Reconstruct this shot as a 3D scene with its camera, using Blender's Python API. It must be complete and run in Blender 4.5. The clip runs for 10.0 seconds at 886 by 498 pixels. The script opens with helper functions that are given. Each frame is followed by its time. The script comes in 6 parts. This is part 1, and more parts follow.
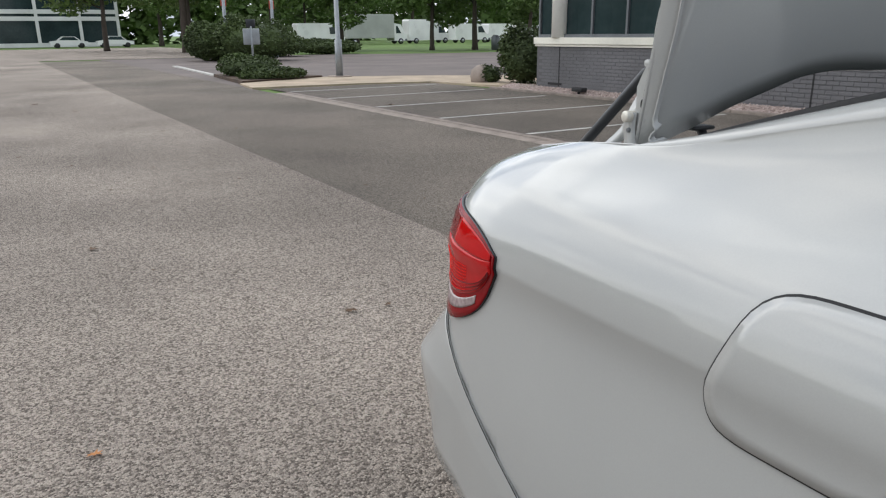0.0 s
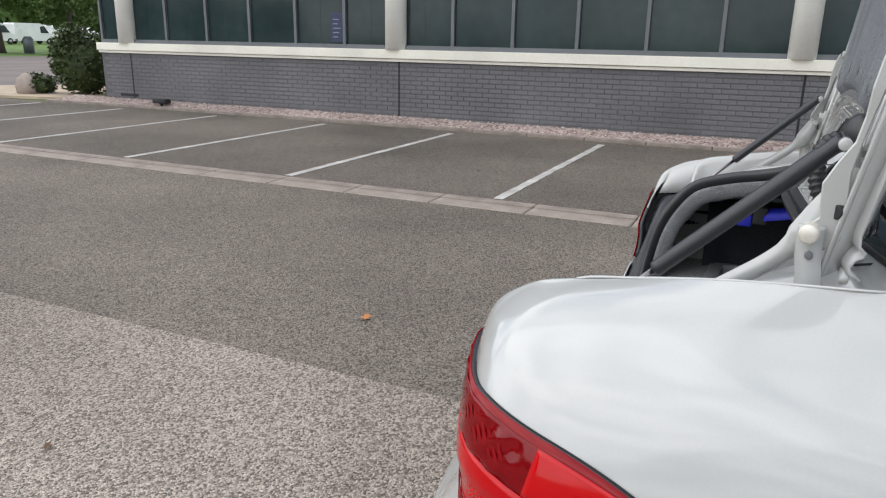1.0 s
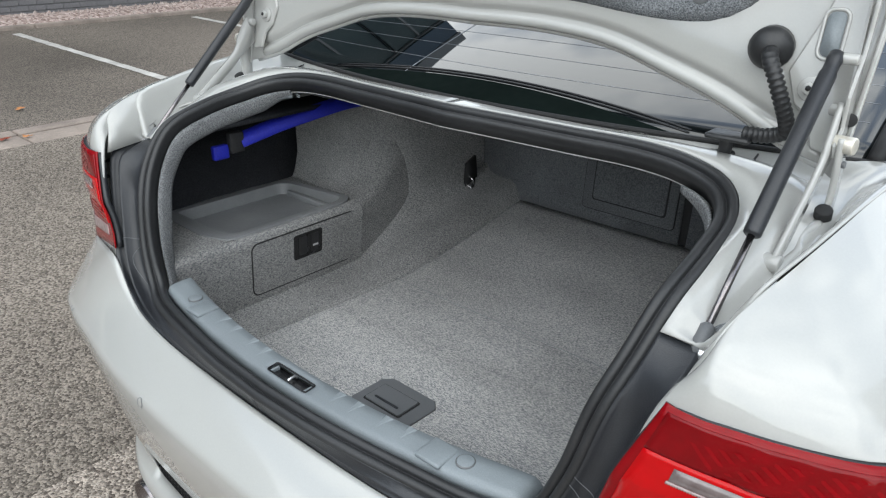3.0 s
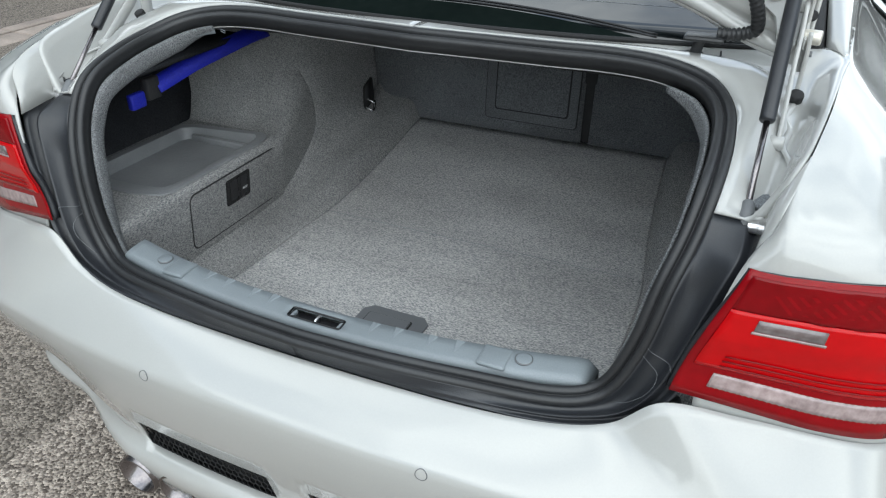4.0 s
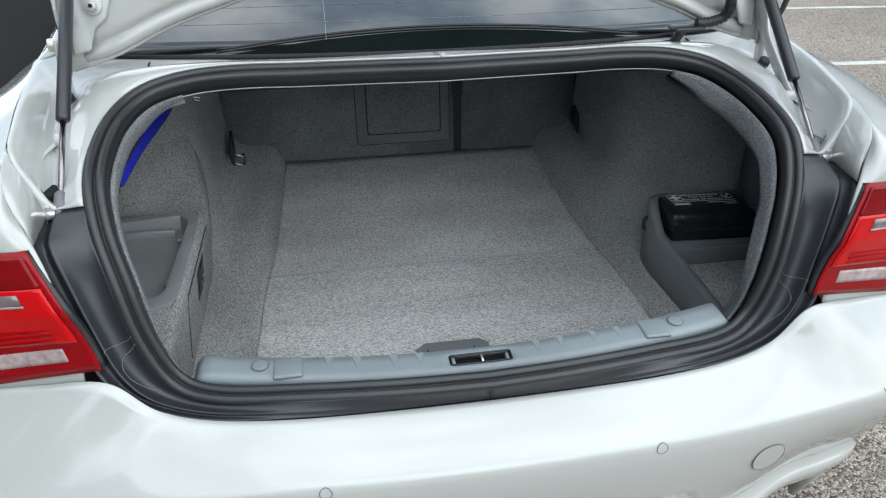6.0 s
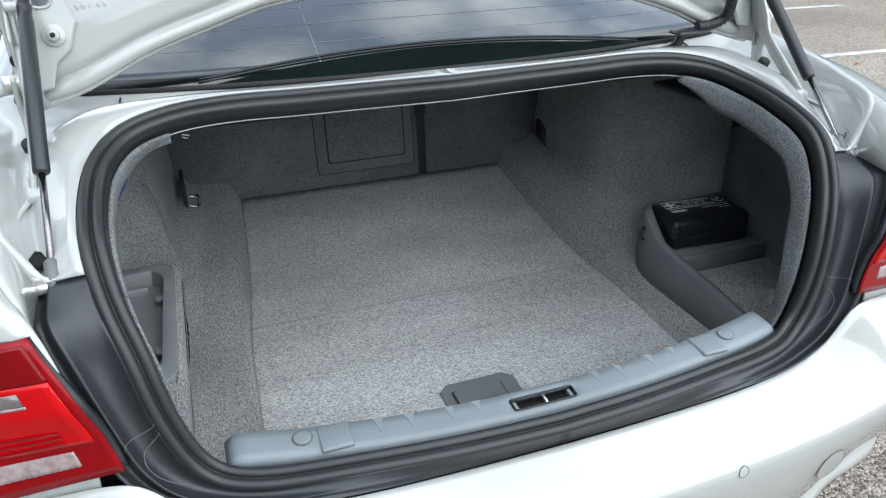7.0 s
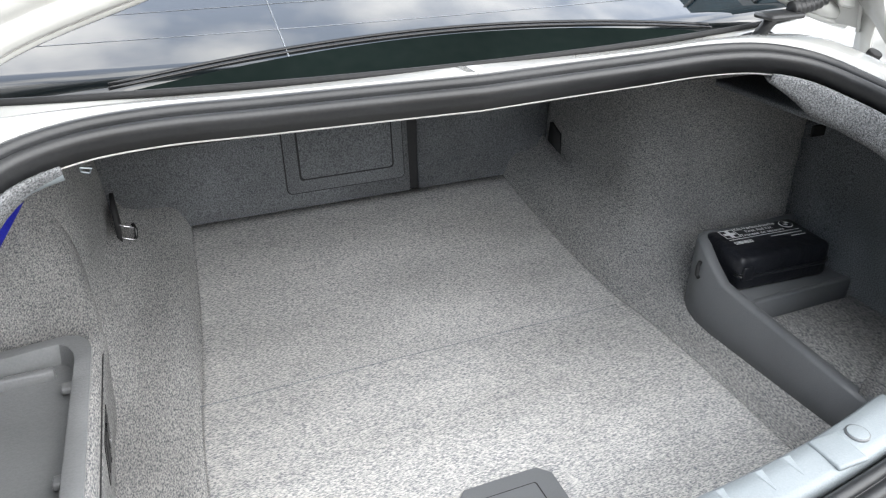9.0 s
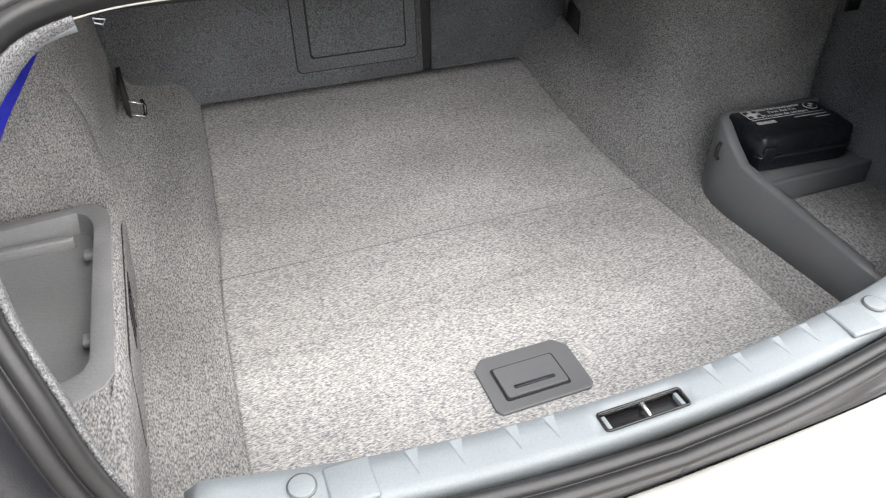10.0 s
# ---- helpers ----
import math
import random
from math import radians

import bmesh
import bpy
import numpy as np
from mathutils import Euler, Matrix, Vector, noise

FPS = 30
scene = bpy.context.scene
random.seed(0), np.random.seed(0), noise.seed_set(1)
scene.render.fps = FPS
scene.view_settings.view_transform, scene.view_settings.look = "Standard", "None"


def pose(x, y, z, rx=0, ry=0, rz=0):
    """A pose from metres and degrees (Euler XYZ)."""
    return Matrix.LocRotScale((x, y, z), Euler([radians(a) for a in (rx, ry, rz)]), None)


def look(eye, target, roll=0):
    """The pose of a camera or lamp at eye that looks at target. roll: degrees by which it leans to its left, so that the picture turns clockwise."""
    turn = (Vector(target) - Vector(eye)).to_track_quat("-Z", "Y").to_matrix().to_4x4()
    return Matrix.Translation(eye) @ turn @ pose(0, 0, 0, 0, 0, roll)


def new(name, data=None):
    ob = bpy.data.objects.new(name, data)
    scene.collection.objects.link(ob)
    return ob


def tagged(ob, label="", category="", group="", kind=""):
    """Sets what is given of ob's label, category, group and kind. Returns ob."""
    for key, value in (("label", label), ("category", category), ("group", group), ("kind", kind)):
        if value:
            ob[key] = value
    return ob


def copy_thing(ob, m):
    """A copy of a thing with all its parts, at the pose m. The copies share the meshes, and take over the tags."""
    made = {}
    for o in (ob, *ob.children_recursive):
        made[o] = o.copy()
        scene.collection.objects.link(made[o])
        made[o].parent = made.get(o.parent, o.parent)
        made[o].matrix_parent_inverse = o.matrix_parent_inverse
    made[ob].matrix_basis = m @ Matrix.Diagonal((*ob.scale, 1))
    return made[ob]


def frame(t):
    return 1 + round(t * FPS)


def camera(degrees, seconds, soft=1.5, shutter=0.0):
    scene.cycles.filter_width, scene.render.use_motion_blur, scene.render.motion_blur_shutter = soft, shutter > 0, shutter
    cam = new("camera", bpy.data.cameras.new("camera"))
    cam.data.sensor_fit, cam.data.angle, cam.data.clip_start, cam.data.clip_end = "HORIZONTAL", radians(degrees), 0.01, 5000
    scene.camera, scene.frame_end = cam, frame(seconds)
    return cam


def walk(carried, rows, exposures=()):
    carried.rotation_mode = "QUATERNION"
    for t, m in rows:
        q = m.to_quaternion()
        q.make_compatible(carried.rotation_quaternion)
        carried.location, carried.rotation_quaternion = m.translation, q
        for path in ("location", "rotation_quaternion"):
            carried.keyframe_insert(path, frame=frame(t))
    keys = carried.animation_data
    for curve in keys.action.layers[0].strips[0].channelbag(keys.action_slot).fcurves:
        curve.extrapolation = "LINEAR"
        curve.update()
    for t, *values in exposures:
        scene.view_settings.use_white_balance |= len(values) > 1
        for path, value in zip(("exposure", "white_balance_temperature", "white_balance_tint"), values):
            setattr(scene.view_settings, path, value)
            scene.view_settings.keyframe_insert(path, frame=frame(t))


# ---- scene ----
cam = camera(63.2, 10.0, soft=1.2)

PATH = [
    (0, (1.576, 1.936, 1.396), (0.578, 0.302, 0.82), -0.6),
    (0.3, (1.549, 1.584, 1.4), (0.274, 0.154, 0.826), 0.2),
    (0.5, (1.542, 1.361, 1.425), (0.083, 0.117, 0.856), 0.4),
    (0.8, (1.49, 1.077, 1.451), (-0.166, 0.11, 0.884), 0.7),
    (1, (1.437, 0.945, 1.438), (-0.307, 0.142, 0.879), 1.0),
    (1.3, (1.208, 0.77, 1.446), (-0.709, 0.568, 0.912), 1.0),
    (1.5, (1.168, 0.66, 1.462), (-0.757, 0.807, 0.938), 1.5),
    (1.8, (1.109, 0.47, 1.493), (-0.753, 0.939, 0.932), 0.6),
    (2, (1.071, 0.363, 1.511), (-0.71, 1.08, 0.951), 1.7),
    (2.5, (0.934, 0.184, 1.51), (-0.593, 1.296, 0.855), 1.7),
    (2.8, (0.825, 0.104, 1.488), (-0.492, 1.394, 0.711), 1.5),
    (3, (0.779, 0.062, 1.486), (-0.402, 1.432, 0.633), 1.4),
    (3.2, (0.732, 0.026, 1.49), (-0.353, 1.439, 0.58), 1.6),
    (4.3, (0.398, -0.197, 1.507), (-0.096, 1.426, 0.447), 1.4),
    (4.5, (0.3, -0.211, 1.504), (-0.094, 1.435, 0.437), 1.3),
    (5, (0.124, -0.23, 1.521), (0.003, 1.462, 0.462), 1.0),
    (5.5, (-0.055, -0.259, 1.521), (0.051, 1.449, 0.486), 1.0),
    (5.7, (-0.138, -0.27, 1.513), (0.06, 1.45, 0.511), 1.0),
    (6.8, (-0.443, -0.117, 1.469), (0.175, 1.549, 0.55), 1.3),
    (7, (-0.445, -0.087, 1.464), (0.189, 1.575, 0.551), 0.6),
    (7.5, (-0.527, 0.006, 1.461), (0.186, 1.649, 0.571), 0.8),
    (8, (-0.506, 0.112, 1.44), (0.218, 1.748, 0.547), 1.0),
    (8.5, (-0.412, 0.221, 1.416), (0.309, 1.86, 0.524), 1.1),
    (9, (-0.378, 0.256, 1.392), (0.326, 1.878, 0.456), 1.1),
    (9.5, (-0.388, 0.259, 1.36), (0.289, 1.816, 0.303), 1.5),
    (10, (-0.403, 0.252, 1.352), (0.244, 1.744, 0.187), 1.6),
]
STOPS = [(0.0, 0.0, 6500, 9), (0.5, 0.1, 6500, 10), (1.2, 0.4, 6550, 10), (2.0, 0.55, 6500, 7), (2.5, 0.55, 6500, 6), (3.0, 0.52, 6450, 6), (4.5, 0.5, 6250, 3), (5.5, 0.53, 6250, 3), (7.5, 0.95, 6100, 5), (8.1, 1.22, 6150, 5), (8.5, 1.62, 6400, 7), (9.0, 1.72, 6700, 9), (9.6, 1.72, 7050, 11), (10.0, 1.72, 7100, 12)]
walk(cam, [(t, look(e, g, r)) for t, e, g, r in PATH], STOPS)


# ---- world and sun: bright broken overcast ----
world = bpy.data.worlds.new("sky")
scene.world = world
world.use_nodes = True
wn, wl = world.node_tree.nodes, world.node_tree.links
sky = wn.new("ShaderNodeTexSky")
sky.sky_type, sky.sun_disc = "NISHITA", False
sky.sun_elevation, sky.sun_rotation = radians(43.4), radians(149)
wcoord, wmap = wn.new("ShaderNodeTexCoord"), wn.new("ShaderNodeMapping")
wmap.inputs["Scale"].default_value = (1.0, 1.0, 2.2)
cloud = wn.new("ShaderNodeTexNoise")
cloud.inputs["Scale"].default_value, cloud.inputs["Detail"].default_value = 3.2, 6
cramp = wn.new("ShaderNodeValToRGB")
cramp.color_ramp.elements[0].position, cramp.color_ramp.elements[0].color = 0.40, (0.36, 0.42, 0.53, 1)
cramp.color_ramp.elements[1].position, cramp.color_ramp.elements[1].color = 0.60, (1.10, 1.11, 1.12, 1)
dim = wn.new("ShaderNodeMix")
dim.data_type, dim.blend_type = "RGBA", "MULTIPLY"
dim.inputs[0].default_value, dim.inputs[7].default_value = 1.0, (0.1, 0.1, 0.1, 1)
blend = wn.new("ShaderNodeMix")
blend.data_type = "RGBA"
blend.inputs[0].default_value = 0.85
wl.new(wcoord.outputs["Generated"], wmap.inputs["Vector"])
wl.new(wmap.outputs["Vector"], cloud.inputs["Vector"])
wl.new(cloud.outputs["Fac"], cramp.inputs["Fac"])
wl.new(sky.outputs["Color"], dim.inputs[6])
wl.new(dim.outputs[2], blend.inputs[6])
wl.new(cramp.outputs["Color"], blend.inputs[7])
wl.new(blend.outputs[2], wn["Background"].inputs["Color"])
wn["Background"].inputs["Strength"].default_value = 1.75
sun = new("sun", bpy.data.lights.new("sun", "SUN"))
sun.data.energy, sun.data.angle, sun.data.color = 1.0, radians(80), (1.0, 0.97, 0.92)
sun.matrix_world = look((3.5, -5.8, 6.4), (0, 0, 0))


# ---- materials ----
def mat(name, c1, c2=None, rough=0.6, fine=120.0, coarse=3.0, amount=0.35, bump=0.0, bumpscale=None, metal=0.0, coat=0.0, contrast=0.25, spec=0.5, stretch=(1, 1, 1)):
    """A procedural surface: two noises, fine grain and large stains, with relief."""
    m = bpy.data.materials.new(name)
    m.use_nodes = True
    n, l = m.node_tree.nodes, m.node_tree.links
    p = n["Principled BSDF"]
    c2 = c2 or tuple(v * 0.8 for v in c1)
    tc, mp = n.new("ShaderNodeTexCoord"), n.new("ShaderNodeMapping")
    mp.inputs["Scale"].default_value = stretch
    l.new(tc.outputs["Object"], mp.inputs["Vector"])
    f, g = n.new("ShaderNodeTexNoise"), n.new("ShaderNodeTexNoise")
    f.inputs["Scale"].default_value, f.inputs["Detail"].default_value = fine, 3
    g.inputs["Scale"].default_value, g.inputs["Detail"].default_value = coarse, 5
    l.new(mp.outputs["Vector"], f.inputs["Vector"])
    l.new(mp.outputs["Vector"], g.inputs["Vector"])
    r = n.new("ShaderNodeMapRange")
    r.inputs["From Min"].default_value, r.inputs["From Max"].default_value = 0.5 - contrast, 0.5 + contrast
    l.new(f.outputs["Fac"], r.inputs["Value"])
    mix = n.new("ShaderNodeMix")
    mix.data_type = "RGBA"
    mix.inputs[6].default_value, mix.inputs[7].default_value = (*c1, 1), (*c2, 1)
    l.new(r.outputs["Result"], mix.inputs[0])
    st = n.new("ShaderNodeMapRange")
    st.inputs["From Min"].default_value, st.inputs["From Max"].default_value = 0.3, 0.7
    st.inputs["To Min"].default_value, st.inputs["To Max"].default_value = 1.0 - amount, 1.0 + amount * 0.4
    l.new(g.outputs["Fac"], st.inputs["Value"])
    mul = n.new("ShaderNodeMix")
    mul.data_type, mul.blend_type = "RGBA", "MULTIPLY"
    mul.inputs[0].default_value = 1.0
    l.new(mix.outputs[2], mul.inputs[6])
    l.new(st.outputs["Result"], mul.inputs[7])
    l.new(mul.outputs[2], p.inputs["Base Color"])
    rr = n.new("ShaderNodeMapRange")
    rr.inputs["To Min"].default_value, rr.inputs["To Max"].default_value = max(rough - 0.08, 0.02), min(rough + 0.08, 1)
    l.new(g.outputs["Fac"], rr.inputs["Value"])
    l.new(rr.outputs["Result"], p.inputs["Roughness"])
    p.inputs["Metallic"].default_value = metal
    p.inputs["Coat Weight"].default_value = coat
    p.inputs["Coat Roughness"].default_value = 0.04
    p.inputs["Specular IOR Level"].default_value = spec
    if bump:
        b = n.new("ShaderNodeBump")
        b.inputs["Strength"].default_value, b.inputs["Distance"].default_value = bump, 0.01
        src = f
        if bumpscale:
            src = n.new("ShaderNodeTexNoise")
            src.inputs["Scale"].default_value, src.inputs["Detail"].default_value = bumpscale, 4
            l.new(mp.outputs["Vector"], src.inputs["Vector"])
        l.new(src.outputs["Fac"], b.inputs["Height"])
        l.new(b.outputs["Normal"], p.inputs["Normal"])
    return m


def stone_mat(name, dark, light, cell, rough, bump, amount=0.25):
    """Loose-looking chippings: each cell its own tone."""
    m = mat(name, dark, light, rough, 40, 0.35, amount, spec=0.2)
    n, l = m.node_tree.nodes, m.node_tree.links
    tc, v = n.new("ShaderNodeTexCoord"), n.new("ShaderNodeTexVoronoi")
    v.inputs["Scale"].default_value = cell
    l.new(tc.outputs["Object"], v.inputs["Vector"])
    sep = n.new("ShaderNodeSeparateColor")
    l.new(v.outputs["Color"], sep.inputs["Color"])
    mixes = [q for q in n if q.bl_idname == "ShaderNodeMix"]
    ramp = n.new("ShaderNodeMapRange")
    ramp.inputs["From Min"].default_value, ramp.inputs["From Max"].default_value = 0.1, 0.9
    l.new(sep.outputs["Red"], ramp.inputs["Value"])
    l.new(ramp.outputs["Result"], mixes[0].inputs[0])
    b = n.new("ShaderNodeBump")
    b.inputs["Strength"].default_value, b.inputs["Distance"].default_value = bump, 0.01
    b.invert = True
    l.new(v.outputs["Distance"], b.inputs["Height"])
    l.new(b.outputs["Normal"], n["Principled BSDF"].inputs["Normal"])
    return m


PAINT = mat("white_car_paint", (0.43, 0.433, 0.418), (0.413, 0.416, 0.401), 0.22, 400, 1.5, 0.05, coat=1.0)
# near-black felt that stands for the shade in the left pocket
SHADELINER = mat("shade_black_pocket_felt", (0.018, 0.019, 0.022), (0.045, 0.047, 0.052), 0.95, 380, 6, 0.3, bump=0.3, spec=0.1)
RUBBER = mat("black_rubber", (0.020, 0.021, 0.023), (0.030, 0.031, 0.033), 0.42, 300, 6, 0.3)
TRIM = mat("black_grained_plastic", (0.020, 0.022, 0.026), (0.030, 0.032, 0.037), 0.34, 600, 5, 0.3, bump=0.1, spec=0.5)
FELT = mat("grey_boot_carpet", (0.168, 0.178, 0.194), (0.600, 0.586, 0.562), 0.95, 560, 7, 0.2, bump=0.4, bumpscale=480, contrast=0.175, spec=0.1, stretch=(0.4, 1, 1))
# same carpet as the floor, darkened for the weaker light on the sides
SHADEDFELT = mat("shade_darkened_carpet", (0.106, 0.113, 0.124), (0.430, 0.421, 0.407), 0.95, 560, 6, 0.26, bump=0.4, bumpscale=480, contrast=0.175, spec=0.1, stretch=(1, 0.4, 1))
LINER = mat("grey_felt_lining", (0.085, 0.093, 0.102), (0.33, 0.35, 0.37), 0.95, 480, 9, 0.25, bump=0.35, bumpscale=480, contrast=0.17, spec=0.1)
# edge strip of the side carpet, coloured darker to offset the sky light
DIMMEDEDGEFELT = mat("light_dimmed_edge_carpet", (0.085, 0.089, 0.094), (0.32, 0.33, 0.34), 0.95, 500, 9, 0.25, bump=0.5, bumpscale=480, contrast=0.17, spec=0.1)
SEATBACK = mat("dark_felt_seat_back", (0.085, 0.09, 0.097), (0.20, 0.207, 0.215), 0.95, 380, 6, 0.25, bump=0.5, contrast=0.16, spec=0.1)
LIPGREY = mat("blue_grey_plastic", (0.195, 0.222, 0.238), (0.23, 0.257, 0.273), 0.45, 500, 4, 0.15, bump=0.1)
BINGREY = mat("dark_grey_plastic", (0.125, 0.131, 0.138), (0.145, 0.151, 0.158), 0.42, 500, 4, 0.2, bump=0.1)
BLACK = mat("gloss_black_plastic", (0.008, 0.008, 0.009), (0.012, 0.012, 0.013), 0.25, 200, 5, 0.2)
MATTBLACK = mat("matt_black", (0.012, 0.012, 0.013), (0.02, 0.02, 0.021), 0.75, 200, 5, 0.3)
CHROME = mat("bright_steel", (0.80, 0.80, 0.81), (0.70, 0.70, 0.71), 0.25, 300, 8, 0.2, metal=0.8)
ROD = mat("strut_rod_steel", (0.22, 0.2, 0.21), (0.3, 0.28, 0.28), 0.22, 300, 8, 0.2, metal=1.0)
BRASS = mat("zinc_plated_bolt", (0.72, 0.70, 0.64), (0.62, 0.58, 0.50), 0.4, 200, 40, 0.3, metal=0.5)
RED = mat("red_lamp_lens", (0.50, 0.001, 0.004), (0.44, 0.001, 0.003), 0.10, 60, 3, 0.06, coat=0.3, spec=0.16)
DARKRED = mat("dark_red_lamp_lens", (0.20, 0.001, 0.004), (0.15, 0.001, 0.003), 0.10, 60, 3, 0.06, coat=0.2, spec=0.16)
AMBER = mat("amber_lamp_beads", (0.95, 0.018, 0.008), (0.85, 0.012, 0.006), 0.2, 60, 3, 0.06, spec=0.3)
RIMRED = mat("red_lamp_rim", (0.25, 0.0015, 0.005), (0.20, 0.001, 0.004), 0.16, 60, 3, 0.06, coat=0.05, spec=0.22)
CLEAR = mat("clear_ribbed_lens", (0.46, 0.37, 0.36), (0.26, 0.19, 0.19), 0.18, 90, 20, 0.2, coat=0.6)
SMOKE = mat("smoked_reflector", (0.20, 0.17, 0.17), (0.12, 0.09, 0.09), 0.15, 90, 20, 0.3, coat=1.0)
BLUE = mat("blue_webbing", (0.012, 0.02, 0.42), (0.008, 0.012, 0.28), 0.55, 260, 8, 0.2, bump=0.3)
KITCLOTH = mat("black_nylon_cloth", (0.009, 0.010, 0.014), (0.016, 0.018, 0.024), 0.42, 500, 14, 0.4, bump=0.3, bumpscale=60)
WHITEPRINT = mat("white_print", (0.88, 0.89, 0.90), (0.80, 0.81, 0.82), 0.6, 200, 30, 0.1)
TYRE = mat("tyre_rubber", (0.02, 0.02, 0.02), (0.03, 0.03, 0.03), 0.8, 100, 6, 0.3, bump=0.2)
ALLOY = mat("alloy_wheel", (0.45, 0.46, 0.47), (0.38, 0.39, 0.4), 0.3, 200, 6, 0.2, metal=0.9)
LEATHER = mat("black_leather", (0.02, 0.02, 0.022), (0.03, 0.03, 0.032), 0.45, 200, 6, 0.2, bump=0.2)

PALE = stone_mat("pale_worn_tarmac", (0.14, 0.116, 0.098), (0.55, 0.474, 0.404), 125, 0.9, 1.0, 0.36)
DARKTAR = stone_mat("dark_tarmac", (0.094, 0.079, 0.066), (0.350, 0.302, 0.254), 130, 0.88, 0.9, 0.36)
BAYTAR = stone_mat("bay_tarmac", (0.077, 0.066, 0.056), (0.253, 0.217, 0.183), 120, 0.9, 0.5, 0.4)
GRAVEL = stone_mat("pink_gravel_bed", (0.20, 0.14, 0.12), (0.52, 0.42, 0.38), 28, 0.9, 1.0, 0.3)
CONCRETE = mat("pinkish_concrete_kerb", (0.37, 0.305, 0.26), (0.28, 0.232, 0.198), 0.85, 60, 2.5, 0.4, bump=0.4)
LINE = mat("worn_white_road_paint", (0.62, 0.60, 0.56), (0.42, 0.40, 0.37), 0.8, 45, 3, 0.35, bump=0.2)
SLAB = mat("beige_paving", (0.50, 0.40, 0.29), (0.40, 0.31, 0.22), 0.85, 30, 1.2, 0.3, bump=0.2)
BRICK = mat("dark_grey_painted_brick", (0.165, 0.162, 0.168), (0.128, 0.125, 0.131), 0.7, 50, 0.8, 0.3, bump=0.35)
BLUEPANEL = mat("dark_blue_cladding", (0.012, 0.035, 0.065), (0.010, 0.028, 0.05), 0.2, 20, 0.5, 0.2)
JOINT = mat("dark_grey_mortar", (0.138, 0.135, 0.139), (0.118, 0.116, 0.12), 0.85, 50, 1.0, 0.3, bump=0.3)
CREAM = mat("cream_painted_render", (0.84, 0.81, 0.70), (0.78, 0.75, 0.65), 0.6, 25, 0.7, 0.2, bump=0.1)
WHITEPOST = mat("white_painted_column", (0.86, 0.85, 0.79), (0.81, 0.80, 0.74), 0.5, 25, 0.7, 0.15)
FRAME = mat("grey_aluminium_frame", (0.15, 0.16, 0.17), (0.12, 0.13, 0.14), 0.45, 60, 2, 0.2, metal=0.3)
DARKGLASS = mat("dark_window_glass", (0.022, 0.038, 0.040), (0.032, 0.050, 0.052), 0.08, 4, 0.6, 0.3, spec=0.25)
BLUEGLASS = mat("blue_tinted_glass", (0.035, 0.085, 0.115), (0.025, 0.06, 0.085), 0.08, 4, 0.6, 0.4, spec=0.35)
GRASS = mat("mown_grass", (0.085, 0.16, 0.028), (0.14, 0.22, 0.045), 0.95, 8, 0.3, 0.4, bump=0.6)
LEAF = mat("green_leaves", (0.06, 0.115, 0.02), (0.12, 0.19, 0.04), 0.7, 6, 0.5, 0.4)
HEDGE = mat("hedge_leaves", (0.035, 0.06, 0.014), (0.075, 0.11, 0.025), 0.75, 9, 0.7, 0.4)
BARK = mat("grey_brown_bark", (0.075, 0.058, 0.045), (0.05, 0.04, 0.03), 0.9, 14, 1.5, 0.4, bump=0.6, stretch=(1, 1, 0.25))
GALV = mat("galvanised_steel", (0.36, 0.38, 0.39), (0.29, 0.31, 0.32), 0.5, 40, 2, 0.25, metal=0.4)
VANWHITE = mat("white_van_paint", (0.78, 0.78, 0.77), (0.72, 0.72, 0.71), 0.3, 30, 0.6, 0.12, coat=0.6)
TRUCKGREY = mat("grey_box_panel", (0.42, 0.43, 0.40), (0.36, 0.37, 0.35), 0.5, 30, 0.6, 0.15)
DRYLEAF = mat("dry_orange_leaf", (0.62, 0.27, 0.09), (0.42, 0.17, 0.06), 0.8, 40, 10, 0.3)
PALELEAF = mat("bleached_leaf", (0.60, 0.55, 0.45), (0.45, 0.40, 0.32), 0.8, 40, 10, 0.3)
REDLEAF = mat("dark_red_leaf", (0.30, 0.07, 0.035), (0.20, 0.05, 0.03), 0.8, 40, 10, 0.3)
BROWNLEAF = mat("dry_brown_leaf", (0.10, 0.055, 0.03), (0.17, 0.10, 0.055), 0.8, 40, 10, 0.3)
POSTER = mat("dark_blue_poster", (0.015, 0.02, 0.06), (0.02, 0.03, 0.08), 0.4, 20, 3, 0.2)
ORANGE = mat("orange_red_panel", (0.45, 0.07, 0.03), (0.35, 0.05, 0.02), 0.5, 20, 3, 0.2)

# glass that lets the dark cabin show and mirrors the sky
GLASS = bpy.data.materials.new("tinted_rear_glass")
GLASS.use_nodes = True
gp = GLASS.node_tree.nodes["Principled BSDF"]
gp.inputs["Base Color"].default_value, gp.inputs["Roughness"].default_value = (0.006, 0.008, 0.009, 1), 0.015
gp.inputs["Specular IOR Level"].default_value, gp.inputs["IOR"].default_value = 0.6, 1.5
gp.inputs["Coat Weight"].default_value, gp.inputs["Coat Roughness"].default_value = 0.5, 0.01


# ---- mesh tools ----
def part(name, bm, material, parent=None, label="", smooth=True, recalc=True, m=None):
    if recalc:
        bmesh.ops.recalc_face_normals(bm, faces=bm.faces[:])
    me = bpy.data.meshes.new(name)
    bm.to_mesh(me)
    bm.free()
    for p in me.polygons:
        p.use_smooth = smooth
    me.materials.append(material)
    ob = new(name, me)
    if parent:
        ob.parent = parent
    if m is not None:
        ob.matrix_basis = m
    if label:
        tagged(ob, label)
    return ob


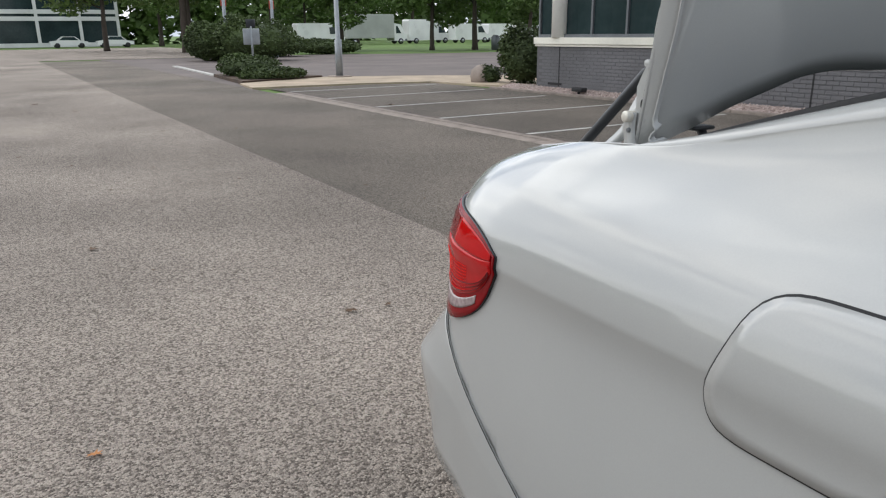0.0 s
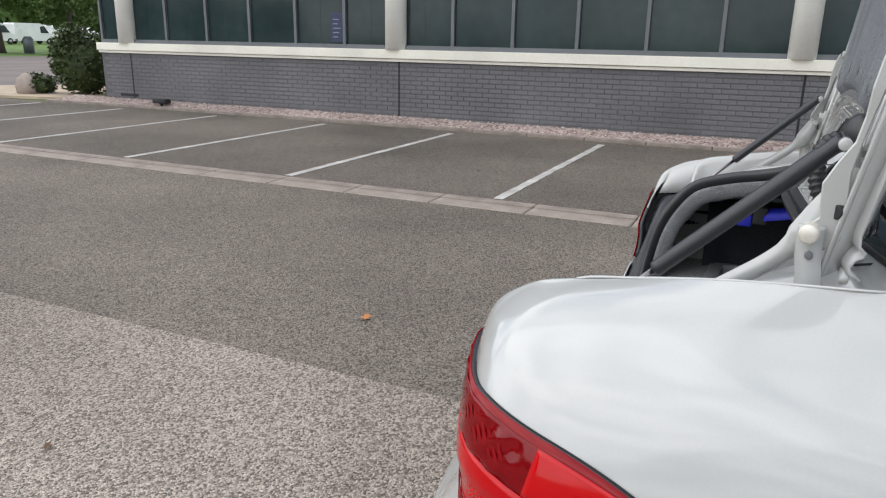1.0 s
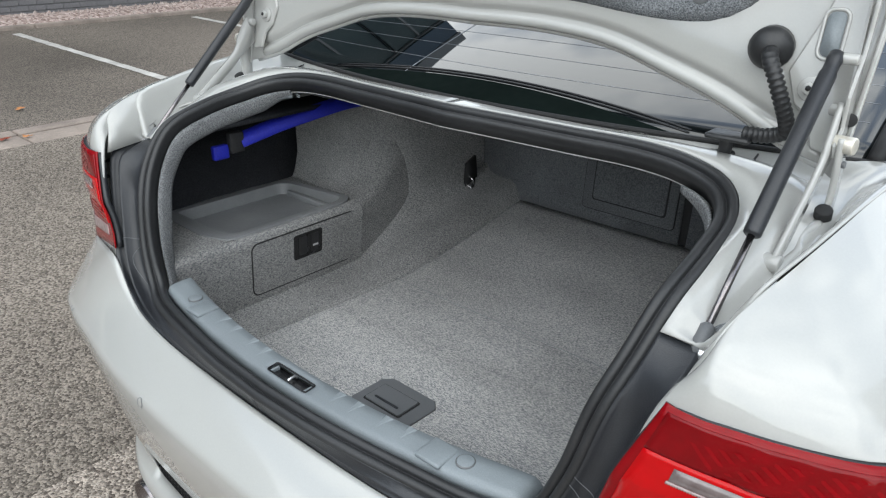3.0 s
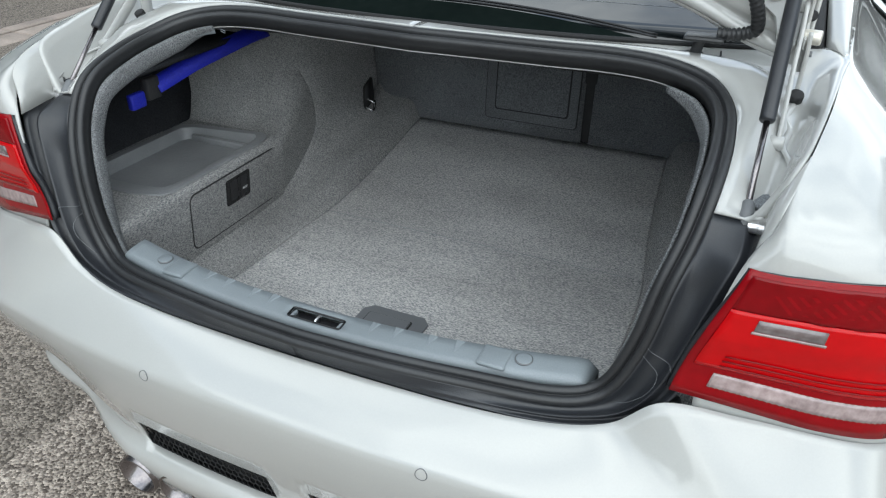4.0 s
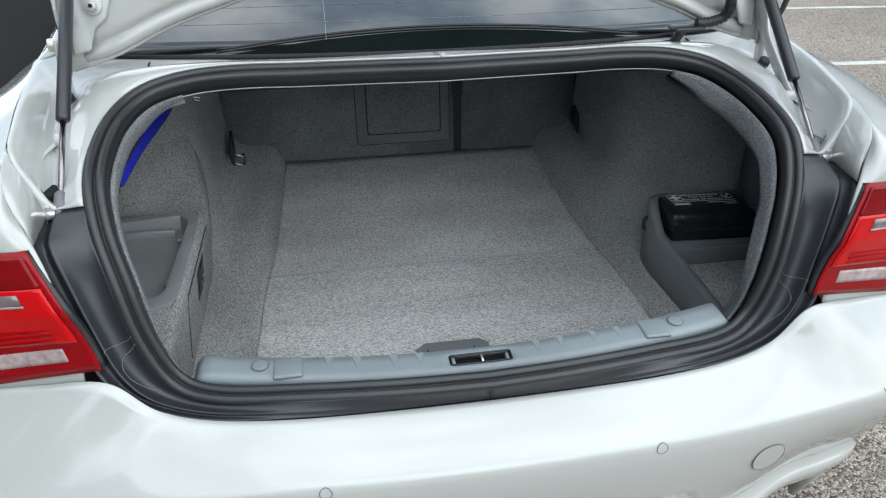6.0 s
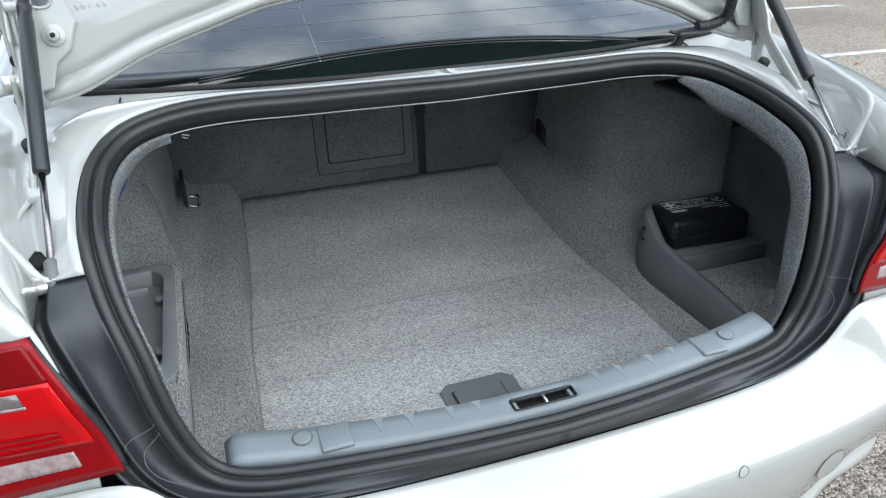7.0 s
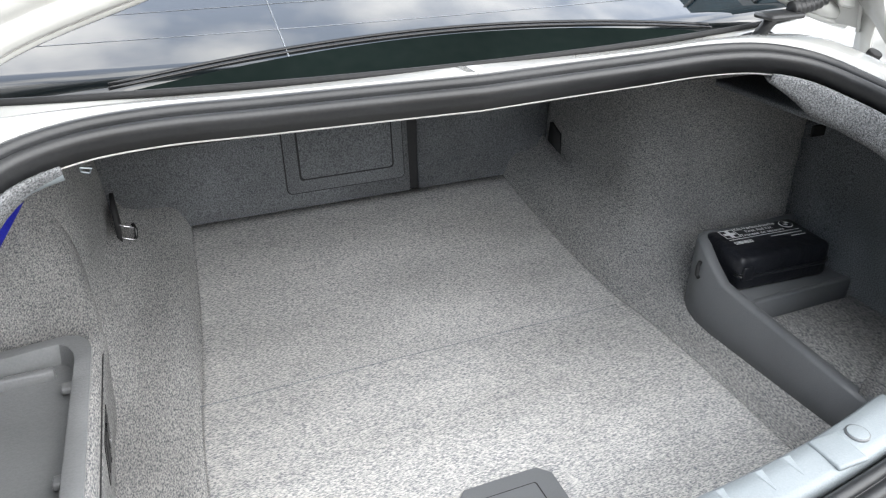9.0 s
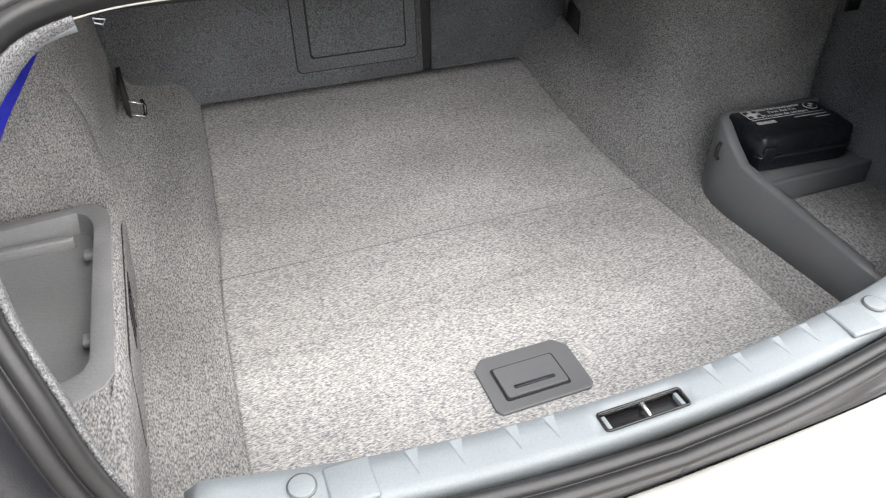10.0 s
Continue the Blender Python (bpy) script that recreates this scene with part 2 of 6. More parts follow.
def creased(ob, degrees=35):
    """Keeps edges sharper than this crisp under smooth shading."""
    me = ob.data
    me.shade_smooth() if len(me.polygons) else None
    bm = bmesh.new()
    bm.from_mesh(me)
    for e in bm.edges:
        if len(e.link_faces) == 2 and e.calc_face_angle(0) > radians(degrees):
            e.smooth = False
    bm.to_mesh(me)
    bm.free()
    return ob


def thing(name, label, category, group="", m=None):
    ob = new(name)
    ob.empty_display_size = 0.1
    if m is not None:
        ob.matrix_basis = m
    return tagged(ob, label, category, group)


def solid(ob, thick, offset=-1.0):
    md = ob.modifiers.new("thickness", "SOLIDIFY")
    md.thickness, md.offset = thick, offset
    return ob


def rbox(x0, x1, y0, y1, z0, z1, r=0.0, seg=2):
    bm = bmesh.new()
    bmesh.ops.create_cube(bm, size=1)
    for v in bm.verts:
        v.co = Vector(((x0 + x1) / 2 + v.co.x * (x1 - x0), (y0 + y1) / 2 + v.co.y * (y1 - y0), (z0 + z1) / 2 + v.co.z * (z1 - z0)))
    if r:
        bmesh.ops.bevel(bm, geom=bm.edges[:], offset=r, segments=seg, affect="EDGES", profile=0.5)
    return bm


def spline(pts, n=6, closed=False):
    pts = [Vector(p) for p in pts]
    k = len(pts)
    out = []
    for i in range(k if closed else k - 1):
        p1, p2 = pts[i], pts[(i + 1) % k]
        p0 = pts[i - 1] if closed or i else 2 * p1 - p2
        p3 = pts[(i + 2) % k] if closed or i + 2 < k else 2 * p2 - p1
        for j in range(n):
            t = j / n
            out.append(0.5 * (2 * p1 + (p2 - p0) * t + (2 * p0 - 5 * p1 + 4 * p2 - p3) * t * t + (3 * p1 - p0 - 3 * p2 + p3) * t ** 3))
    if not closed:
        out.append(pts[-1])
    return out


def at(pts, s):
    """The point a fraction s of the way along the spline's control points."""
    k = len(pts) - 1
    f = min(max(s, 0.0), 1.0) * k
    i = min(int(f), k - 1)
    t = f - i
    p1, p2 = Vector(pts[i]), Vector(pts[i + 1])
    p0 = Vector(pts[i - 1]) if i else 2 * p1 - p2
    p3 = Vector(pts[i + 2]) if i + 2 <= k else 2 * p2 - p1
    return 0.5 * (2 * p1 + (p2 - p0) * t + (2 * p0 - 5 * p1 + 4 * p2 - p3) * t * t + (3 * p1 - p0 - 3 * p2 + p3) * t ** 3)


def resample(pts, n):
    d = [0.0]
    for a, b in zip(pts, pts[1:]):
        d.append(d[-1] + (b - a).length)
    out, j = [], 0
    for i in range(n):
        q = d[-1] * i / (n - 1)
        while j < len(pts) - 2 and d[j + 1] < q:
            j += 1
        f = (q - d[j]) / max(d[j + 1] - d[j], 1e-9)
        out.append(pts[j].lerp(pts[j + 1], f))
    return out


def loft(rows, closed=False, sx=1, keep=None):
    """A sheet through rows of points; sx=-1 mirrors it; keep(i, j) drops cells."""
    bm = bmesh.new()
    grid = [[bm.verts.new((p[0] * sx, p[1], p[2])) for p in row] for row in rows]
    n = len(rows[0])
    for i in range(len(rows) - 1):
        for j in range(n if closed else n - 1):
            if keep and not keep(i, j):
                continue
            q = [grid[i][j], grid[i][(j + 1) % n], grid[i + 1][(j + 1) % n], grid[i + 1][j]]
            bm.faces.new(q if sx > 0 else q[::-1])
    loose = [v for v in bm.verts if not v.link_faces]
    bmesh.ops.delete(bm, geom=loose, context="VERTS")
    return bm


def tube(path, radius, seg=10, closed=False, bm=None, caps=True, flat=1.0):
    """A round bar along a path; radius: a number or one per point."""
    bm = bm or bmesh.new()
    path = [Vector(p) for p in path]
    n = len(path)
    rings, up = [], None
    for i, p in enumerate(path):
        if closed:
            d = path[(i + 1) % n] - path[i - 1]
        else:
            d = path[min(i + 1, n - 1)] - path[max(i - 1, 0)]
        d.normalize()
        if up is None:
            up = Vector((0, 0, 1)) if abs(d.z) < 0.9 else Vector((0, 1, 0))
        side = d.cross(up).normalized()
        up = side.cross(d).normalized()
        r = radius[i] if isinstance(radius, (list, tuple)) else radius
        rings.append([bm.verts.new(p + (side * math.cos(a) * flat + up * math.sin(a)) * r) for a in (2 * math.pi * k / seg for k in range(seg))])
    for i in range(n if closed else n - 1):
        a, b = rings[i], rings[(i + 1) % n]
        for k in range(seg):
            bm.faces.new((a[k], a[(k + 1) % seg], b[(k + 1) % seg], b[k]))
    if caps and not closed:
        bm.faces.new(rings[0][::-1])
        bm.faces.new(rings[-1])
    return bm


def disc(c, axis, r, depth, seg=20, bevel=0.0):
    """A short cylinder at c along axis."""
    bm = bmesh.new()
    bmesh.ops.create_cone(bm, cap_ends=True, segments=seg, radius1=r, radius2=r, depth=depth)
    if bevel:
        bmesh.ops.bevel(bm, geom=[e for e in bm.edges if len(e.link_faces) == 2 and e.calc_face_angle(0) > 1.0], offset=bevel, segments=2, affect="EDGES", profile=0.5)
    bm.transform(Matrix.Translation(c) @ Vector(axis).to_track_quat("Z", "Y").to_matrix().to_4x4())
    return bm


def prism(outline, depth, axis="z", base=0.0, bevel=0.0):
    """A plate of a 2D outline. axis: the direction of its depth."""
    bm = bmesh.new()
    put = {"z": lambda a, b, c: (a, b, c), "x": lambda a, b, c: (c, a, b), "y": lambda a, b, c: (a, c, b)}[axis]
    lo = [bm.verts.new(put(a, b, base)) for a, b in outline]
    hi = [bm.verts.new(put(a, b, base + depth)) for a, b in outline]
    k = len(outline)
    top = bm.faces.new(hi)
    bm.faces.new(lo[::-1])
    for i in range(k):
        bm.faces.new((lo[i], lo[(i + 1) % k], hi[(i + 1) % k], hi[i]))
    if bevel:
        bmesh.ops.bevel(bm, geom=list(top.edges), offset=bevel, segments=2, affect="EDGES", profile=0.5)
    return bm


def rrect(x0, x1, y0, y1, r, n=4):
    """A rectangle's outline with round corners."""
    out = []
    for cx, cy, a0 in ((x1 - r, y1 - r, 0), (x0 + r, y1 - r, 90), (x0 + r, y0 + r, 180), (x1 - r, y0 + r, 270)):
        for k in range(n + 1):
            a = radians(a0 + 90 * k / n)
            out.append((cx + r * math.cos(a), cy + r * math.sin(a)))
    return out


# ---- ground ----
def sheet(name, x0, x1, y0, y1, z, material, label, kind="structure", nx=1, ny=1, category="ground"):
    bm = bmesh.new()
    g = [[bm.verts.new((x0 + (x1 - x0) * i / nx, y0 + (y1 - y0) * j / ny, z)) for j in range(ny + 1)] for i in range(nx + 1)]
    for i in range(nx):
        for j in range(ny):
            bm.faces.new((g[i][j], g[i + 1][j], g[i + 1][j + 1], g[i][j + 1]))
    return tagged(part(name, bm, material, smooth=False), label, category, kind=kind)


sheet("ground", -900, 900, -900, 900, -0.03, GRASS, "open grassy ground that reaches the horizon")
sheet("pavement_2", -80, -9.9, -13.6, 60, -0.012, DARKTAR, "grey tarmac yard behind the building", category="pavement")
sheet("road", -1.04, 40, -48, 60, 0.0, PALE, "pale worn tarmac with loose stone chippings", category="road")
sheet("road_2", -4.36, -1.04, -46, 60, 0.0, DARKTAR, "darker tarmac strip of the access road", category="road")
sheet("road_3", -17, 200, -94, -48, -0.004, PALE, "pale concrete road crossing behind the car park", category="road")
sheet("pavement", -9.36, -4.72, -13.6, 40, 0.002, BAYTAR, "dark stained tarmac of the parking bays", category="pavement")

# flush double kerb between road and bays: separate concrete lengths
for k, (x0, x1, h) in enumerate(((-4.60, -4.36, 0.006), (-4.74, -4.62, 0.014))):
    row = thing("kerb", "flush pinkish concrete kerb between road and bays", "kerb", "kerbs")
    tagged(row, kind="structure")
    bm0 = rbox(x0, x1, 0, 0.905, -0.08, h, 0.008, 1)
    first = part("kerb_stone", bm0, CONCRETE, row, smooth=False)
    first.location = (0, -15.6, 0)
    for j in range(1, 46):
        o = new("kerb_stone", first.data)
        o.parent, o.location = row, (0, -15.6 + 0.915 * j, 0)

# edge kerb before the gravel
row = tagged(thing("kerb", "narrow raised concrete kerb before the gravel bed", "kerb", "kerbs"), kind="structure")
bm0 = rbox(-9.46, -9.36, 0, 0.905, -0.08, 0.05, 0.01, 1)
first = part("kerb_stone", bm0, CONCRETE, row, smooth=False)
first.location = (0, -13.6, 0)
for j in range(1, 40):
    o = new("kerb_stone", first.data)
    o.parent, o.location = row, (0, -13.6 + 0.915 * j, 0)

# white bay lines
line0 = None
for j in range(13):
    yy = 3.43 + 2.4 * 3 - 2.4 * j
    if line0 is None:
        bm = bmesh.new()
        rng = random.Random(5)
        prev = None
        for i in range(41):
            xx = -4.80 - 4.25 * i / 40
            w = 0.047 + rng.uniform(-0.006, 0.005)
            cur = (bm.verts.new((xx, -w, 0.007)), bm.verts.new((xx, w, 0.007)))
            if prev:
                bm.faces.new((prev[0], cur[0], cur[1], prev[1]))
            prev = cur
        line0 = tagged(part("bay_line", bm, LINE, smooth=False), "worn white painted parking bay line on dark tarmac", "road marking", "bay lines", "structure")
        line0.location = (0, yy, 0)
    else:
        copy_thing(line0, Matrix.Translation((0, yy, 0)))

# gravel bed rising to the wall, with loose stones on it
rng = random.Random(3)
bm = loft([[(-9.46, -13.4 + 1.0 * j, 0.03), (-9.66, -13.4 + 1.0 * j, 0.075 + 0.02 * rng.random()), (-9.95, -13.4 + 1.0 * j, 0.115 + 0.02 * rng.random())] for j in range(48)])
tagged(part("gravel_bed", bm, GRAVEL), "pink and grey gravel bed along the wall", "gravel", kind="structure")
bm = bmesh.new()
for k in range(5200):
    x = -9.48 - 0.42 * rng.random()
    y = -13 + 26 * rng.random()
    r = 0.012 + 0.022 * rng.random() ** 2
    z = 0.03 + (-9.46 - x) * 0.2
    vs = [bm.verts.new((x + r * math.cos(a) * rng.uniform(0.7, 1.2), y + r * math.sin(a) * rng.uniform(0.7, 1.2), z)) for a in (0, 1.6, 3.1, 4.7)]
    top = bm.verts.new((x, y, z + r * rng.uniform(0.7, 1.2)))
    for i in range(4):
        bm.faces.new((vs[i], vs[(i + 1) % 4], top))
PEB = mat("mixed_pebbles", (0.30, 0.22, 0.19), (0.55, 0.48, 0.44), 0.85, 30, 9, 0.5)
tagged(part("pebbles", bm, PEB, smooth=False), "loose pinkish pebbles", "gravel", kind="stuff")

# ---- the car ----
CAR = pose(-0.008, 0, 0, 0, -1.375, -0.86)
car = thing("car", "white coupe with its boot lid raised and both doors open", "car", m=CAR)

# plan of the flank at the swage line, and the ridge of the rear wing above it
SWAGE = 0.962
PLAN = [(0.575, 0.618, SWAGE), (0.65, 0.634, SWAGE), (0.728, 0.654, SWAGE), (0.798, 0.690, SWAGE), (0.840, 0.757, SWAGE), (0.856, 0.852, SWAGE), (0.862, 0.97, SWAGE), (0.868, 1.15, SWAGE), (0.872, 1.45, SWAGE), (0.874, 1.75, SWAGE), (0.874, 2.05, SWAGE)]
RIDGE = [(0.617, 0.668, 1.080), (0.625, 0.676, 1.114), (0.635, 0.714, 1.137), (0.648, 0.795, 1.155), (0.660, 0.875, 1.171), (0.668, 0.955, 1.182), (0.676, 1.04, 1.190), (0.687, 1.18, 1.207), (0.690, 1.44, 1.268), (0.668, 1.74, 1.336), (0.625, 2.05, 1.388)]
BELOW = [(0.962, 0.0), (0.956, -0.001), (0.932, -0.006), (0.90, -0.007), (0.86, -0.003), (0.80, 0.006), (0.72, 0.017), (0.62, 0.026), (0.5, 0.028), (0.4, 0.016), (0.28, -0.02)]


CREASE = [(0.97, 0.985, 0), (0.95, 0.97, 0), (0.88, 0.95, 0), (0.80, 0.925, 0), (0.72, 0.90, 0), (0.58, 0.87, 0), (0.50, 0.86, 0)]


def plan_normal(s):
    d = at(PLAN, s + 0.01) - at(PLAN, s - 0.01)
    return Vector((d.y, -d.x, 0)).normalized()


def flank(s, z, out=0.0):
    """A point of the right flank: s along the plan, at height z."""
    b, r = at(PLAN, s), at(RIDGE, s)
    if z > SWAGE:
        u = min(1.0, (z - SWAGE) / (r.z - SWAGE))
        t = math.asin(u)
        f = 0.30 * u + 0.70 * (1 - math.cos(t))
        # crease that leaves the rear corner and parts the deck from the side
        fc, uc = at(CREASE, (s - 0.1) / 0.6).x, at(CREASE, (s - 0.1) / 0.6).y
        v = min(1.0, u / uc)
        g = fc * (0.32 * v + 0.68 * v ** 3) if u < uc else fc + (1 - fc) * (u - uc) / (1 - uc)
        f += (g - f) * min(1.0, max(0.0, (s - 0.06) / 0.12)) * min(1.0, max(0.0, (0.72 - s) / 0.2))
        w = min(1.0, max(0.0, (s - 0.42) / 0.33))
        w = w * w * (3 - 2 * w)
        if w:
            # shoulder below, hollow pillar foot above
            zs = min(1.118, SWAGE + 0.72 * (r.z - SWAGE))
            if z < zs:
                g = 0.06 * (z - SWAGE) / (zs - SWAGE) + 0.40 * (1 - math.cos(math.asin(min(1.0, (z - SWAGE) / (zs - SWAGE)))))
            else:
                g = 0.46 + 0.54 * math.sin(min(1.0, (z - zs) / (r.z - zs)) * math.pi / 2)
            f = f + (g - f) * w
        full = min(1.0, max(0.0, s / 0.1)) * min(1.0, max(0.0, (0.5 - s) / 0.2))  # rear corner stands fuller
        p = Vector((b.x + (r.x - b.x) * f, b.y + (r.y - b.y) * (f + (f ** 2.6 - f) * full), z))
        n = (plan_normal(s) * math.cos(t) + Vector((0, 0, 1)) * math.sin(t) * 0.8).normalized()
    else:
        o = 0.0
        for (z1, o1), (z0, o0) in zip(BELOW, BELOW[1:]):
            if z0 <= z <= z1:
                o = o0 + (o1 - o0) * (z - z0) / (z1 - z0)
        n = plan_normal(s)
        p = Vector((b.x, b.y, z)) + n * o
    return p + n * out


def quarter(sx):
    levels = [1.0, 0.985, 0.95, 0.9, 0.84, 0.77, 0.70, 0.62, 0.54, 0.47, 0.41, 0.35, 0.28, 0.2, 0.12, 0.05, 0.012, 0.0]
    zs = [0.956, 0.940, 0.92, 0.90, 0.87, 0.84, 0.80, 0.76, 0.72, 0.66, 0.6, 0.54, 0.48, 0.42, 0.36, 0.28]
    rows = []
    for i in range(81):
        s = i / 80
        zr = at(RIDGE, s).z
        row = [flank(s, SWAGE + (zr - SWAGE) * math.sin(f * math.pi / 2)) for f in levels]
        row += [flank(s, z) for z in zs]
        rows.append(row)

    def keep(i, j):
        p = rows[i][j]
        if math.hypot(p.y - 1.50, p.z - 0.335) < 0.355:
            return False
        return not (p.z < 0.77 and p.z < 0.715 - 0.545 * (p.y - 0.77))
    ob = part("rear_quarter_panel", loft(rows, sx=sx, keep=keep), PAINT, car, "glossy white painted rear wing", recalc=False)
    return solid(ob, 0.004, -1)




def lamp_edge(u):
    """Lower and upper ends of the lamp across its width, u from the boot side to the front tip."""
    top = at([(0.015, 0, 1.050), (0.13, 0, 1.050), (0.26, 0, 1.045), (0.37, 0, 1.037), (0.455, 0, 1.026), (0.525, 0, 1.006), (0.570, 0, 0.982)], u)
    low = at([(-0.050, 0, 0.872), (0.07, 0, 0.857), (0.20, 0, 0.838), (0.33, 0, 0.822), (0.43, 0, 0.815), (0.52, 0, 0.862), (0.574, 0, 0.950)], u)
    return low, top


def lamp_point(u, v, out):
    low, top = lamp_edge(u)
    p = low.lerp(top, v)
    s = p.x
    if s < 0:
        q = flank(0.0, p.z, out)
        d = (at(PLAN, 0.02) - at(PLAN, 0.0)).normalized()
        return q + d * (s * 8.2 * 0.085)
    return flank(s, p.z, out)


def tail_lamp(sx):
    lamp = part("tail_lamp", loft([[lamp_point(i / 32, 1 - j / 14, 0.0015 + 0.005 * min(1, 4 * min(i, 32 - i) / 8)) for j in range(15)] for i in range(33)], sx=sx), TRIM, car, "red wrap-around tail lamp with clear lower strip", recalc=False)
    solid(lamp, 0.01, -1)
    edge = [lamp_point(i / 32, 1.0, 0.001) for i in range(33)] + [lamp_point(1.0, 1 - j / 6, 0.001) for j in range(1, 6)] + [lamp_point(1 - i / 32, 0.0, 0.001) for i in range(33)]
    part("lamp_joint", tube([(p.x * sx, p.y, p.z) for p in edge], 0.0013, 5), MATTBLACK, lamp)

    def patch(name, u0, u1, v0, v1, material, out, label="", nu=30, nv=8, wave=None):
        rows = []
        for i in range(nu + 1):
            row = []
            for j in range(nv + 1):
                u, v = u0 + (u1 - u0) * i / nu, v1 + (v0 - v1) * j / nv
                row.append(lamp_point(u, v, out + (wave(i, j) if wave else 0)))
            rows.append(row)
        ob = part(name, loft(rows, sx=sx), material, lamp, label, recalc=False)
        return solid(ob, 0.002, -1)
    patch("lens_rim", 0.004, 1.0, 0.0, 1.0, RIMRED, 0.0074, "red lens rim", 60, 14)
    patch("upper_lens", 0.026, 0.975, 0.738, 0.965, DARKRED, 0.0090, "dark red upper lens with slanted ribs", 60, 12, lambda i, j: 0.0012 * math.sin((i * 1.4 + j * 0.8)) if 8 < i < 34 else 0)
    patch("middle_lens", 0.026, 0.98, 0.27, 0.736, RED, 0.0090, "bright red lens", 40, 16, lambda i, j: 0.0008 * (j % 2) if j < 8 else 0)
    # flank end of the upper lens in brighter red, standing for its reflection
    patch("side_lens_sheen", 0.60, 0.972, 0.742, 0.962, RED, 0.0096, "lens on the flank, brighter red for its reflection", 24, 10)
    # darker strips that paint in the shading of the slanted ribs
    for k in range(16):
        u = 0.13 + 0.026 * k
        bm = loft([[lamp_point(u + du + 0.05 * (0.5 - j / 5), 0.765 + 0.11 * j / 5 + 0.05 * math.sin(k / 5.4), 0.0094) for j in range(6)] for du in (0.0, 0.011)], sx=sx)
        part("lens_rib_shade", bm, RIMRED, lamp)
    beads = bmesh.new()
    for a in range(22):
        for b in range(9):
            p = lamp_point(0.46 + 0.013 * a, 0.31 + 0.033 * b, 0.0112)
            bmesh.ops.create_icosphere(beads, subdivisions=1, radius=0.0014, matrix=Matrix.Translation((p.x * sx, p.y, p.z)))
    part("reflex_reflector", beads, AMBER, lamp, "amber glinting reflector beads")
    for k in range(3):
        part("lamp_band", tube([(lambda p: (p.x * sx, p.y, p.z))(lamp_point(0.08 + 0.88 * i / 24, 0.30 + 0.042 * k, 0.0110)) for i in range(25)], 0.0011, 5), DARKRED, lamp)
    patch("reversing_strip", 0.08, 0.82, 0.11, 0.22, CLEAR, 0.0085, "clear ribbed strip", 120, 4, lambda i, j: 0.0012 * (i % 2))
    patch("reflector", 0.10, 0.235, 0.625, 0.70, SMOKE, 0.0110, "small smoked rectangle", 8, 2)
    patch("reflector_edge", 0.096, 0.24, 0.605, 0.620, CLEAR, 0.0110, "pale dotted line", 60, 1, lambda i, j: 0.001 * (i % 2))


# bumper: rows from the boot edge over the shelf and the crest down the face
def flank_at(y, z, out=0.0):
    """The point of the right flank at this y and height."""
    lo, hi = 0.0, 1.0
    for _ in range(26):
        s = (lo + hi) / 2
        if flank(s, z).y < y:
            lo = s
        else:
            hi = s
    return flank(s, z, out)


B_TOP = [(0, 0.560, 0.776), (0.14, 0.562, 0.776), (0.28, 0.567, 0.777), (0.40, 0.578, 0.783), (0.48, 0.592, 0.802), (0.542, 0.603, 0.852), (0.64, 0.626, 0.844)] + [tuple(flank_at(y, z, 0.005)) for y, z in ((0.668, 0.822), (0.735, 0.792), (0.83, 0.722), (0.95, 0.645), (1.09, 0.566))]
B_CREST = [(0, 0.482, 0.722), (0.16, 0.484, 0.722), (0.32, 0.494, 0.719), (0.46, 0.511, 0.715), (0.58, 0.533, 0.710), (0.696, 0.555, 0.707), (0.786, 0.584, 0.704), (0.846, 0.632, 0.699), (0.872, 0.715, 0.684)] + [tuple(flank_at(y, z, 0.006)) for y, z in ((0.825, 0.655), (0.94, 0.600), (1.09, 0.540))]
FACE = [(0.0045, -0.006), (0.0065, -0.016), (0.006, -0.045), (0.002, -0.085), (-0.004, -0.125), (-0.012, -0.165), (-0.022, -0.205)]
LOWER = [(-0.030, -0.235), (-0.012, -0.245), (-0.004, -0.262), (-0.010, -0.30), (-0.03, -0.36), (-0.07, -0.42)]


def bumper_point(s, k):
    """k: 0 to 1 shelf, then the face and the lower lip by index."""
    a, b = at(B_TOP, s), at(B_CREST, s)
    d = at(B_CREST, s + 0.01) - at(B_CREST, s - 0.01)
    n = Vector((d.y, -d.x, 0)).normalized()
    if k <= 1:
        sag = 0.010 * math.sin(math.pi * k)
        return a.lerp(b, k) + Vector((0, 0, sag * 0.5)) + n * 0.0
    o, dz = (FACE + LOWER)[int(k) - 2]
    o *= 1 - 0.95 * max(0.0, min(1.0, (s - 0.5) / 0.3))
    tuck = max(0.0, min(1.0, (s - 0.20) / 0.22, ((0.75 if dz > -0.21 else 1.02) - s) / 0.13))
    o -= 0.31 * max(0.0, -dz - 0.06) * tuck * tuck * (3 - 2 * tuck)  # the corner draws in below the crest
    return Vector((b.x, b.y, b.z + dz * min(1.0, b.z / 0.68))) + n * o


ks = [0, 0.1, 0.25, 0.45, 0.65, 0.82, 0.93, 1] + list(range(2, 2 + len(FACE) + len(LOWER)))
rows = []
for i in range(-88, 89):
    s = abs(i) / 88
    row = [bumper_point(s, k) for k in ks]
    if i < 0:
        row = [Vector((-p.x, p.y, p.z)) for p in row]
    rows.append(row)
slot = 8 + len(FACE)


def bumper_keep(i, j):
    a = abs(i + 0.5 - 88) / 88
    return not (j in (slot - 2, slot - 1) and 0.027 < a < 0.19)


bumper = solid(part("rear_bumper", loft(rows, keep=bumper_keep), PAINT, car, "glossy white painted rear bumper", recalc=False), 0.004, -1)
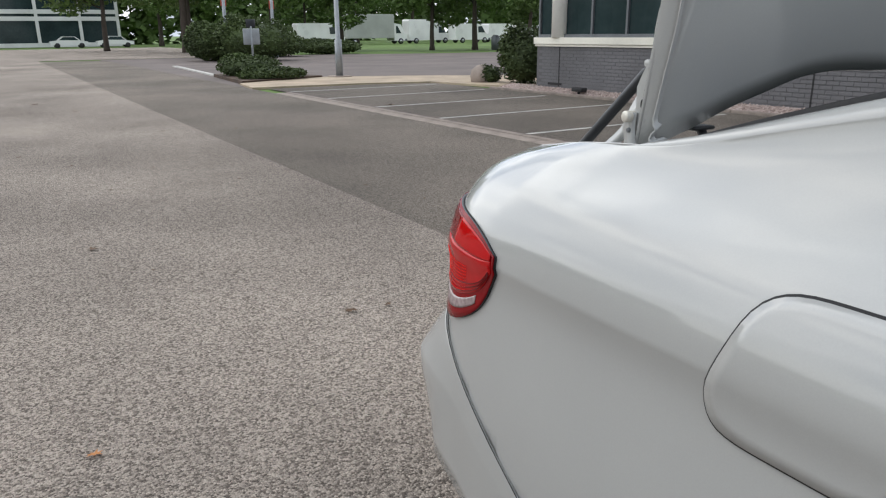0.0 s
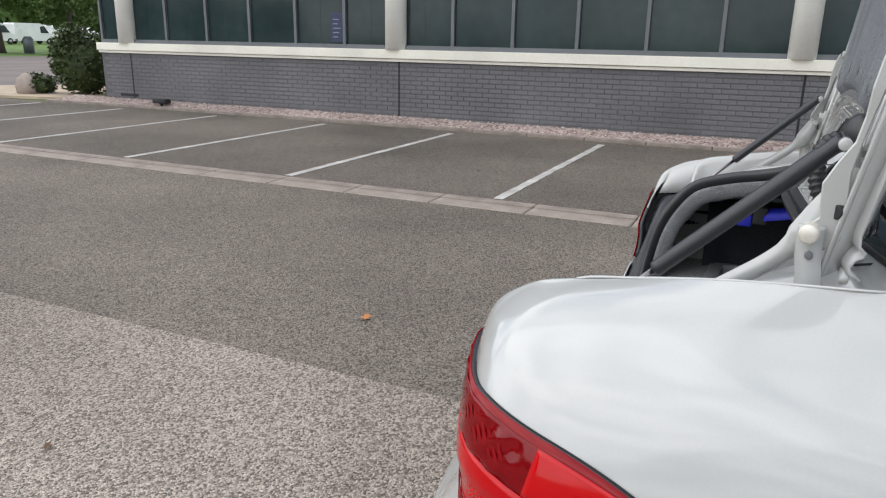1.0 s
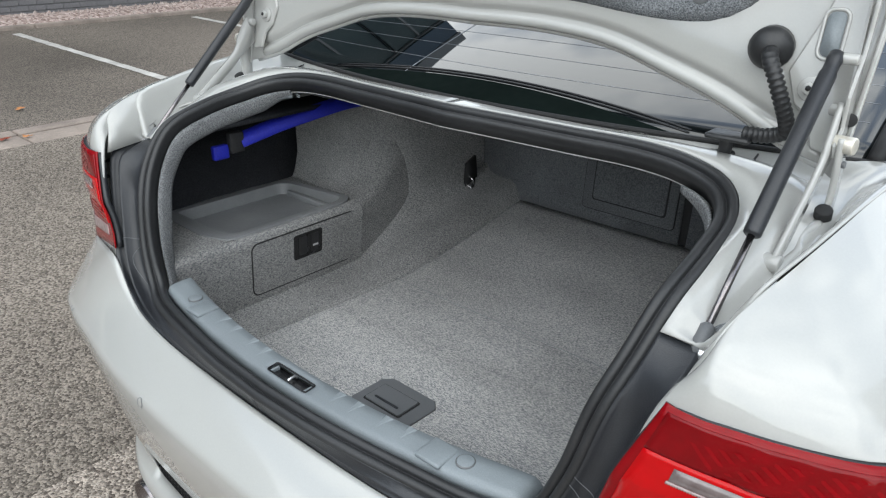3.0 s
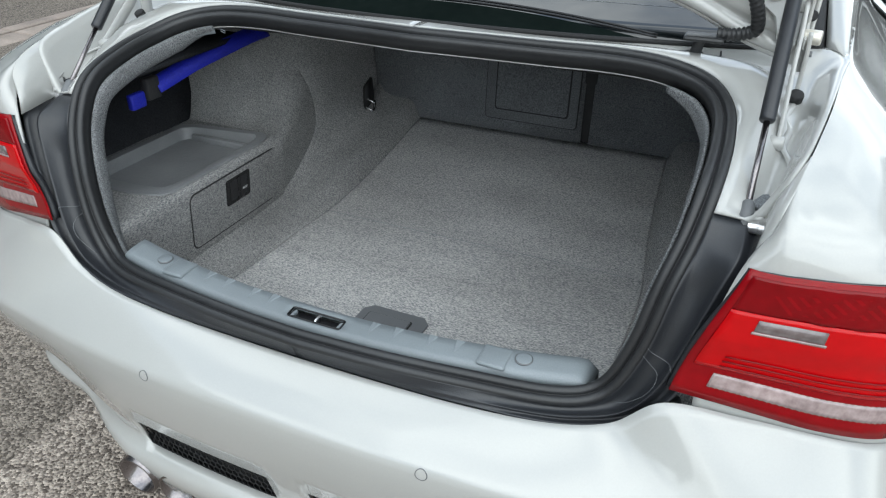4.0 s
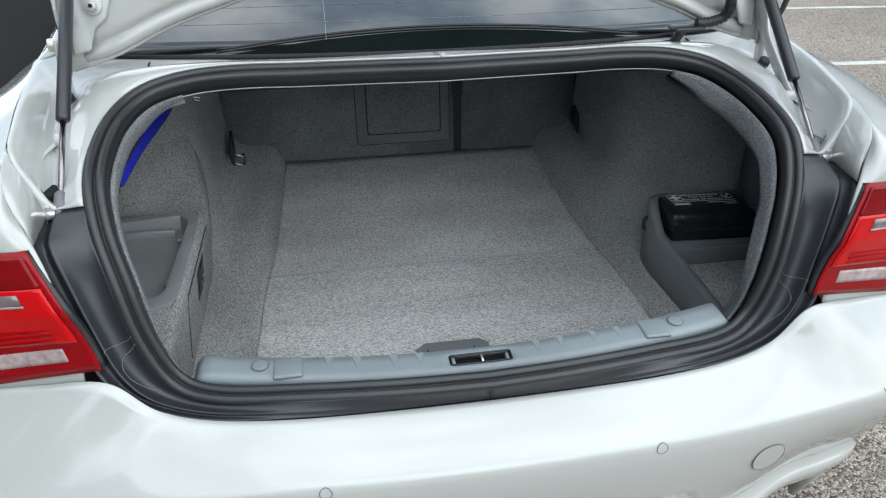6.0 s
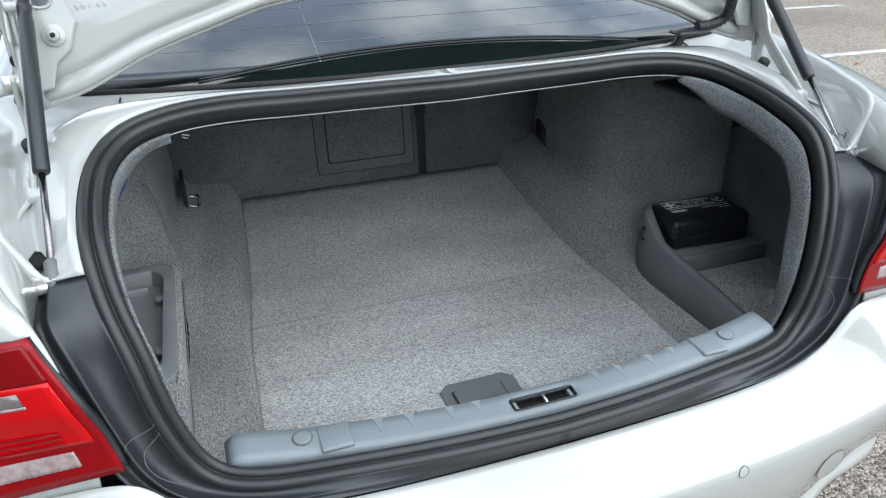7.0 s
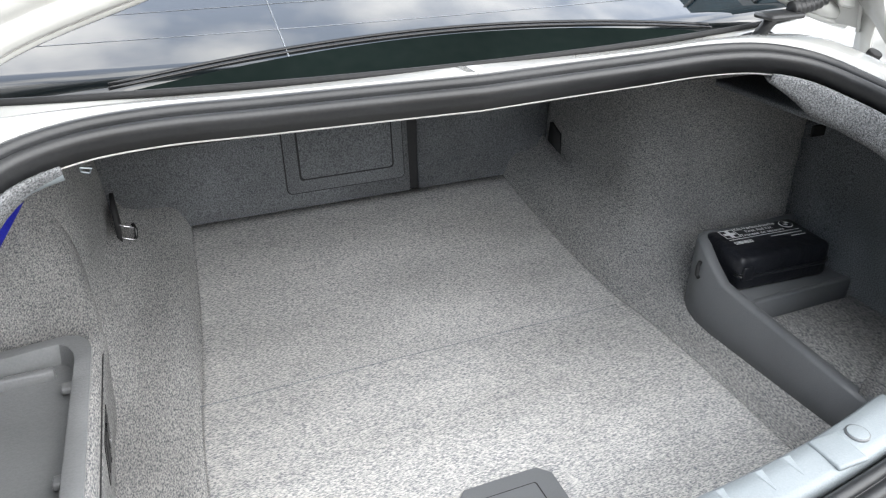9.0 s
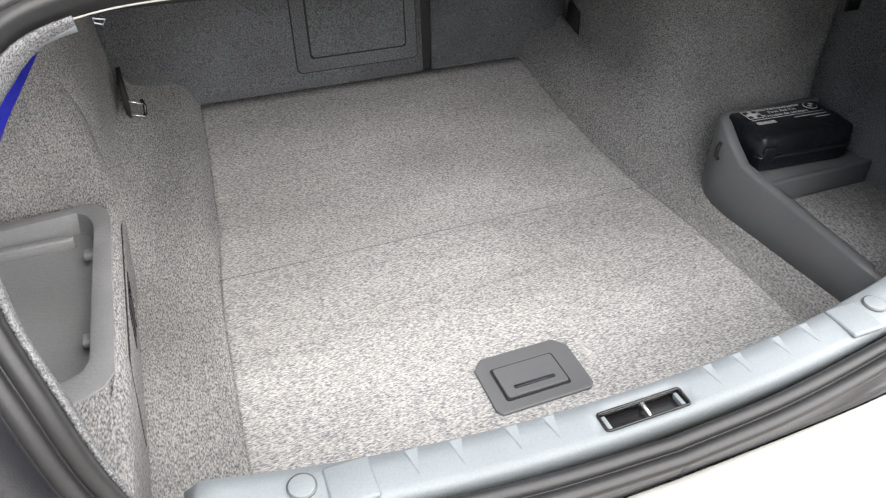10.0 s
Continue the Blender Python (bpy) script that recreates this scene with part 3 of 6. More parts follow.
# dark honeycomb grilles behind the slots, and the tips of the exhaust
for sx in (-1, 1):
    bm = bmesh.new()
    for r in range(5):
        for c in range(24):
            s = 0.024 + 0.172 * (c + 0.5 * (r % 2)) / 24
            b = at(B_CREST, s)
            z = b.z - 0.196 - 0.012 * r
            hexa = []
            for k in range(6):
                a = radians(60 * k + 30)
                hexa.append(Vector(((b.x + 0.0075 * math.cos(a)) * sx, b.y + 0.034, z + 0.0068 * math.sin(a))))
            tube(hexa, 0.0012, 4, True, bm)
    part("grille", bm, BLACK, bumper, "black honeycomb grille")
    part("grille_backing", loft([[at(B_CREST, 0.02 + 0.18 * i / 12) + Vector((0, 0.05, -0.17)), at(B_CREST, 0.02 + 0.18 * i / 12) + Vector((0, 0.05, -0.28))] for i in range(13)], sx=sx), MATTBLACK, bumper)
    for x in (0.27, 0.37):
        b = at(B_CREST, x / 0.92)
        pipe = part("exhaust_tip", tube([(x * sx, 0.50, 0.40), (x * sx, 0.62, 0.405), (x * sx, 0.9, 0.41)], 0.042, 20, caps=False), ROD, car, "round dark steel exhaust tip")
        solid(pipe, 0.004, 0)


def face_point(x, z, out):
    """A point of the bumper's face at this x and height."""
    lo, hi = 0.0, 1.0
    for _ in range(24):
        s = (lo + hi) / 2
        if at(B_CREST, s).x < abs(x):
            lo = s
        else:
            hi = s
    b = at(B_CREST, s)
    d = at(B_CREST, s + 0.01) - at(B_CREST, s - 0.01)
    n = Vector((d.y, -d.x, 0)).normalized()
    prof, dz = [(0.0, 0.0)] + FACE, z - b.z
    o = prof[-1][0]
    for (o1, z1), (o0, z0) in zip(prof, prof[1:]):
        if z0 <= dz <= z1:
            o = o0 + (o1 - o0) * (dz - z0) / (z1 - z0)
    p = b + n * (o + out)
    return Vector((p.x if x > 0 else -p.x, p.y, z))


def round_cover(name, x, z, r, label=""):
    """A flush round cover in the face with its fine dark joint."""
    edge = [face_point(x + r * math.cos(a), z + r * math.sin(a), 0.0006) for a in [2 * math.pi * k / 28 for k in range(28)]]
    cover = part(name, tube(edge, 0.0008 if r < 0.02 else 0.0005, 5, True), BINGREY, bumper, label)
    bm = bmesh.new()
    c = bm.verts.new(face_point(x, z, 0.0010))
    vs = [bm.verts.new(face_point(x + r * 0.95 * math.cos(a), z + r * 0.95 * math.sin(a), 0.0008)) for a in [2 * math.pi * k / 28 for k in range(28)]]
    for p_, q_ in zip(vs, vs[1:] + vs[:1]):
        bm.faces.new((c, p_, q_))
    part("cover_face", bm, PAINT, cover)


for x in (-0.252, 0.252, -0.69, 0.69):
    round_cover("parking_sensor", x, 0.709, 0.0088, "round body-coloured parking sensor")
round_cover("tow_eye_cover", 0.462, 0.628, 0.030, "round body-coloured towing eye cover")

for sx in (1, -1):
    quarter(sx)
    tail_lamp(sx)

# line of the boot seal, right half from the top middle down to the sill middle
SEAL = [(0, 0.980, 1.168), (0.129, 0.994, 1.166), (0.246, 1.006, 1.164), (0.346, 1.009, 1.165), (0.431, 0.999, 1.162), (0.499, 0.974, 1.150), (0.534, 0.918, 1.132), (0.544, 0.836, 1.114), (0.543, 0.757, 1.087), (0.534, 0.709, 1.035), (0.517, 0.677, 0.972), (0.497, 0.657, 0.88), (0.463, 0.645, 0.809), (0.399, 0.622, 0.792), (0.268, 0.597, 0.797), (0.132, 0.578, 0.802), (0, 0.572, 0.802)]
half = resample(spline([(x - 0.006 * min(1.0, max(0.0, (x - 0.3) / 0.2)), y, z) for x, y, z in SEAL], 10), 90)
ring = half + [Vector((-p.x, p.y, p.z)) for p in half[-2:0:-1]]


def around(offset_out, offset_up):
    """The seal's line moved away from the opening and up from its plane."""
    n = len(ring)
    c = Vector((0, 0.82, 0.98))
    res = []
    for i, p in enumerate(ring):
        d = (ring[(i + 1) % n] - ring[i - 1]).normalized()
        up = Vector((0, -0.45, 0.89))
        up = (up - d * up.dot(d)).normalized()
        side = d.cross(up)
        if side.dot(p - c) < 0:
            side = -side
        res.append(p + side * offset_out + up * offset_up)
    return res


def seal_profile():
    prof = []
    for k in range(9):
        a = math.pi * k / 8
        prof.append((0.0105 + 0.0085 * math.cos(a), 0.009 + 0.0075 * math.sin(a)))
    for k in range(9):
        a = math.pi * k / 8
        prof.append((-0.0085 + 0.0085 * math.cos(a), 0.007 + 0.0075 * math.sin(a)))
    prof += [(-0.018, -0.014), (-0.014, -0.014), (0.019, -0.004)]
    return [(a * 0.84, b * 0.95) for a, b in prof]


part("boot_seal", loft([around(a, b) for a, b in seal_profile() + seal_profile()[:1]], closed=True), RUBBER, car, "double-lipped black rubber boot seal")
# bare white edge of the flange inside the seal
part("flange_edge", tube(sorted((p for p in around(-0.0135, -0.016) if p.z > 1.06 and p.x < 0.5), key=lambda p: p.x), 0.0014, 6), PAINT, car)

rows = [[Vector((-p.x, p.y, p.z)) for p in around(a, b)[:90] if 0.435 < p.x < 0.515 and p.y > 0.93] for a, b in ((-0.014, -0.016), (-0.017, -0.020), (-0.0185, -0.027))]
rows = [r[:min(len(q) for q in rows)] for r in rows]
solid(part("lining_strip", loft(rows), LIPGREY, car, "pale grey plastic strip under the seal"), 0.002, 0)
part("lining_hook", tube([(-0.423, 0.988, 1.139), (-0.413, 0.99, 1.136), (-0.416, 0.992, 1.131), (-0.423, 0.99, 1.134)], 0.0010, 6, True), LIPGREY, car)

# black plastic covers between seal and tail lamps, round the sill
TRIM_OUT = [(0.608, 0.738, 1.061), (0.613, 0.700, 1.055), (0.612, 0.662, 1.045), (0.592, 0.640, 0.985), (0.570, 0.624, 0.920), (0.549, 0.608, 0.862), (0.515, 0.598, 0.820), (0.465, 0.590, 0.796), (0.395, 0.578, 0.784), (0.26, 0.567, 0.778), (0.12, 0.563, 0.777), (0, 0.562, 0.777)]
outer = resample(spline(TRIM_OUT, 8), 60)
SEAL_OUT = around(0.0155, 0.011)[:90]
inner = resample([p for p in SEAL_OUT if p.y < 0.722], 60)
rows = []
for f, sink in ((0, 0), (0.05, 0.006), (0.14, 0.013), (0.28, 0.019), (0.42, 0.020), (0.54, 0.014), (0.61, 0.004), (0.65, 0.0), (0.69, 0.004), (0.74, 0.018), (0.86, 0.022), (0.95, 0.010), (1.0, 0.003)):
    row = []
    for i in range(60):
        g = min(1.0, max(0.0, (38 - i) / 14))
        shelf = min(1.0, max(0.0, (i - 3 - 4 * f) / 4)) if f < 0.72 else 1.0
        k = (0.06 + 0.94 * g) * shelf
        p = inner[i].lerp(outer[i], f)
        row.append(p + Vector((0.1, 0.75, -0.55)) * sink * k)
    rows.append(row)
for sx in (1, -1):
    cover = solid(part("sill_cover", loft(rows, sx=sx), TRIM, car, "black plastic boot edge cover", recalc=False), 0.003, -1)
    # joint across the cover and the rounded lid below it
    j0 = min(range(60), key=lambda i: abs(inner[i].z - 0.898))
    for line_ in ([(r, j0 + 0.25 * r) for r in range(12)], [(0, j0 + 1), (2, j0 + 1.6), (4, j0 + 2.6), (5, j0 + 4), (5, j0 + 5.5), (4, j0 + 7), (3, j0 + 7.8)]):
        pts_ = [rows[r][int(i)].lerp(rows[r][int(i) + 1], i - int(i)) + Vector((0, -0.0006, 0.0006)) for r, i in line_]
        part("cover_joint", tube([(p.x * sx, p.y, p.z) for p in spline(pts_, 4)], 0.0006, 5), BINGREY, cover)

FLANGE = [(0.604, 0.728, 1.060), (0.615, 0.742, 1.072), (0.632, 0.795, 1.089), (0.630, 0.835, 1.099), (0.618, 0.868, 1.108), (0.622, 0.905, 1.119), (0.615, 0.935, 1.126), (0.622, 0.975, 1.134)]
# painted channel between seal and wing, and the strip below the window
GUT_OUT = [(0.605, 0.733, 1.061), (0.618, 0.737, 1.096), (0.637, 0.750, 1.143), (0.652, 0.83, 1.162), (0.664, 0.92, 1.177), (0.673, 1.00, 1.186), (0.680, 1.065, 1.192), (0.656, 1.112, 1.190), (0.60, 1.104, 1.184), (0.486, 1.081, 1.181), (0.327, 1.053, 1.179), (0.165, 1.036, 1.181), (0, 1.023, 1.185)]
g_out = resample(spline(GUT_OUT, 8), 70)
g_in = resample([p for p in SEAL_OUT if p.y > 0.714][::-1], 70)
rows = []
for f, sink, lift in ((0, 0, 0), (0.15, 0.000, 0.12), (0.3, 0.001, 0.22), (0.42, 0.004, 0.22), (0.5, 0.012, 0.18), (0.6, 0.016, 0.15), (0.72, 0.014, 0.15), (0.8, 0.006, 0.3), (0.88, 0.002, 0.62), (0.94, 0.0, 0.88), (1.0, 0, 1)):
    row = []
    for i in range(70):
        p = g_in[i].lerp(g_out[i], f)
        k = min(1.0, max(0.0, (44 - i) / 14))
        e = min(1.0, i / 6)
        p.z += (g_out[i].z - g_in[i].z) * (lift - f) * k * e
        dip = 0.034 * max(0.0, 1 - abs(i - 6) / 10) * math.sin(math.pi * min(1.0, f / 0.85)) * min(1.0, i / 2)
        row.append(p - Vector((0, 0, 1)) * (sink * k * e * (1.25 + 0.9 * max(0.0, 1 - i / 16)) + dip))
    rows.append(row)
for sx in (1, -1):
    gut = solid(part("boot_channel", loft(rows, sx=sx), PAINT, car, "white painted rain channel beside the boot", recalc=False), 0.003, -1)
    # folded flange that stands along the channel
    fl = resample(spline(FLANGE, 8), 60)
    solid(part("channel_flange", loft([[p + Vector((0.001, 0, -0.03)) for p in fl], [p + Vector((0, 0, 0.006)) for p in fl], [p + Vector((-0.003, 0, 0.009)) for p in fl], [p + Vector((-0.009, 0, 0.008)) for p in fl]], sx=sx), PAINT, gut), 0.0022, 0)
    for k in (14, 26, 40):
        part("flange_bolt", disc((fl[k].x * sx - 0.006 * sx, fl[k].y, fl[k].z - 0.010), (sx, 0, 0.3), 0.006, 0.006, 12, 0.001), PAINT, gut)
    part("channel_bead", tube([(x * sx, y, z) for x, y, z in spline([(0.643, 0.815, 1.108), (0.650, 0.92, 1.122), (0.657, 1.05, 1.138)], 6)], 0.003, 6), PAINT, gut)
    part("rubber_stop", disc((0.618 * sx, 0.985, 1.143), (0.1 * sx, -0.5, 1), 0.0105, 0.030, 14, 0.002), MATTBLACK, gut, "black rubber stop")
    part("panel_joint", tube([(x * sx, y, z) for x, y, z in [(0.500, 1.086, 1.1815), (0.503, 1.05, 1.174), (0.50, 1.015, 1.164)]], 0.0016, 6), MATTBLACK, gut)

# turned-in edge of the wing beside the lamp
for sx in (1, -1):
    top_ = [flank(0.26 * k / 12, at(RIDGE, 0.26 * k / 12).z) for k in range(13)]
    low_ = resample(spline([(0.602, 0.652, 1.048), (0.603, 0.70, 1.054), (0.605, 0.735, 1.060), (0.618, 0.775, 1.084)], 6), 13)
    solid(part("wing_return", loft([top_, [p.lerp(q, 0.5) + Vector((-0.002, 0, 0.006)) for p, q in zip(top_, low_)], low_], sx=sx), PAINT, car), 0.003, 0)

# rear window
rows = []
for j in range(15):
    f = j / 14
    row = []
    for i in range(25):
        g = -1 + 2 * i / 24
        w = 0.645 - 0.03 * f
        y0 = 1.028 + 0.086 * g * g
        y = y0 + (1.80 - 0.05 * g * g - y0) * f
        z = 1.186 + 0.23 * f - 0.05 * f * f + 0.034 * (1 - g * g) * min(1.0, f * 1.3)
        row.append(Vector((g * w, y, z)))
    rows.append(row)
WINDOW = rows
glass = solid(part("rear_window", loft(rows), GLASS, car, "tinted rear window with thin heating wires", recalc=False), 0.004, -1)


def on_glass(g, f, up=0.0015):
    i, j = (g + 1) * 12, f * 14
    i0, j0 = min(int(i), 23), min(int(j), 13)
    a = WINDOW[j0][i0].lerp(WINDOW[j0][i0 + 1], i - i0)
    b = WINDOW[j0 + 1][i0].lerp(WINDOW[j0 + 1][i0 + 1], i - i0)
    return a.lerp(b, j - j0) + Vector((0, -0.3, 0.95)) * up


WIRE = mat("heating_wire", (0.36, 0.38, 0.41), (0.30, 0.32, 0.35), 0.5, 100, 10, 0.2)
for j in range(11):
    f = 0.14 + 0.078 * j
    part("heating_wire", tube([on_glass(-0.94 + 1.88 * k / 24, f, 0.0002) for k in range(25)], 0.00045, 4), WIRE, glass)
part("heating_wire", tube([on_glass(-0.30, 0.05 + 0.9 * k / 12, 0.0004) for k in range(13)], 0.0008, 4), WIRE, glass)
# dark arched shelf edge along the foot of the window
arc = [[on_glass(-0.57 + 1.16 * k / 30, 0.006, 0.0015), on_glass(-0.57 + 1.16 * k / 30, 0.006 + 0.078 * (1 - (2 * k / 30 - 1) ** 2), 0.0015)] for k in range(31)]
part("shelf_edge", loft(arc), mat("dark_green_black_band", (0.006, 0.010, 0.009), (0.009, 0.013, 0.012), 0.9, 60, 5, 0.2, spec=0.0), glass, "dark arched band at the foot of the window", recalc=False)
for lift in (0.010, 0.020):
    part("shelf_line", tube([on_glass(-0.60 + 1.22 * k / 30, 0.006 + lift + 0.078 * (1 - (2 * k / 30 - 1) ** 2), 0.001) for k in range(31)], 0.0022, 4), BLACK, glass)
part("window_gasket", tube([on_glass(-1 + 2 * k / 30, 0.0, 0.001) for k in range(31)], 0.004, 6), MATTBLACK, glass)
for sx in (1, -1):
    part("window_gasket", tube([on_glass(sx * 0.985, f / 14, 0.001) for f in range(15)], 0.012, 6), MATTBLACK, glass)

# pillars, roof, windscreen, bonnet, front
for sx in (1, -1):
    rows = []
    for j in range(15):
        f = j / 14
        w = WINDOW[j][-1]
        y = 1.25 + 0.95 * f
        r = at(RIDGE, min(1, 0.61 + 0.33 * f))
        a = Vector((w.x + 0.004, w.y, w.z + 0.004))
        low = Vector((r.x, r.y, r.z))
        rows.append([a, a.lerp(low, 0.25) + Vector((0.002, 0, 0.004)), a.lerp(low, 0.6) + Vector((0.003, 0, 0.005)), low])
    solid(part("rear_pillar", loft(rows, sx=sx), PAINT, car, "white rear roof pillar", recalc=False), 0.003, -1)
rows = []
for j in range(13):
    f = j / 12
    y = 1.76 + 1.41 * f
    rows.append([Vector((g * (0.612 + 0.01 * math.sin(f * 3.1)), y, 1.362 + 0.03 * math.sin(f * 2.6) + 0.036 * (1 - g * g))) for g in [-1 + i / 8 for i in range(17)]])
solid(part("roof", loft(rows), PAINT, car, "white roof panel", recalc=False), 0.004, -1)
rows = [[Vector((g * (0.55 + 0.12 * f), 3.17 + 0.72 * f, 1.40 - 0.43 * f + 0.02 * (1 - g * g) + 0.03 * math.sin(f * 3.14))) for g in [-1 + i / 8 for i in range(17)]] for f in [j / 10 for j in range(11)]]
solid(part("windscreen", loft(rows), GLASS, car, recalc=False), 0.005, -1)
rows = [[Vector((g * (0.76 - 0.10 * f * f), 3.88 + 1.05 * f, 0.985 - 0.05 * f - 0.20 * f ** 4 + 0.03 * (1 - g * g) + 0.02 * max(0, 1 - abs(g) * 4))) for g in [-1 + i / 10 for i in range(21)]] for f in [j / 14 for j in range(15)]]
solid(part("bonnet", loft(rows), PAINT, car, recalc=False), 0.004, -1)
for sx in (1, -1):
    rows = []
    for i in range(31):
        f = i / 30
        y = 3.45 + 1.52 * f
        rows.append([Vector((0.755 - 0.10 * f * f, y, 0.955 - 0.05 * f - 0.2 * f ** 4)), Vector((0.84 - 0.16 * f ** 3, y, 0.92 - 0.05 * f - 0.18 * f ** 4)), Vector((0.885 - 0.24 * f ** 3, y, 0.80 - 0.08 * f ** 3)), Vector((0.89 - 0.24 * f ** 3, y, 0.6)), Vector((0.885 - 0.24 * f ** 3, y, 0.42)), Vector((0.86 - 0.24 * f ** 3, y, 0.26))])
    solid(part("front_wing", loft(rows, sx=sx, keep=lambda i, j: math.hypot(rows[i][j].y - 4.26, rows[i][j].z - 0.335) > 0.35), PAINT, car, recalc=False), 0.004, -1)
    solid(part("sill", loft([[Vector((0.86, y, 0.42)), Vector((0.875, y, 0.34)), Vector((0.84, y, 0.24)), Vector((0.70, y, 0.20))] for y in (1.86, 2.4, 3.0, 3.5)], sx=sx), PAINT, car, recalc=False), 0.01, 0)
    # quarter side window
    solid(part("side_window", loft([[flank(0.87 + 0.13 * k / 5, 1.03 + (0.03 + 0.19 * k / 5) * v / 6, 0.004) for v in range(7)] for k in range(6)], sx=sx), GLASS, car, recalc=False), 0.003, 0)
solid(part("front_bumper", loft([[Vector((g * 0.74, 4.93 + 0.13 * (1 - g * g), z)) for g in [-1 + i / 8 for i in range(17)]] for z in (0.74, 0.6, 0.45, 0.3, 0.2)]), PAINT, car, recalc=False), 0.005, 0)
for x in (-0.16, 0.16):
    part("front_grille", rbox(x - 0.11, x + 0.11, 5.03, 5.07, 0.58, 0.70, 0.02), BLACK, car)
for x in (-0.56, 0.56):
    part("headlamp", rbox(x - 0.13, x + 0.13, 4.88, 5.02, 0.62, 0.74, 0.03), CLEAR, car)
part("underbody", rbox(-0.72, 0.72, 0.95, 4.85, 0.17, 0.30, 0.03), MATTBLACK, car)
part("cabin_floor", rbox(-0.80, 0.80, 1.72, 3.7, 0.27, 0.33, 0.01), LEATHER, car)
part("dashboard", rbox(-0.68, 0.68, 3.35, 3.75, 0.55, 0.93, 0.06), LEATHER, car)
for x in (-0.38, 0.38):
    for y in (2.05, 2.85):
        seat = part("seat", rbox(x - 0.25, x + 0.25, y - 0.05, y + 0.42, 0.33, 0.58, 0.06), LEATHER, car, "black leather seat")
        part("backrest", rbox(x - 0.25, x + 0.25, y - 0.17, y - 0.03, 0.45, 1.08, 0.05), LEATHER, seat)
part("parcel_shelf", rbox(-0.55, 0.55, 1.16, 1.78, 1.145, 1.16, 0.006), MATTBLACK, car)
for sx in (1, -1):
    for y in (1.50, 4.26):
        wheel = part("wheel", tube([(0.645 * sx, y, 0.335), (0.655 * sx, y, 0.335), (0.76 * sx, y, 0.335), (0.86 * sx, y, 0.335), (0.868 * sx, y, 0.335)], [0.30, 0.325, 0.33, 0.325, 0.30], 36), TYRE, car, "black tyre on a silver alloy rim")
        part("rim", disc((0.862 * sx, y, 0.335), (sx, 0, 0), 0.235, 0.02, 30, 0.004), ALLOY, wheel)
        for k in range(10):
            a = 2 * math.pi * k / 10
            part("spoke", tube([(0.875 * sx, y, 0.335), (0.872 * sx, y + 0.22 * math.cos(a), 0.335 + 0.22 * math.sin(a))], 0.016, 6), ALLOY, wheel)

# fuel flap on the right wing: a plate let into the flank, with its dark gap


def flap_patch(grow, out):
    rows = []
    for i in range(15):
        row = []
        for j in range(13):
            u, v = -1 + 2 * i / 14, -1 + 2 * j / 12
            k = 1 / max(1e-6, (abs(u) ** 5 + abs(v) ** 5) ** 0.2) * max(abs(u), abs(v)) if (u or v) else 1
            y = 1.548 + (0.126 + grow) * u * k
            z = 0.985 + (0.100 + grow) * v * k
            y += 0.36 * max(-0.02, z - 0.96)
            s = 0.5 + 0.5 * (y - 0.93) / (2.05 - 0.93)
            lo, hi = 0.5, 1.0
            for _ in range(24):
                s = (lo + hi) / 2
                if flank(s, z).y < y:
                    lo = s
                else:
                    hi = s
            row.append(flank(s, z, out))
        rows.append(row)
    return loft(rows)


gap = solid(part("fuel_flap_gap", flap_patch(0.0035, 0.0012), MATTBLACK, car, "dark joint round the fuel flap", recalc=False), 0.002, -1)
solid(part("fuel_flap", flap_patch(0.0, 0.0030), PAINT, gap, "white fuel filler flap", recalc=False), 0.003, -1)
# joint between wing and bumper below the lamp
for sx in (1, -1):
    js = [bumper_point(0.70 + 0.30 * k / 12, 0) for k in range(13)]
    part("panel_joint", tube([(p.x * sx, p.y, p.z) for p in js], 0.0011, 5), MATTBLACK, car)

# ---- open doors ----
for sx in (1, -1):
    hinge = Matrix.Translation((0.865 * sx, 3.74, 0.05)) @ Matrix.Rotation(radians(66 * sx), 4, "Z")
    out = [(-1.36, 0.93), (-1.38, 0.86), (-1.36, 0.74), (-1.28, 0.58), (-1.12, 0.44), (-0.95, 0.385), (-0.6, 0.375), (-0.05, 0.38), (0, 0.45), (0, 0.93)]
    bm = prism([(a, b) for a, b in out], 0.075, "x", -0.04 if sx > 0 else -0.035, 0.0)
    door = part("door", bm, PAINT, car, "open white car door", smooth=False, m=hinge)
    door.modifiers.new("round", "BEVEL").width = 0.012
    inn = [(-1.27, 0.92), (-1.285, 0.85), (-1.26, 0.74), (-1.18, 0.60), (-1.04, 0.49), (-0.9, 0.45), (-0.1, 0.45), (-0.06, 0.92)]
    part("door_trim", prism(inn, 0.05, "x", -0.085 if sx > 0 else 0.035, 0.01), LEATHER, door, "black door trim", smooth=False)
    sl = [Vector((-0.02 * sx, a, b)) for a, b in out[:8]]
    part("door_seal", tube([(p.x, p.y * 1.012, p.z - 0.012) for p in resample(spline(sl, 6), 40)], 0.014, 8), RUBBER, door)
    part("door_window", prism([(-1.33, 0.93), (-0.15, 0.93), (-0.62, 1.25), (-1.22, 1.29)], 0.005, "x", -0.01), GLASS, door, smooth=False)
    part("door_mirror", rbox(0.05 * sx - 0.02, 0.05 * sx + 0.17 * sx if sx > 0 else -0.05 + 0.02, -0.32, -0.22, 0.95, 1.07, 0.02) if sx > 0 else rbox(-0.22, -0.03, -0.32, -0.22, 0.95, 1.07, 0.02), PAINT, door)

# ---- raised boot lid: stands upright over the window's foot ----


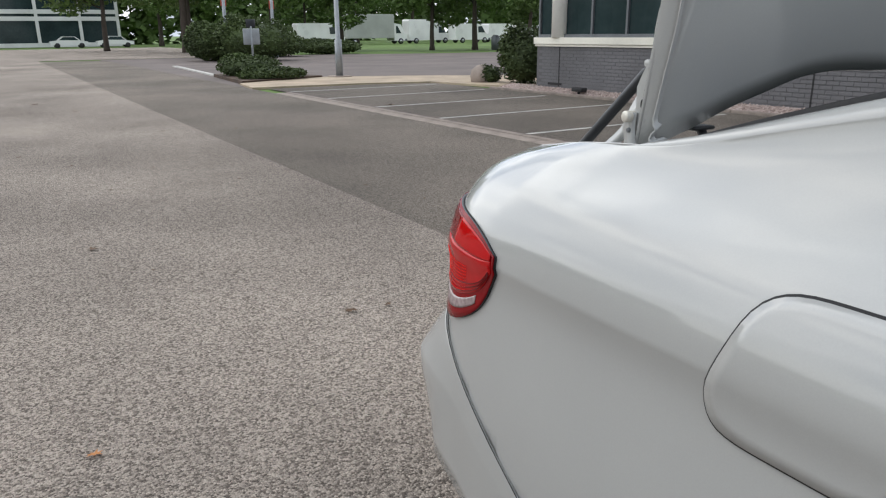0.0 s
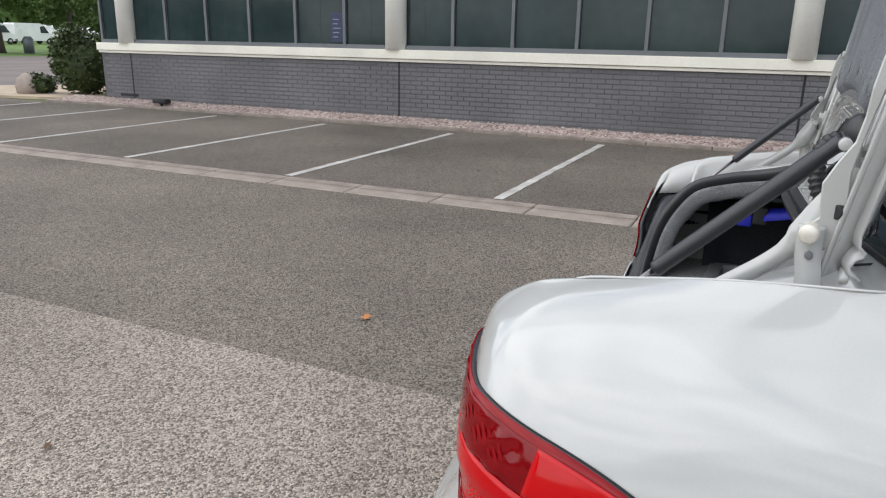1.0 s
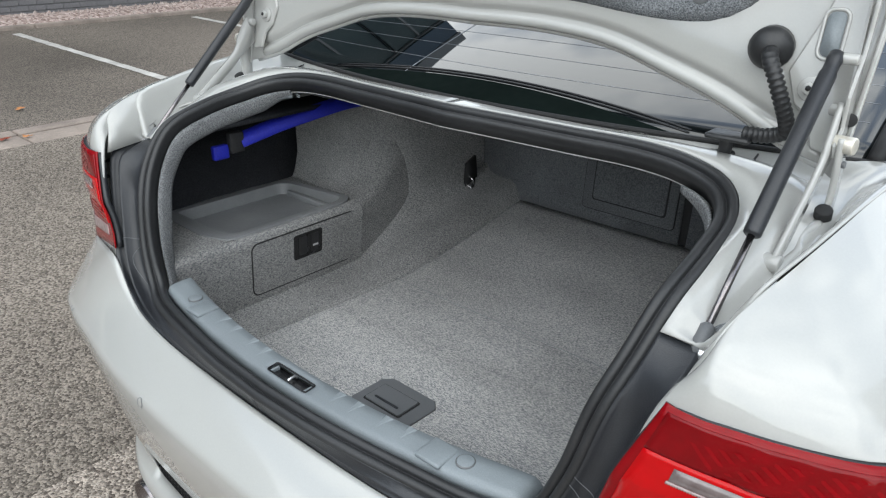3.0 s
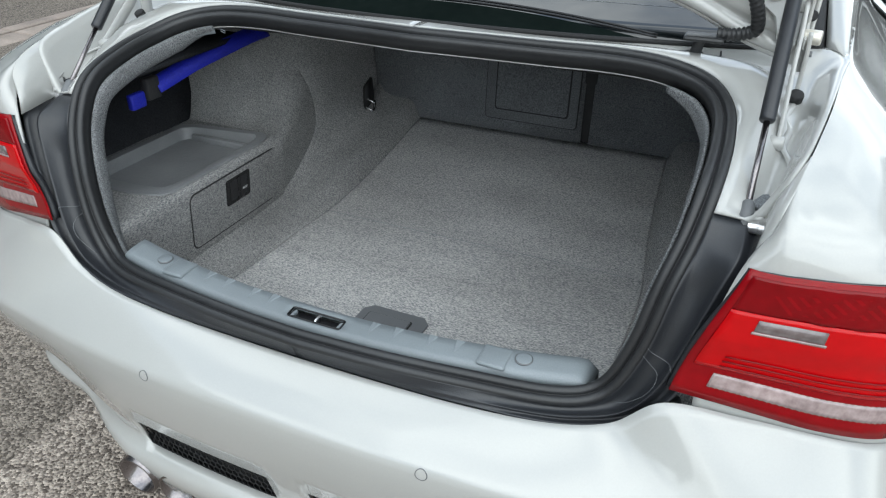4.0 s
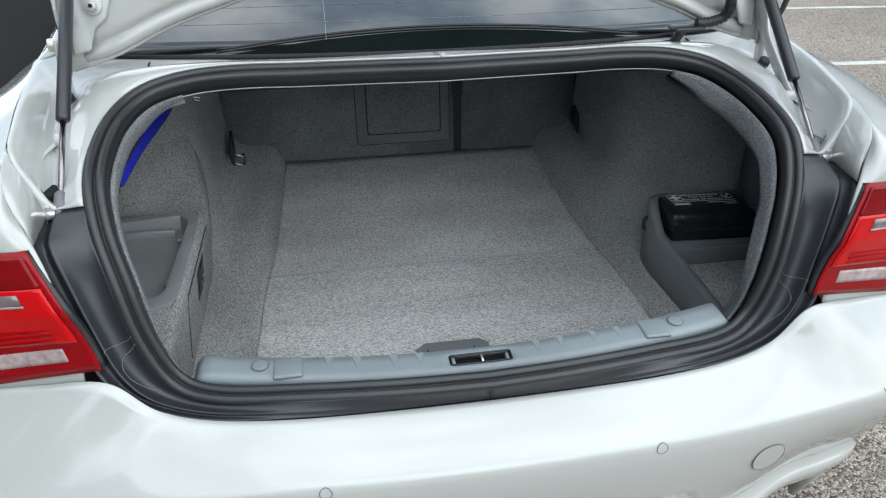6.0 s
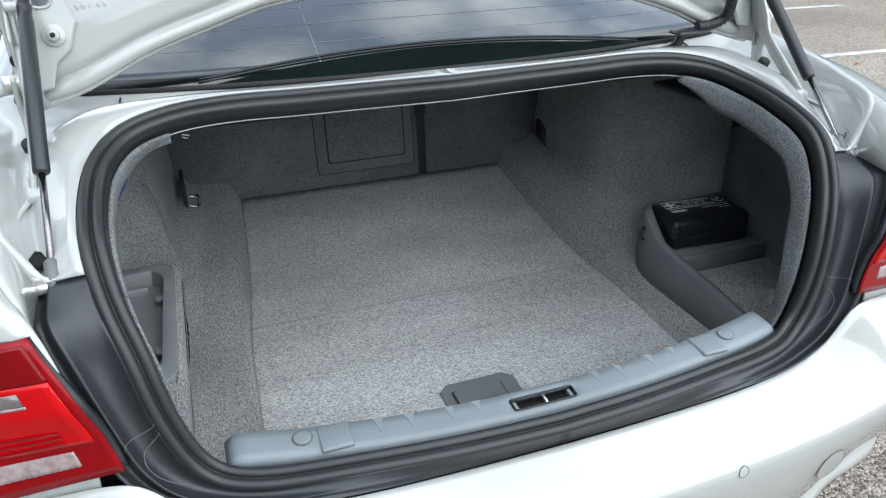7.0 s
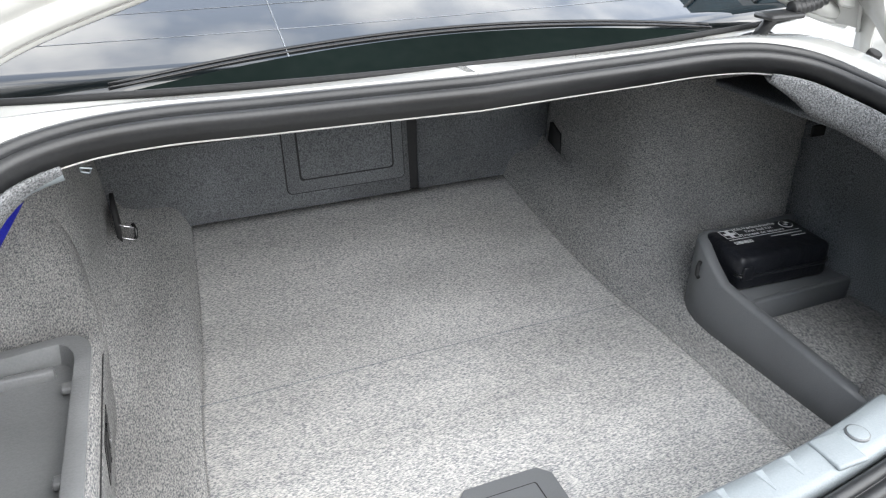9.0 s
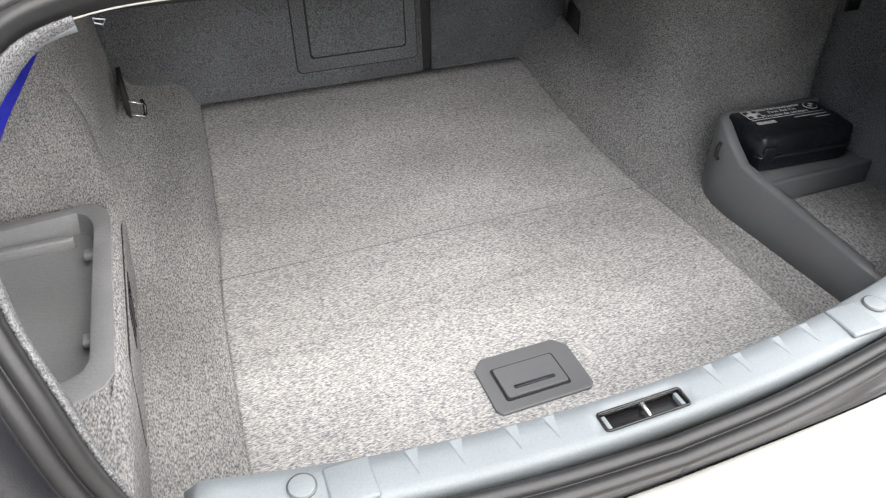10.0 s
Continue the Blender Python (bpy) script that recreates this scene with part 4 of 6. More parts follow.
def lid_low(x):
    a = abs(x)
    return at([(0, 0, 1.314), (0.11, 0, 1.315), (0.22, 0, 1.312), (0.33, 0, 1.301), (0.43, 0, 1.275), (0.52, 0, 1.246), (0.585, 0, 1.206), (0.615, 0, 1.178)], a / 0.63).z if a < 0.63 else 1.178


def lid_y(z):
    return 1.030 + 0.20 * min(max(0.0, z - 1.18), 0.21) + 0.13 * max(0.0, z - 1.39)


LID_TOP = 1.83
# outer skin
rows = []
for i in range(41):
    g = -1 + 2 * i / 40
    x = 0.618 * g
    z0 = lid_low(x)
    row = []
    for j in range(15):
        f = j / 14
        z = z0 + (LID_TOP - z0) * f
        w = 1 + 0.05 * f
        bulge = 0.045 * (1 - abs(g) ** 3) * math.sin(min(1, f * 1.6 + 0.25) * math.pi / 2) - 0.024 * max(0.0, (abs(g) - 0.9) / 0.1) ** 2
        row.append(Vector((x * w, lid_y(z) + 0.004 + 0.014 * (1 - abs(g) ** 6) + bulge, z)))
    rows.append(row)
lid = solid(part("boot_lid", loft(rows), PAINT, car, "raised white boot lid with grey felt lining", recalc=False), 0.003, 0)
# turned-back rear face at the top with its lip
rows = []
for i in range(31):
    g = -1 + 2 * i / 30
    x = 0.648 * g
    yb = lid_y(LID_TOP) + 0.018 + 0.045 * (1 - abs(g) ** 3)
    rows.append([Vector((x, yb, LID_TOP)), Vector((x, yb - 0.02, LID_TOP + 0.02)), Vector((x, yb - 0.06, LID_TOP + 0.022)), Vector((x, yb - 0.16, LID_TOP + 0.015)), Vector((x * 0.96, yb - 0.26, LID_TOP - 0.005))])
solid(part("lid_rear_face", loft(rows), PAINT, lid, recalc=False), 0.003, 0)
# pressed inner frame: shallow relief from the edge to the felt
rows = []
for i in range(49):
    g = -1 + 2 * i / 48
    x = 0.612 * g
    z0 = lid_low(x)
    row = []
    for f, inn_ in ((0, 0), (0.010, -0.012), (0.022, -0.015), (0.034, -0.012), (0.040, -0.006), (0.048, -0.006), (0.056, -0.013), (0.075, -0.016), (0.15, -0.016), (0.3, -0.014), (0.6, -0.014), (1.0, -0.014)):
        z = z0 + (LID_TOP - z0) * f
        edge = 0.018 * abs(g) ** 24
        row.append(Vector((x, lid_y(z) + inn_ + edge + 0.004, z)))
    rows.append(row)
solid(part("inner_frame", loft(rows), PAINT, lid, "white pressed inner frame", recalc=False), 0.003, 0)
# rolled edge along the arch and the sides
arch = [(0.614 * (-1 + 2 * i / 48), lid_y(lid_low(0.614 * (-1 + 2 * i / 48))) + 0.006, lid_low(0.614 * (-1 + 2 * i / 48))) for i in range(49)]
part("arch_edge", tube(arch, 0.0055, 8), PAINT, lid)
for sx in (1, -1):
    part("side_edge", tube([((0.614 + 0.03 * f) * sx, lid_y(1.178 + 0.65 * f) - 0.018, 1.178 + 0.65 * f) for f in (0, 0.25, 0.5, 0.75, 1)], 0.003, 8), PAINT, lid)
# felt panel
FELT_LOW = [(0, 1.365), (0.10, 1.364), (0.20, 1.360), (0.29, 1.350), (0.36, 1.346), (0.42, 1.352), (0.465, 1.380), (0.490, 1.42), (0.500, 1.46), (0.506, 1.52)]
low = resample(spline([(a, 0, b) for a, b in FELT_LOW], 6), 24)
rows = []
for p in low:
    row = []
    for f in (0, 0.01, 0.03, 0.08, 0.25, 0.5, 0.75, 0.97, 1.0):
        z = p.z + (1.79 - p.z) * f
        puff = 0.014 * min(1.0, f / 0.03, (1 - f) / 0.03 + 0.3)
        row.append(Vector((p.x, lid_y(z) - 0.010 - puff, z)))
    rows.append(row)
for k, w in enumerate((0.3, 0.0)):
    e = rows[23]
    rows.append([Vector((q.x + 0.003 * (k + 1), lid_y(q.z) - 0.010 - 0.014 * w + 0.006 * k, q.z)) for q in e])
full = [[Vector((-q.x, q.y, q.z)) for q in r] for r in rows[:0:-1]] + rows
full = [[Vector((q.x * 1.01 + 0.004, q.y, q.z)) for q in r] for r in full]
solid(part("felt_panel", loft(full), LINER, lid, "dark grey felt lining", recalc=False), 0.004, 0)
for x, z in ((0.40, 1.382), (0.128, 1.404), (-0.128, 1.404), (-0.40, 1.382), (0.40, 1.66), (-0.40, 1.66)):
    part("felt_clip", disc((x, lid_y(z) - 0.0255, z), (0, -1, 0.1), 0.012, 0.005, 16, 0.0015), BINGREY, lid, "round grey clip")

for x, w in ((-0.527, 0.006), (-0.519, 0.006), (-0.511, 0.003), (-0.499, 0.006), (-0.491, 0.006)):
    part("stamped_bar", rbox(x - w / 2, x + w / 2, lid_y(1.315) - 0.0135, lid_y(1.315) - 0.0095, 1.309, 1.321, 0.001), PAINT, lid)
part("pressed_bead", tube([(-x, lid_y(z) - 0.0108, z) for x, z in spline([(0.548, 1.315), (0.535, 1.342), (0.50, 1.342), (0.455, 1.318), (0.435, 1.305), (0.46, 1.295), (0.52, 1.275)], 5)], 0.0022, 6), PAINT, lid)
for sx in (1, -1):
    # plate screwed to the lid with a pressed slot, and its washers
    plate = [(0.530, 1.300), (0.545, 1.262), (0.566, 1.246), (0.577, 1.212), (0.604, 1.206), (0.606, 1.30), (0.602, 1.395), (0.566, 1.405), (0.553, 1.362), (0.538, 1.322)]
    tilt_l = Matrix.Translation((0, 1.032, 1.18)) @ Matrix.Rotation(-math.atan(0.20), 4, "X") @ Matrix.Translation((0, -1.032, -1.18))
    br = part("hinge_bracket", prism([(a * sx, b) for a, b in plate], 0.008, "y", 1.011, 0.0), PAINT, lid, "white hinge bracket", smooth=False, m=tilt_l)
    br.modifiers.new("round", "BEVEL").width = 0.0025
    part("bracket_slot", tube([(a * sx, 1.0105, b) for a, b in rrect(0.557, 0.584, 1.318, 1.376, 0.010)], 0.0024, 6, True), PAINT, lid, m=tilt_l)
    # grey inlay that stands for the shade inside the white pressed slot
    part("slot_shade", prism([(a * sx, b) for a, b in rrect(0.560, 0.581, 1.321, 1.373, 0.008)], 0.002, "y", 1.0095), LIPGREY, lid, m=tilt_l)
    for x, z in ((0.582, 1.432), (0.562, 1.282)):
        part("washer", disc((x * sx, 1.0095, z), (0, 1, 0), 0.0150, 0.005, 22, 0.001), PAINT, lid, m=tilt_l)
        bolt = part("bolt", disc((x * sx, 1.0035, z), (0, 1, 0), 0.0085, 0.010, 6, 0.001), PAINT, lid, m=tilt_l)
        part("bolt_socket", disc((x * sx, 0.998, z), (0, 1, 0), 0.0036, 0.002, 6), MATTBLACK, bolt)
    # upright blade beside the plate, wide at the pivots and tapering upwards
    edge_b = [(1.004, 1.248), (1.002, 1.285), (1.014, 1.310), (1.026, 1.330), (1.031, 1.356), (1.033, 1.385), (1.038, 1.415), (1.046, 1.436), (1.054, 1.436), (1.053, 1.42), (1.047, 1.39), (1.040, 1.361), (1.034, 1.332), (1.028, 1.298), (1.029, 1.262), (1.028, 1.225), (1.012, 1.212), (0.992, 1.214), (0.986, 1.232)]
    blade = part("hinge_blade", prism(edge_b, 0.005, "x", 0.612 * sx - 0.0025), PAINT, lid, "white curved hinge blade", smooth=False)
    blade.modifiers.new("round", "BEVEL").width = 0.0015
    part("pivot_bolt", disc((0.603 * sx, 1.014, 1.267), (sx, -0.2, 0), 0.0075, 0.020, 12, 0.001), PAINT, lid)
    arm1 = spline([(0.605, 1.014, 1.268), (0.606, 0.992, 1.226), (0.606, 0.962, 1.192), (0.606, 0.915, 1.155), (0.606, 0.868, 1.119)], 6)
    nrm_ = Vector((0, 0.60, -0.80))
    wid_ = [0.010 + 0.005 * math.sin(min(1.0, k / 10) * math.pi) + 0.003 * (k < 8) for k in range(len(arm1))]
    bm = loft([[p + nrm_ * w for p, w in zip(arm1, wid_)], [p - nrm_ * w for p, w in zip(arm1, wid_)]], sx=sx)
    solid(part("hinge_arm", bm, PAINT, lid, "white curved hinge arm"), 0.006, 0)
    part("arm_pivot", disc((0.604 * sx, 0.868, 1.119), (sx, 0, 0), 0.011, 0.020, 14, 0.002), PAINT, lid)
    arm2 = spline([(0.618, 0.999, 1.240), (0.619, 0.999, 1.21), (0.619, 1.003, 1.175), (0.618, 0.998, 1.135)], 6)
    bm = loft([[p + Vector((0, 0.013, 0)) for p in arm2], [p + Vector((0, -0.013, 0)) for p in arm2]], sx=sx)
    solid(part("hinge_arm", bm, PAINT, lid, "white straight hinge link"), 0.006, 0)
    part("hinge_bolt", disc((0.620 * sx, 0.998, 1.232), (sx, -0.15, 0), 0.0105, 0.026, 18, 0.002), BRASS, lid, "yellow zinc-plated hinge bolt")
    part("rivet", disc((0.622 * sx, 1.000, 1.208), (sx, 0, 0), 0.0045, 0.008, 10, 0.001), BINGREY, lid)
    part("rubber_plug", disc((0.6145 * sx, 1.022, 1.256), (sx * 0.6, -1, 0), 0.008, 0.007, 14, 0.001), MATTBLACK, lid)
    # gas strut
    a, b = Vector((0.586 * sx, 0.732, 1.057)), Vector((0.586 * sx, 1.018, 1.330))
    d = (b - a).normalized()
    m_ = Vector((0.591 * sx, 0.845, 1.149))
    m_ = a + d * (m_ - a).dot(d)
    st = part("gas_strut", tube([m_, m_ + d * 0.002, m_ + d * 0.006, b - d * 0.03, b - d * 0.026, b - d * 0.014, b - d * 0.010, b], [0.0078, 0.0098, 0.0101, 0.0101, 0.0088, 0.0088, 0.0096, 0.0085], 18), TRIM, car, "black gas strut holding up the boot lid")
    part("strut_rod", tube([a, m_], 0.0042, 12), ROD, st, "thin dark steel rod")
    part("strut_end", tube([a - d * 0.006, a + d * 0.012, a + d * 0.030, a + d * 0.034], [0.009, 0.0095, 0.0085, 0.005], 12), BINGREY, st)
    part("ball_joint", disc(a + Vector((0.010 * sx, 0, 0)), (1, 0, 0), 0.008, 0.028, 12, 0.002), CHROME, st)
    part("ball_joint", disc(b + Vector((0.008 * sx, 0, -0.004)), (1, 0, 0), 0.007, 0.034, 12, 0.002), PAINT, st)

# corrugated cable boot between lid and body, on the right
path = resample(spline([(0.508, 1.030, 1.324), (0.514, 1.008, 1.320), (0.526, 0.998, 1.303), (0.538, 1.000, 1.275), (0.546, 1.012, 1.246), (0.544, 1.022, 1.228), (0.522, 1.026, 1.219), (0.494, 1.028, 1.216)], 10), 78)
hose = part("cable_boot", tube(path, [0.0102 if k % 3 else 0.0078 for k in range(78)], 12), RUBBER, car, "corrugated black rubber cable sleeve")
part("cable_grommet", tube([(0.503, 1.046, 1.327), (0.504, 1.034, 1.326), (0.506, 1.028, 1.325), (0.509, 1.020, 1.323)], [0.027, 0.027, 0.022, 0.012], 20), RUBBER, hose, "oval black grommet")
part("cable_foot", rbox(0.446, 0.506, 1.010, 1.048, 1.205, 1.213, 0.004), RUBBER, hose)
part("cable_foot_neck", tube([(0.470, 1.032, 1.207), (0.466, 1.044, 1.186), (0.457, 1.052, 1.166)], 0.009, 8), RUBBER, hose)
part("body_hole", disc((0.456, 1.052, 1.1745), (0.0, -0.2, 1), 0.021, 0.004, 22), MATTBLACK, car)

# ---- inside of the boot ----


def floor_z(y):
    return 0.640 if y < 1.22 else 0.640 + 0.098 * ((y - 1.22) / 0.45) ** 1.15


def floor_half(y, sx=1):
    if sx > 0:
        return at([(0.422, 0.66, 0), (0.428, 0.83, 0), (0.437, 1.00, 0), (0.435, 1.17, 0), (0.413, 1.34, 0), (0.398, 1.51, 0), (0.390, 1.68, 0)], (y - 0.66) / 1.02).x
    return at([(0.386, 0.66, 0), (0.383, 0.83, 0), (0.378, 1.00, 0), (0.370, 1.17, 0), (0.350, 1.34, 0), (0.335, 1.51, 0), (0.326, 1.68, 0)], (y - 0.66) / 1.02).x


rows = []
for j in range(35):
    y = 0.60 + 1.08 * j / 34
    rows.append([Vector((floor_half(max(y, 0.66), 1 if g > 0 else -1) * g, y, floor_z(y) + (0.0 if abs(g) < 0.99 else -0.0015))) for g in [-1, -0.985] + [-0.97 + 1.94 * i / 20 for i in range(21)] + [0.985, 1]])
board = solid(part("boot_floor", loft(rows), FELT, car, "grey carpeted boot floor board", recalc=False), 0.012, -1)
part("floor_fold", tube([(-0.41 + 0.82 * k / 20, 1.215, 0.6405) for k in range(21)], 0.0012, 4), LINER, board)
part("floor_handle_plate", prism([(-0.064, 0.795), (0.066, 0.795), (0.074, 0.803), (0.076, 0.880), (0.060, 0.897), (-0.052, 0.897), (-0.068, 0.880), (-0.070, 0.803)], 0.004, "z", 0.640, 0.0015), BINGREY, board, "dark grey plastic floor handle", smooth=False)
part("handle_recess", prism(rrect(-0.050, 0.046, 0.812, 0.872, 0.004), 0.0012, "z", 0.644), MATTBLACK, board, smooth=False)
part("handle_flap", prism(rrect(-0.047, 0.043, 0.815, 0.869, 0.004), 0.0035, "z", 0.6445, 0.001), BINGREY, board, smooth=False)
part("handle_bar", rbox(-0.032, 0.028, 0.826, 0.831, 0.6475, 0.6505, 0.001), TRIM, board)

# side carpets: flank of the floor, wheel housing and wall in one sheet a side
for sx in (1, -1):
    rows = []
    ye = 1.170 if sx > 0 else 1.212  # where the carpet meets the pocket
    for j in range(106):
        y = 0.64 + 1.05 * j / 105
        xf, zf = floor_half(max(y, 0.66), sx), floor_z(y)
        h = min(1.0, max(0.0, (y - 1.10) / 0.30))
        h = h * h * (3 - 2 * h)
        foot = 0.500 - (0.002 if sx > 0 else 0.036) * min(1.0, max(0.0, (y - 1.2) / 0.46))
        turn = 0.243 * max(0.0, min(1.0, (ye + 0.265 - y) / 0.26)) ** 3
        prof = [Vector((xf - 0.004, y, zf - 0.003)), Vector((xf + 0.0006, y, zf - 0.0008 + 0.001 * h)),
                Vector((xf + 0.005, y, zf + 0.0014 + 0.011 * h)), Vector((xf + 0.020, y, zf + 0.003 + 0.035 * h)), Vector((xf + 0.034, y, zf + 0.004 + 0.043 * h)), Vector((xf + (foot - xf) * 0.6, y, zf + 0.006 + 0.044 * h)), Vector((foot - 0.022, y, zf + 0.010 + 0.048 * h)),
                Vector((foot - 0.004, y, zf + 0.026 + 0.055 * h)), Vector((foot + 0.004 + turn, y, 0.745 + 0.045 * h)), Vector((foot + 0.008 + turn, y, 0.84 + 0.02 * h)), Vector((foot + 0.014 + turn, y, 0.93)), Vector((foot + 0.02 + turn, y, 1.03)), Vector((foot + 0.02 + min(turn, 0.08), y, 1.135))]
        rows.append(prof)

    def wall_keep(i, j, rows=rows, edge=ye - 0.004):
        return rows[i][j].y > edge or j < (8 if rows[i][j].y > 1.09 else 7)
    solid(part("side_carpet", loft(rows, sx=sx, keep=wall_keep), SHADEDFELT, car, "grey carpet over the wheel housing", recalc=False), 0.006, -1)
    # pocket behind the tail lamp: rear-facing wall, outer wall, roof
    side = [Vector((0.745, 1.12, 0)), Vector((0.752, 1.05, 0)), Vector((0.752, 0.9, 0)), Vector((0.735, 0.82, 0)), Vector((0.69, 0.785, 0))]
    line = [Vector((0.747, ye + 0.004, 0))] + side
    # the left pocket's felt is blackened in place of its missing light
    pocket = solid(part("side_pocket", loft([[Vector((p.x, p.y, z)) for p in line] for z in (0.62, 0.72, 0.84, 0.93, 1.02)], sx=sx), LINER if sx > 0 else SHADELINER, car, "felt-lined side pocket, left one coloured dark for shade", recalc=False), 0.006, -1)
    solid(part("pocket_roof", loft([[Vector((x, y, 1.072 - 0.35 * max(0, x - 0.62))) for x in (0.525, 0.62, 0.76)] for y in (0.76, 0.9, 1.18)], sx=sx), LINER if sx > 0 else SHADELINER, pocket), 0.01, 0)
    # carpet strip that follows the inside of the seal
    keep_ = [k for k, p in enumerate(ring[:90]) if p.x > 0.405 and p.z > 0.788 and (p.x > 0.44 or p.z < 0.9)]
    lines = [around(a, b) for a, b in (((-0.020, -0.010), (-0.022, -0.022), (-0.025, -0.034), (-0.026, -0.046), (-0.022, -0.056), (-0.005, -0.060), (0.04, -0.062)) if sx > 0 else
                                       ((-0.017, -0.010), (-0.018, -0.020), (-0.018, -0.032), (-0.016, -0.042), (-0.010, -0.048), (0.0, -0.050), (0.04, -0.052)))]
    rows = []
    for line_ in lines:
        row = []
        for c, k in enumerate(keep_):
            e = min(1.0, c / 5)
            q = lines[0][k].lerp(line_[k], 0.25 + 0.75 * e)
            row.append(q)
        rows.append(row)
    solid(part("edge_carpet", loft(rows, sx=sx), DIMMEDEDGEFELT, car, "grey carpet edge inside the seal", recalc=False), 0.004, 0)

# seat back with hatch and split
rows = [[Vector((x, 1.672 + 0.09 * (z - 0.70), z)) for x in (-0.52, -0.3, -0.05, 0.154)] for z in (0.62, 0.8, 1.0, 1.135)]
sb = solid(part("seat_back", loft(rows), SEATBACK, car, "dark grey felt-covered folding seat back", recalc=False), 0.03, -1)
rows = [[Vector((x, 1.672 + 0.09 * (z - 0.70), z)) for x in (0.178, 0.3, 0.42, 0.52)] for z in (0.62, 0.8, 1.0, 1.135)]
solid(part("seat_back", loft(rows), SEATBACK, car, "dark grey felt-covered folding seat back", recalc=False), 0.03, -1)
part("seat_gap", rbox(0.150, 0.182, 1.69, 1.72, 0.66, 1.10, 0.002), MATTBLACK, car)
tilt = Matrix.Translation((0, 1.672, 0.70)) @ Matrix.Rotation(-math.atan(0.09), 4, "X")
part("frame_gap", prism(rrect(-0.1225, 0.1425, 0.0725, 0.40, 0.012), 0.002, "y", -0.0025), MATTBLACK, sb, smooth=False, m=tilt)
part("through_hatch_frame", prism(rrect(-0.120, 0.140, 0.075, 0.40, 0.010), 0.004, "y", -0.005), SEATBACK, sb, "felt-covered hatch frame", smooth=False, m=tilt)
part("hatch_gap", prism(rrect(-0.093, 0.117, 0.101, 0.40, 0.008), 0.002, "y", -0.0065), MATTBLACK, sb, smooth=False, m=tilt)
part("hatch_panel", prism(rrect(-0.089, 0.113, 0.105, 0.40, 0.008), 0.004, "y", -0.009), SEATBACK, sb, "felt-covered hatch panel", smooth=False, m=tilt)
part("parcel_underside", rbox(-0.54, 0.54, 1.04, 1.75, 1.128, 1.142, 0.003), MATTBLACK, car)
for sx, dx, dy, dz in ((1, 0.498, 0.0, 0.0), (-1, 0.454, -0.03, -0.004)):
    part("belt_slot", prism([(1.605 + dy, 0.760 + dz), (1.662 + dy, 0.768 + dz), (1.652 + dy, 0.862 + dz), (1.612 + dy, 0.845 + dz)], 0.008, "x", dx * sx - 0.004), MATTBLACK, car, "black slot in the side carpet")
EYE = Vector((0.0, -0.05, 0.030))
eye = part("lashing_eye", tube([EYE + Vector(p) for p in ((-0.428, 1.640, 0.774), (-0.424, 1.634, 0.765), (-0.425, 1.630, 0.752), (-0.430, 1.628, 0.744))], 0.0034, 8), BLACK, car, "small hinged lashing eye with two bright bars")
for z in (0.775, 0.753):
    part("eye_bar", tube([EYE + Vector((-0.462, 1.640 - (0.775 - z) * 0.4, z + 0.004)), EYE + Vector((-0.426, 1.634 - (0.775 - z) * 0.4, z - 0.007))], 0.0019, 8), CHROME, eye, "bright steel bar")

# grey sill cover with its catch
SILL_X = [-0.437 + 0.389 * k / 26 for k in range(27)] + [-0.032, -0.016, 0, 0.016, 0.032] + [0.048 + 0.392 * k / 26 for k in range(27)]
rows = []
for x in SILL_X:
    g = x / 0.44
    y0 = 0.603 + 0.047 * abs(g) ** 2.2
    dz = 0.010 * abs(g) ** 2 - 0.02 * max(0.0, (abs(g) - 0.95) / 0.05) ** 2
    rows.append([Vector((x, y0 - 0.004, 0.786 + dz)), Vector((x, y0, 0.801 + dz)), Vector((x, y0 + 0.004, 0.8055 + dz)), Vector((x, y0 + 0.011, 0.807 + dz)), Vector((x, y0 + 0.031, 0.8085 + dz)), Vector((x, y0 + 0.048, 0.808 + dz)), Vector((x, y0 + 0.054, 0.800 + dz)), Vector((x, y0 + 0.064, 0.74)), Vector((x, y0 + 0.070, 0.636))])
rows_sill = rows


def sill_keep(i, j):
    return not (26 <= i <= 31 and j == 3)


lipc = solid(part("sill_panel", loft(rows, keep=sill_keep), LIPGREY, car, "blue-grey plastic sill panel", recalc=False), 0.003, 1)


def on_sill(x, f):
    """A point of the sill's top: f from its front bead to its back edge."""
    i0 = max(k for k in range(len(SILL_X) - 1) if SILL_X[k] <= x or k == 0)
    w = (x - SILL_X[i0]) / (SILL_X[i0 + 1] - SILL_X[i0])
    a, b = rows_sill[i0], rows_sill[i0 + 1]
    return a[3].lerp(b[3], w).lerp(a[5].lerp(b[5], w), f)


well = rbox(-0.049, 0.049, 0.612, 0.636, 0.780, 0.801, 0.002)
part("catch_well", well, BLACK, lipc, "black boot catch opening")
part("catch_frame", tube([(a, b, 0.8075 + 0.08 * (b - 0.614)) for a, b in rrect(-0.0485, 0.0485, 0.6135, 0.6345, 0.003)], 0.0016, 6, True), BLACK, lipc)
part("striker", tube([(0.002, 0.612, 0.800), (0.002, 0.618, 0.8075), (0.002, 0.630, 0.8085), (0.002, 0.636, 0.801)], 0.0022, 8), CHROME, lipc, "chrome striker loop")
for x in (-0.043, 0.043):
    part("catch_end", rbox(x - 0.0025, x + 0.0025, 0.6155, 0.6325, 0.796, 0.8065, 0.001), LIPGREY, lipc)
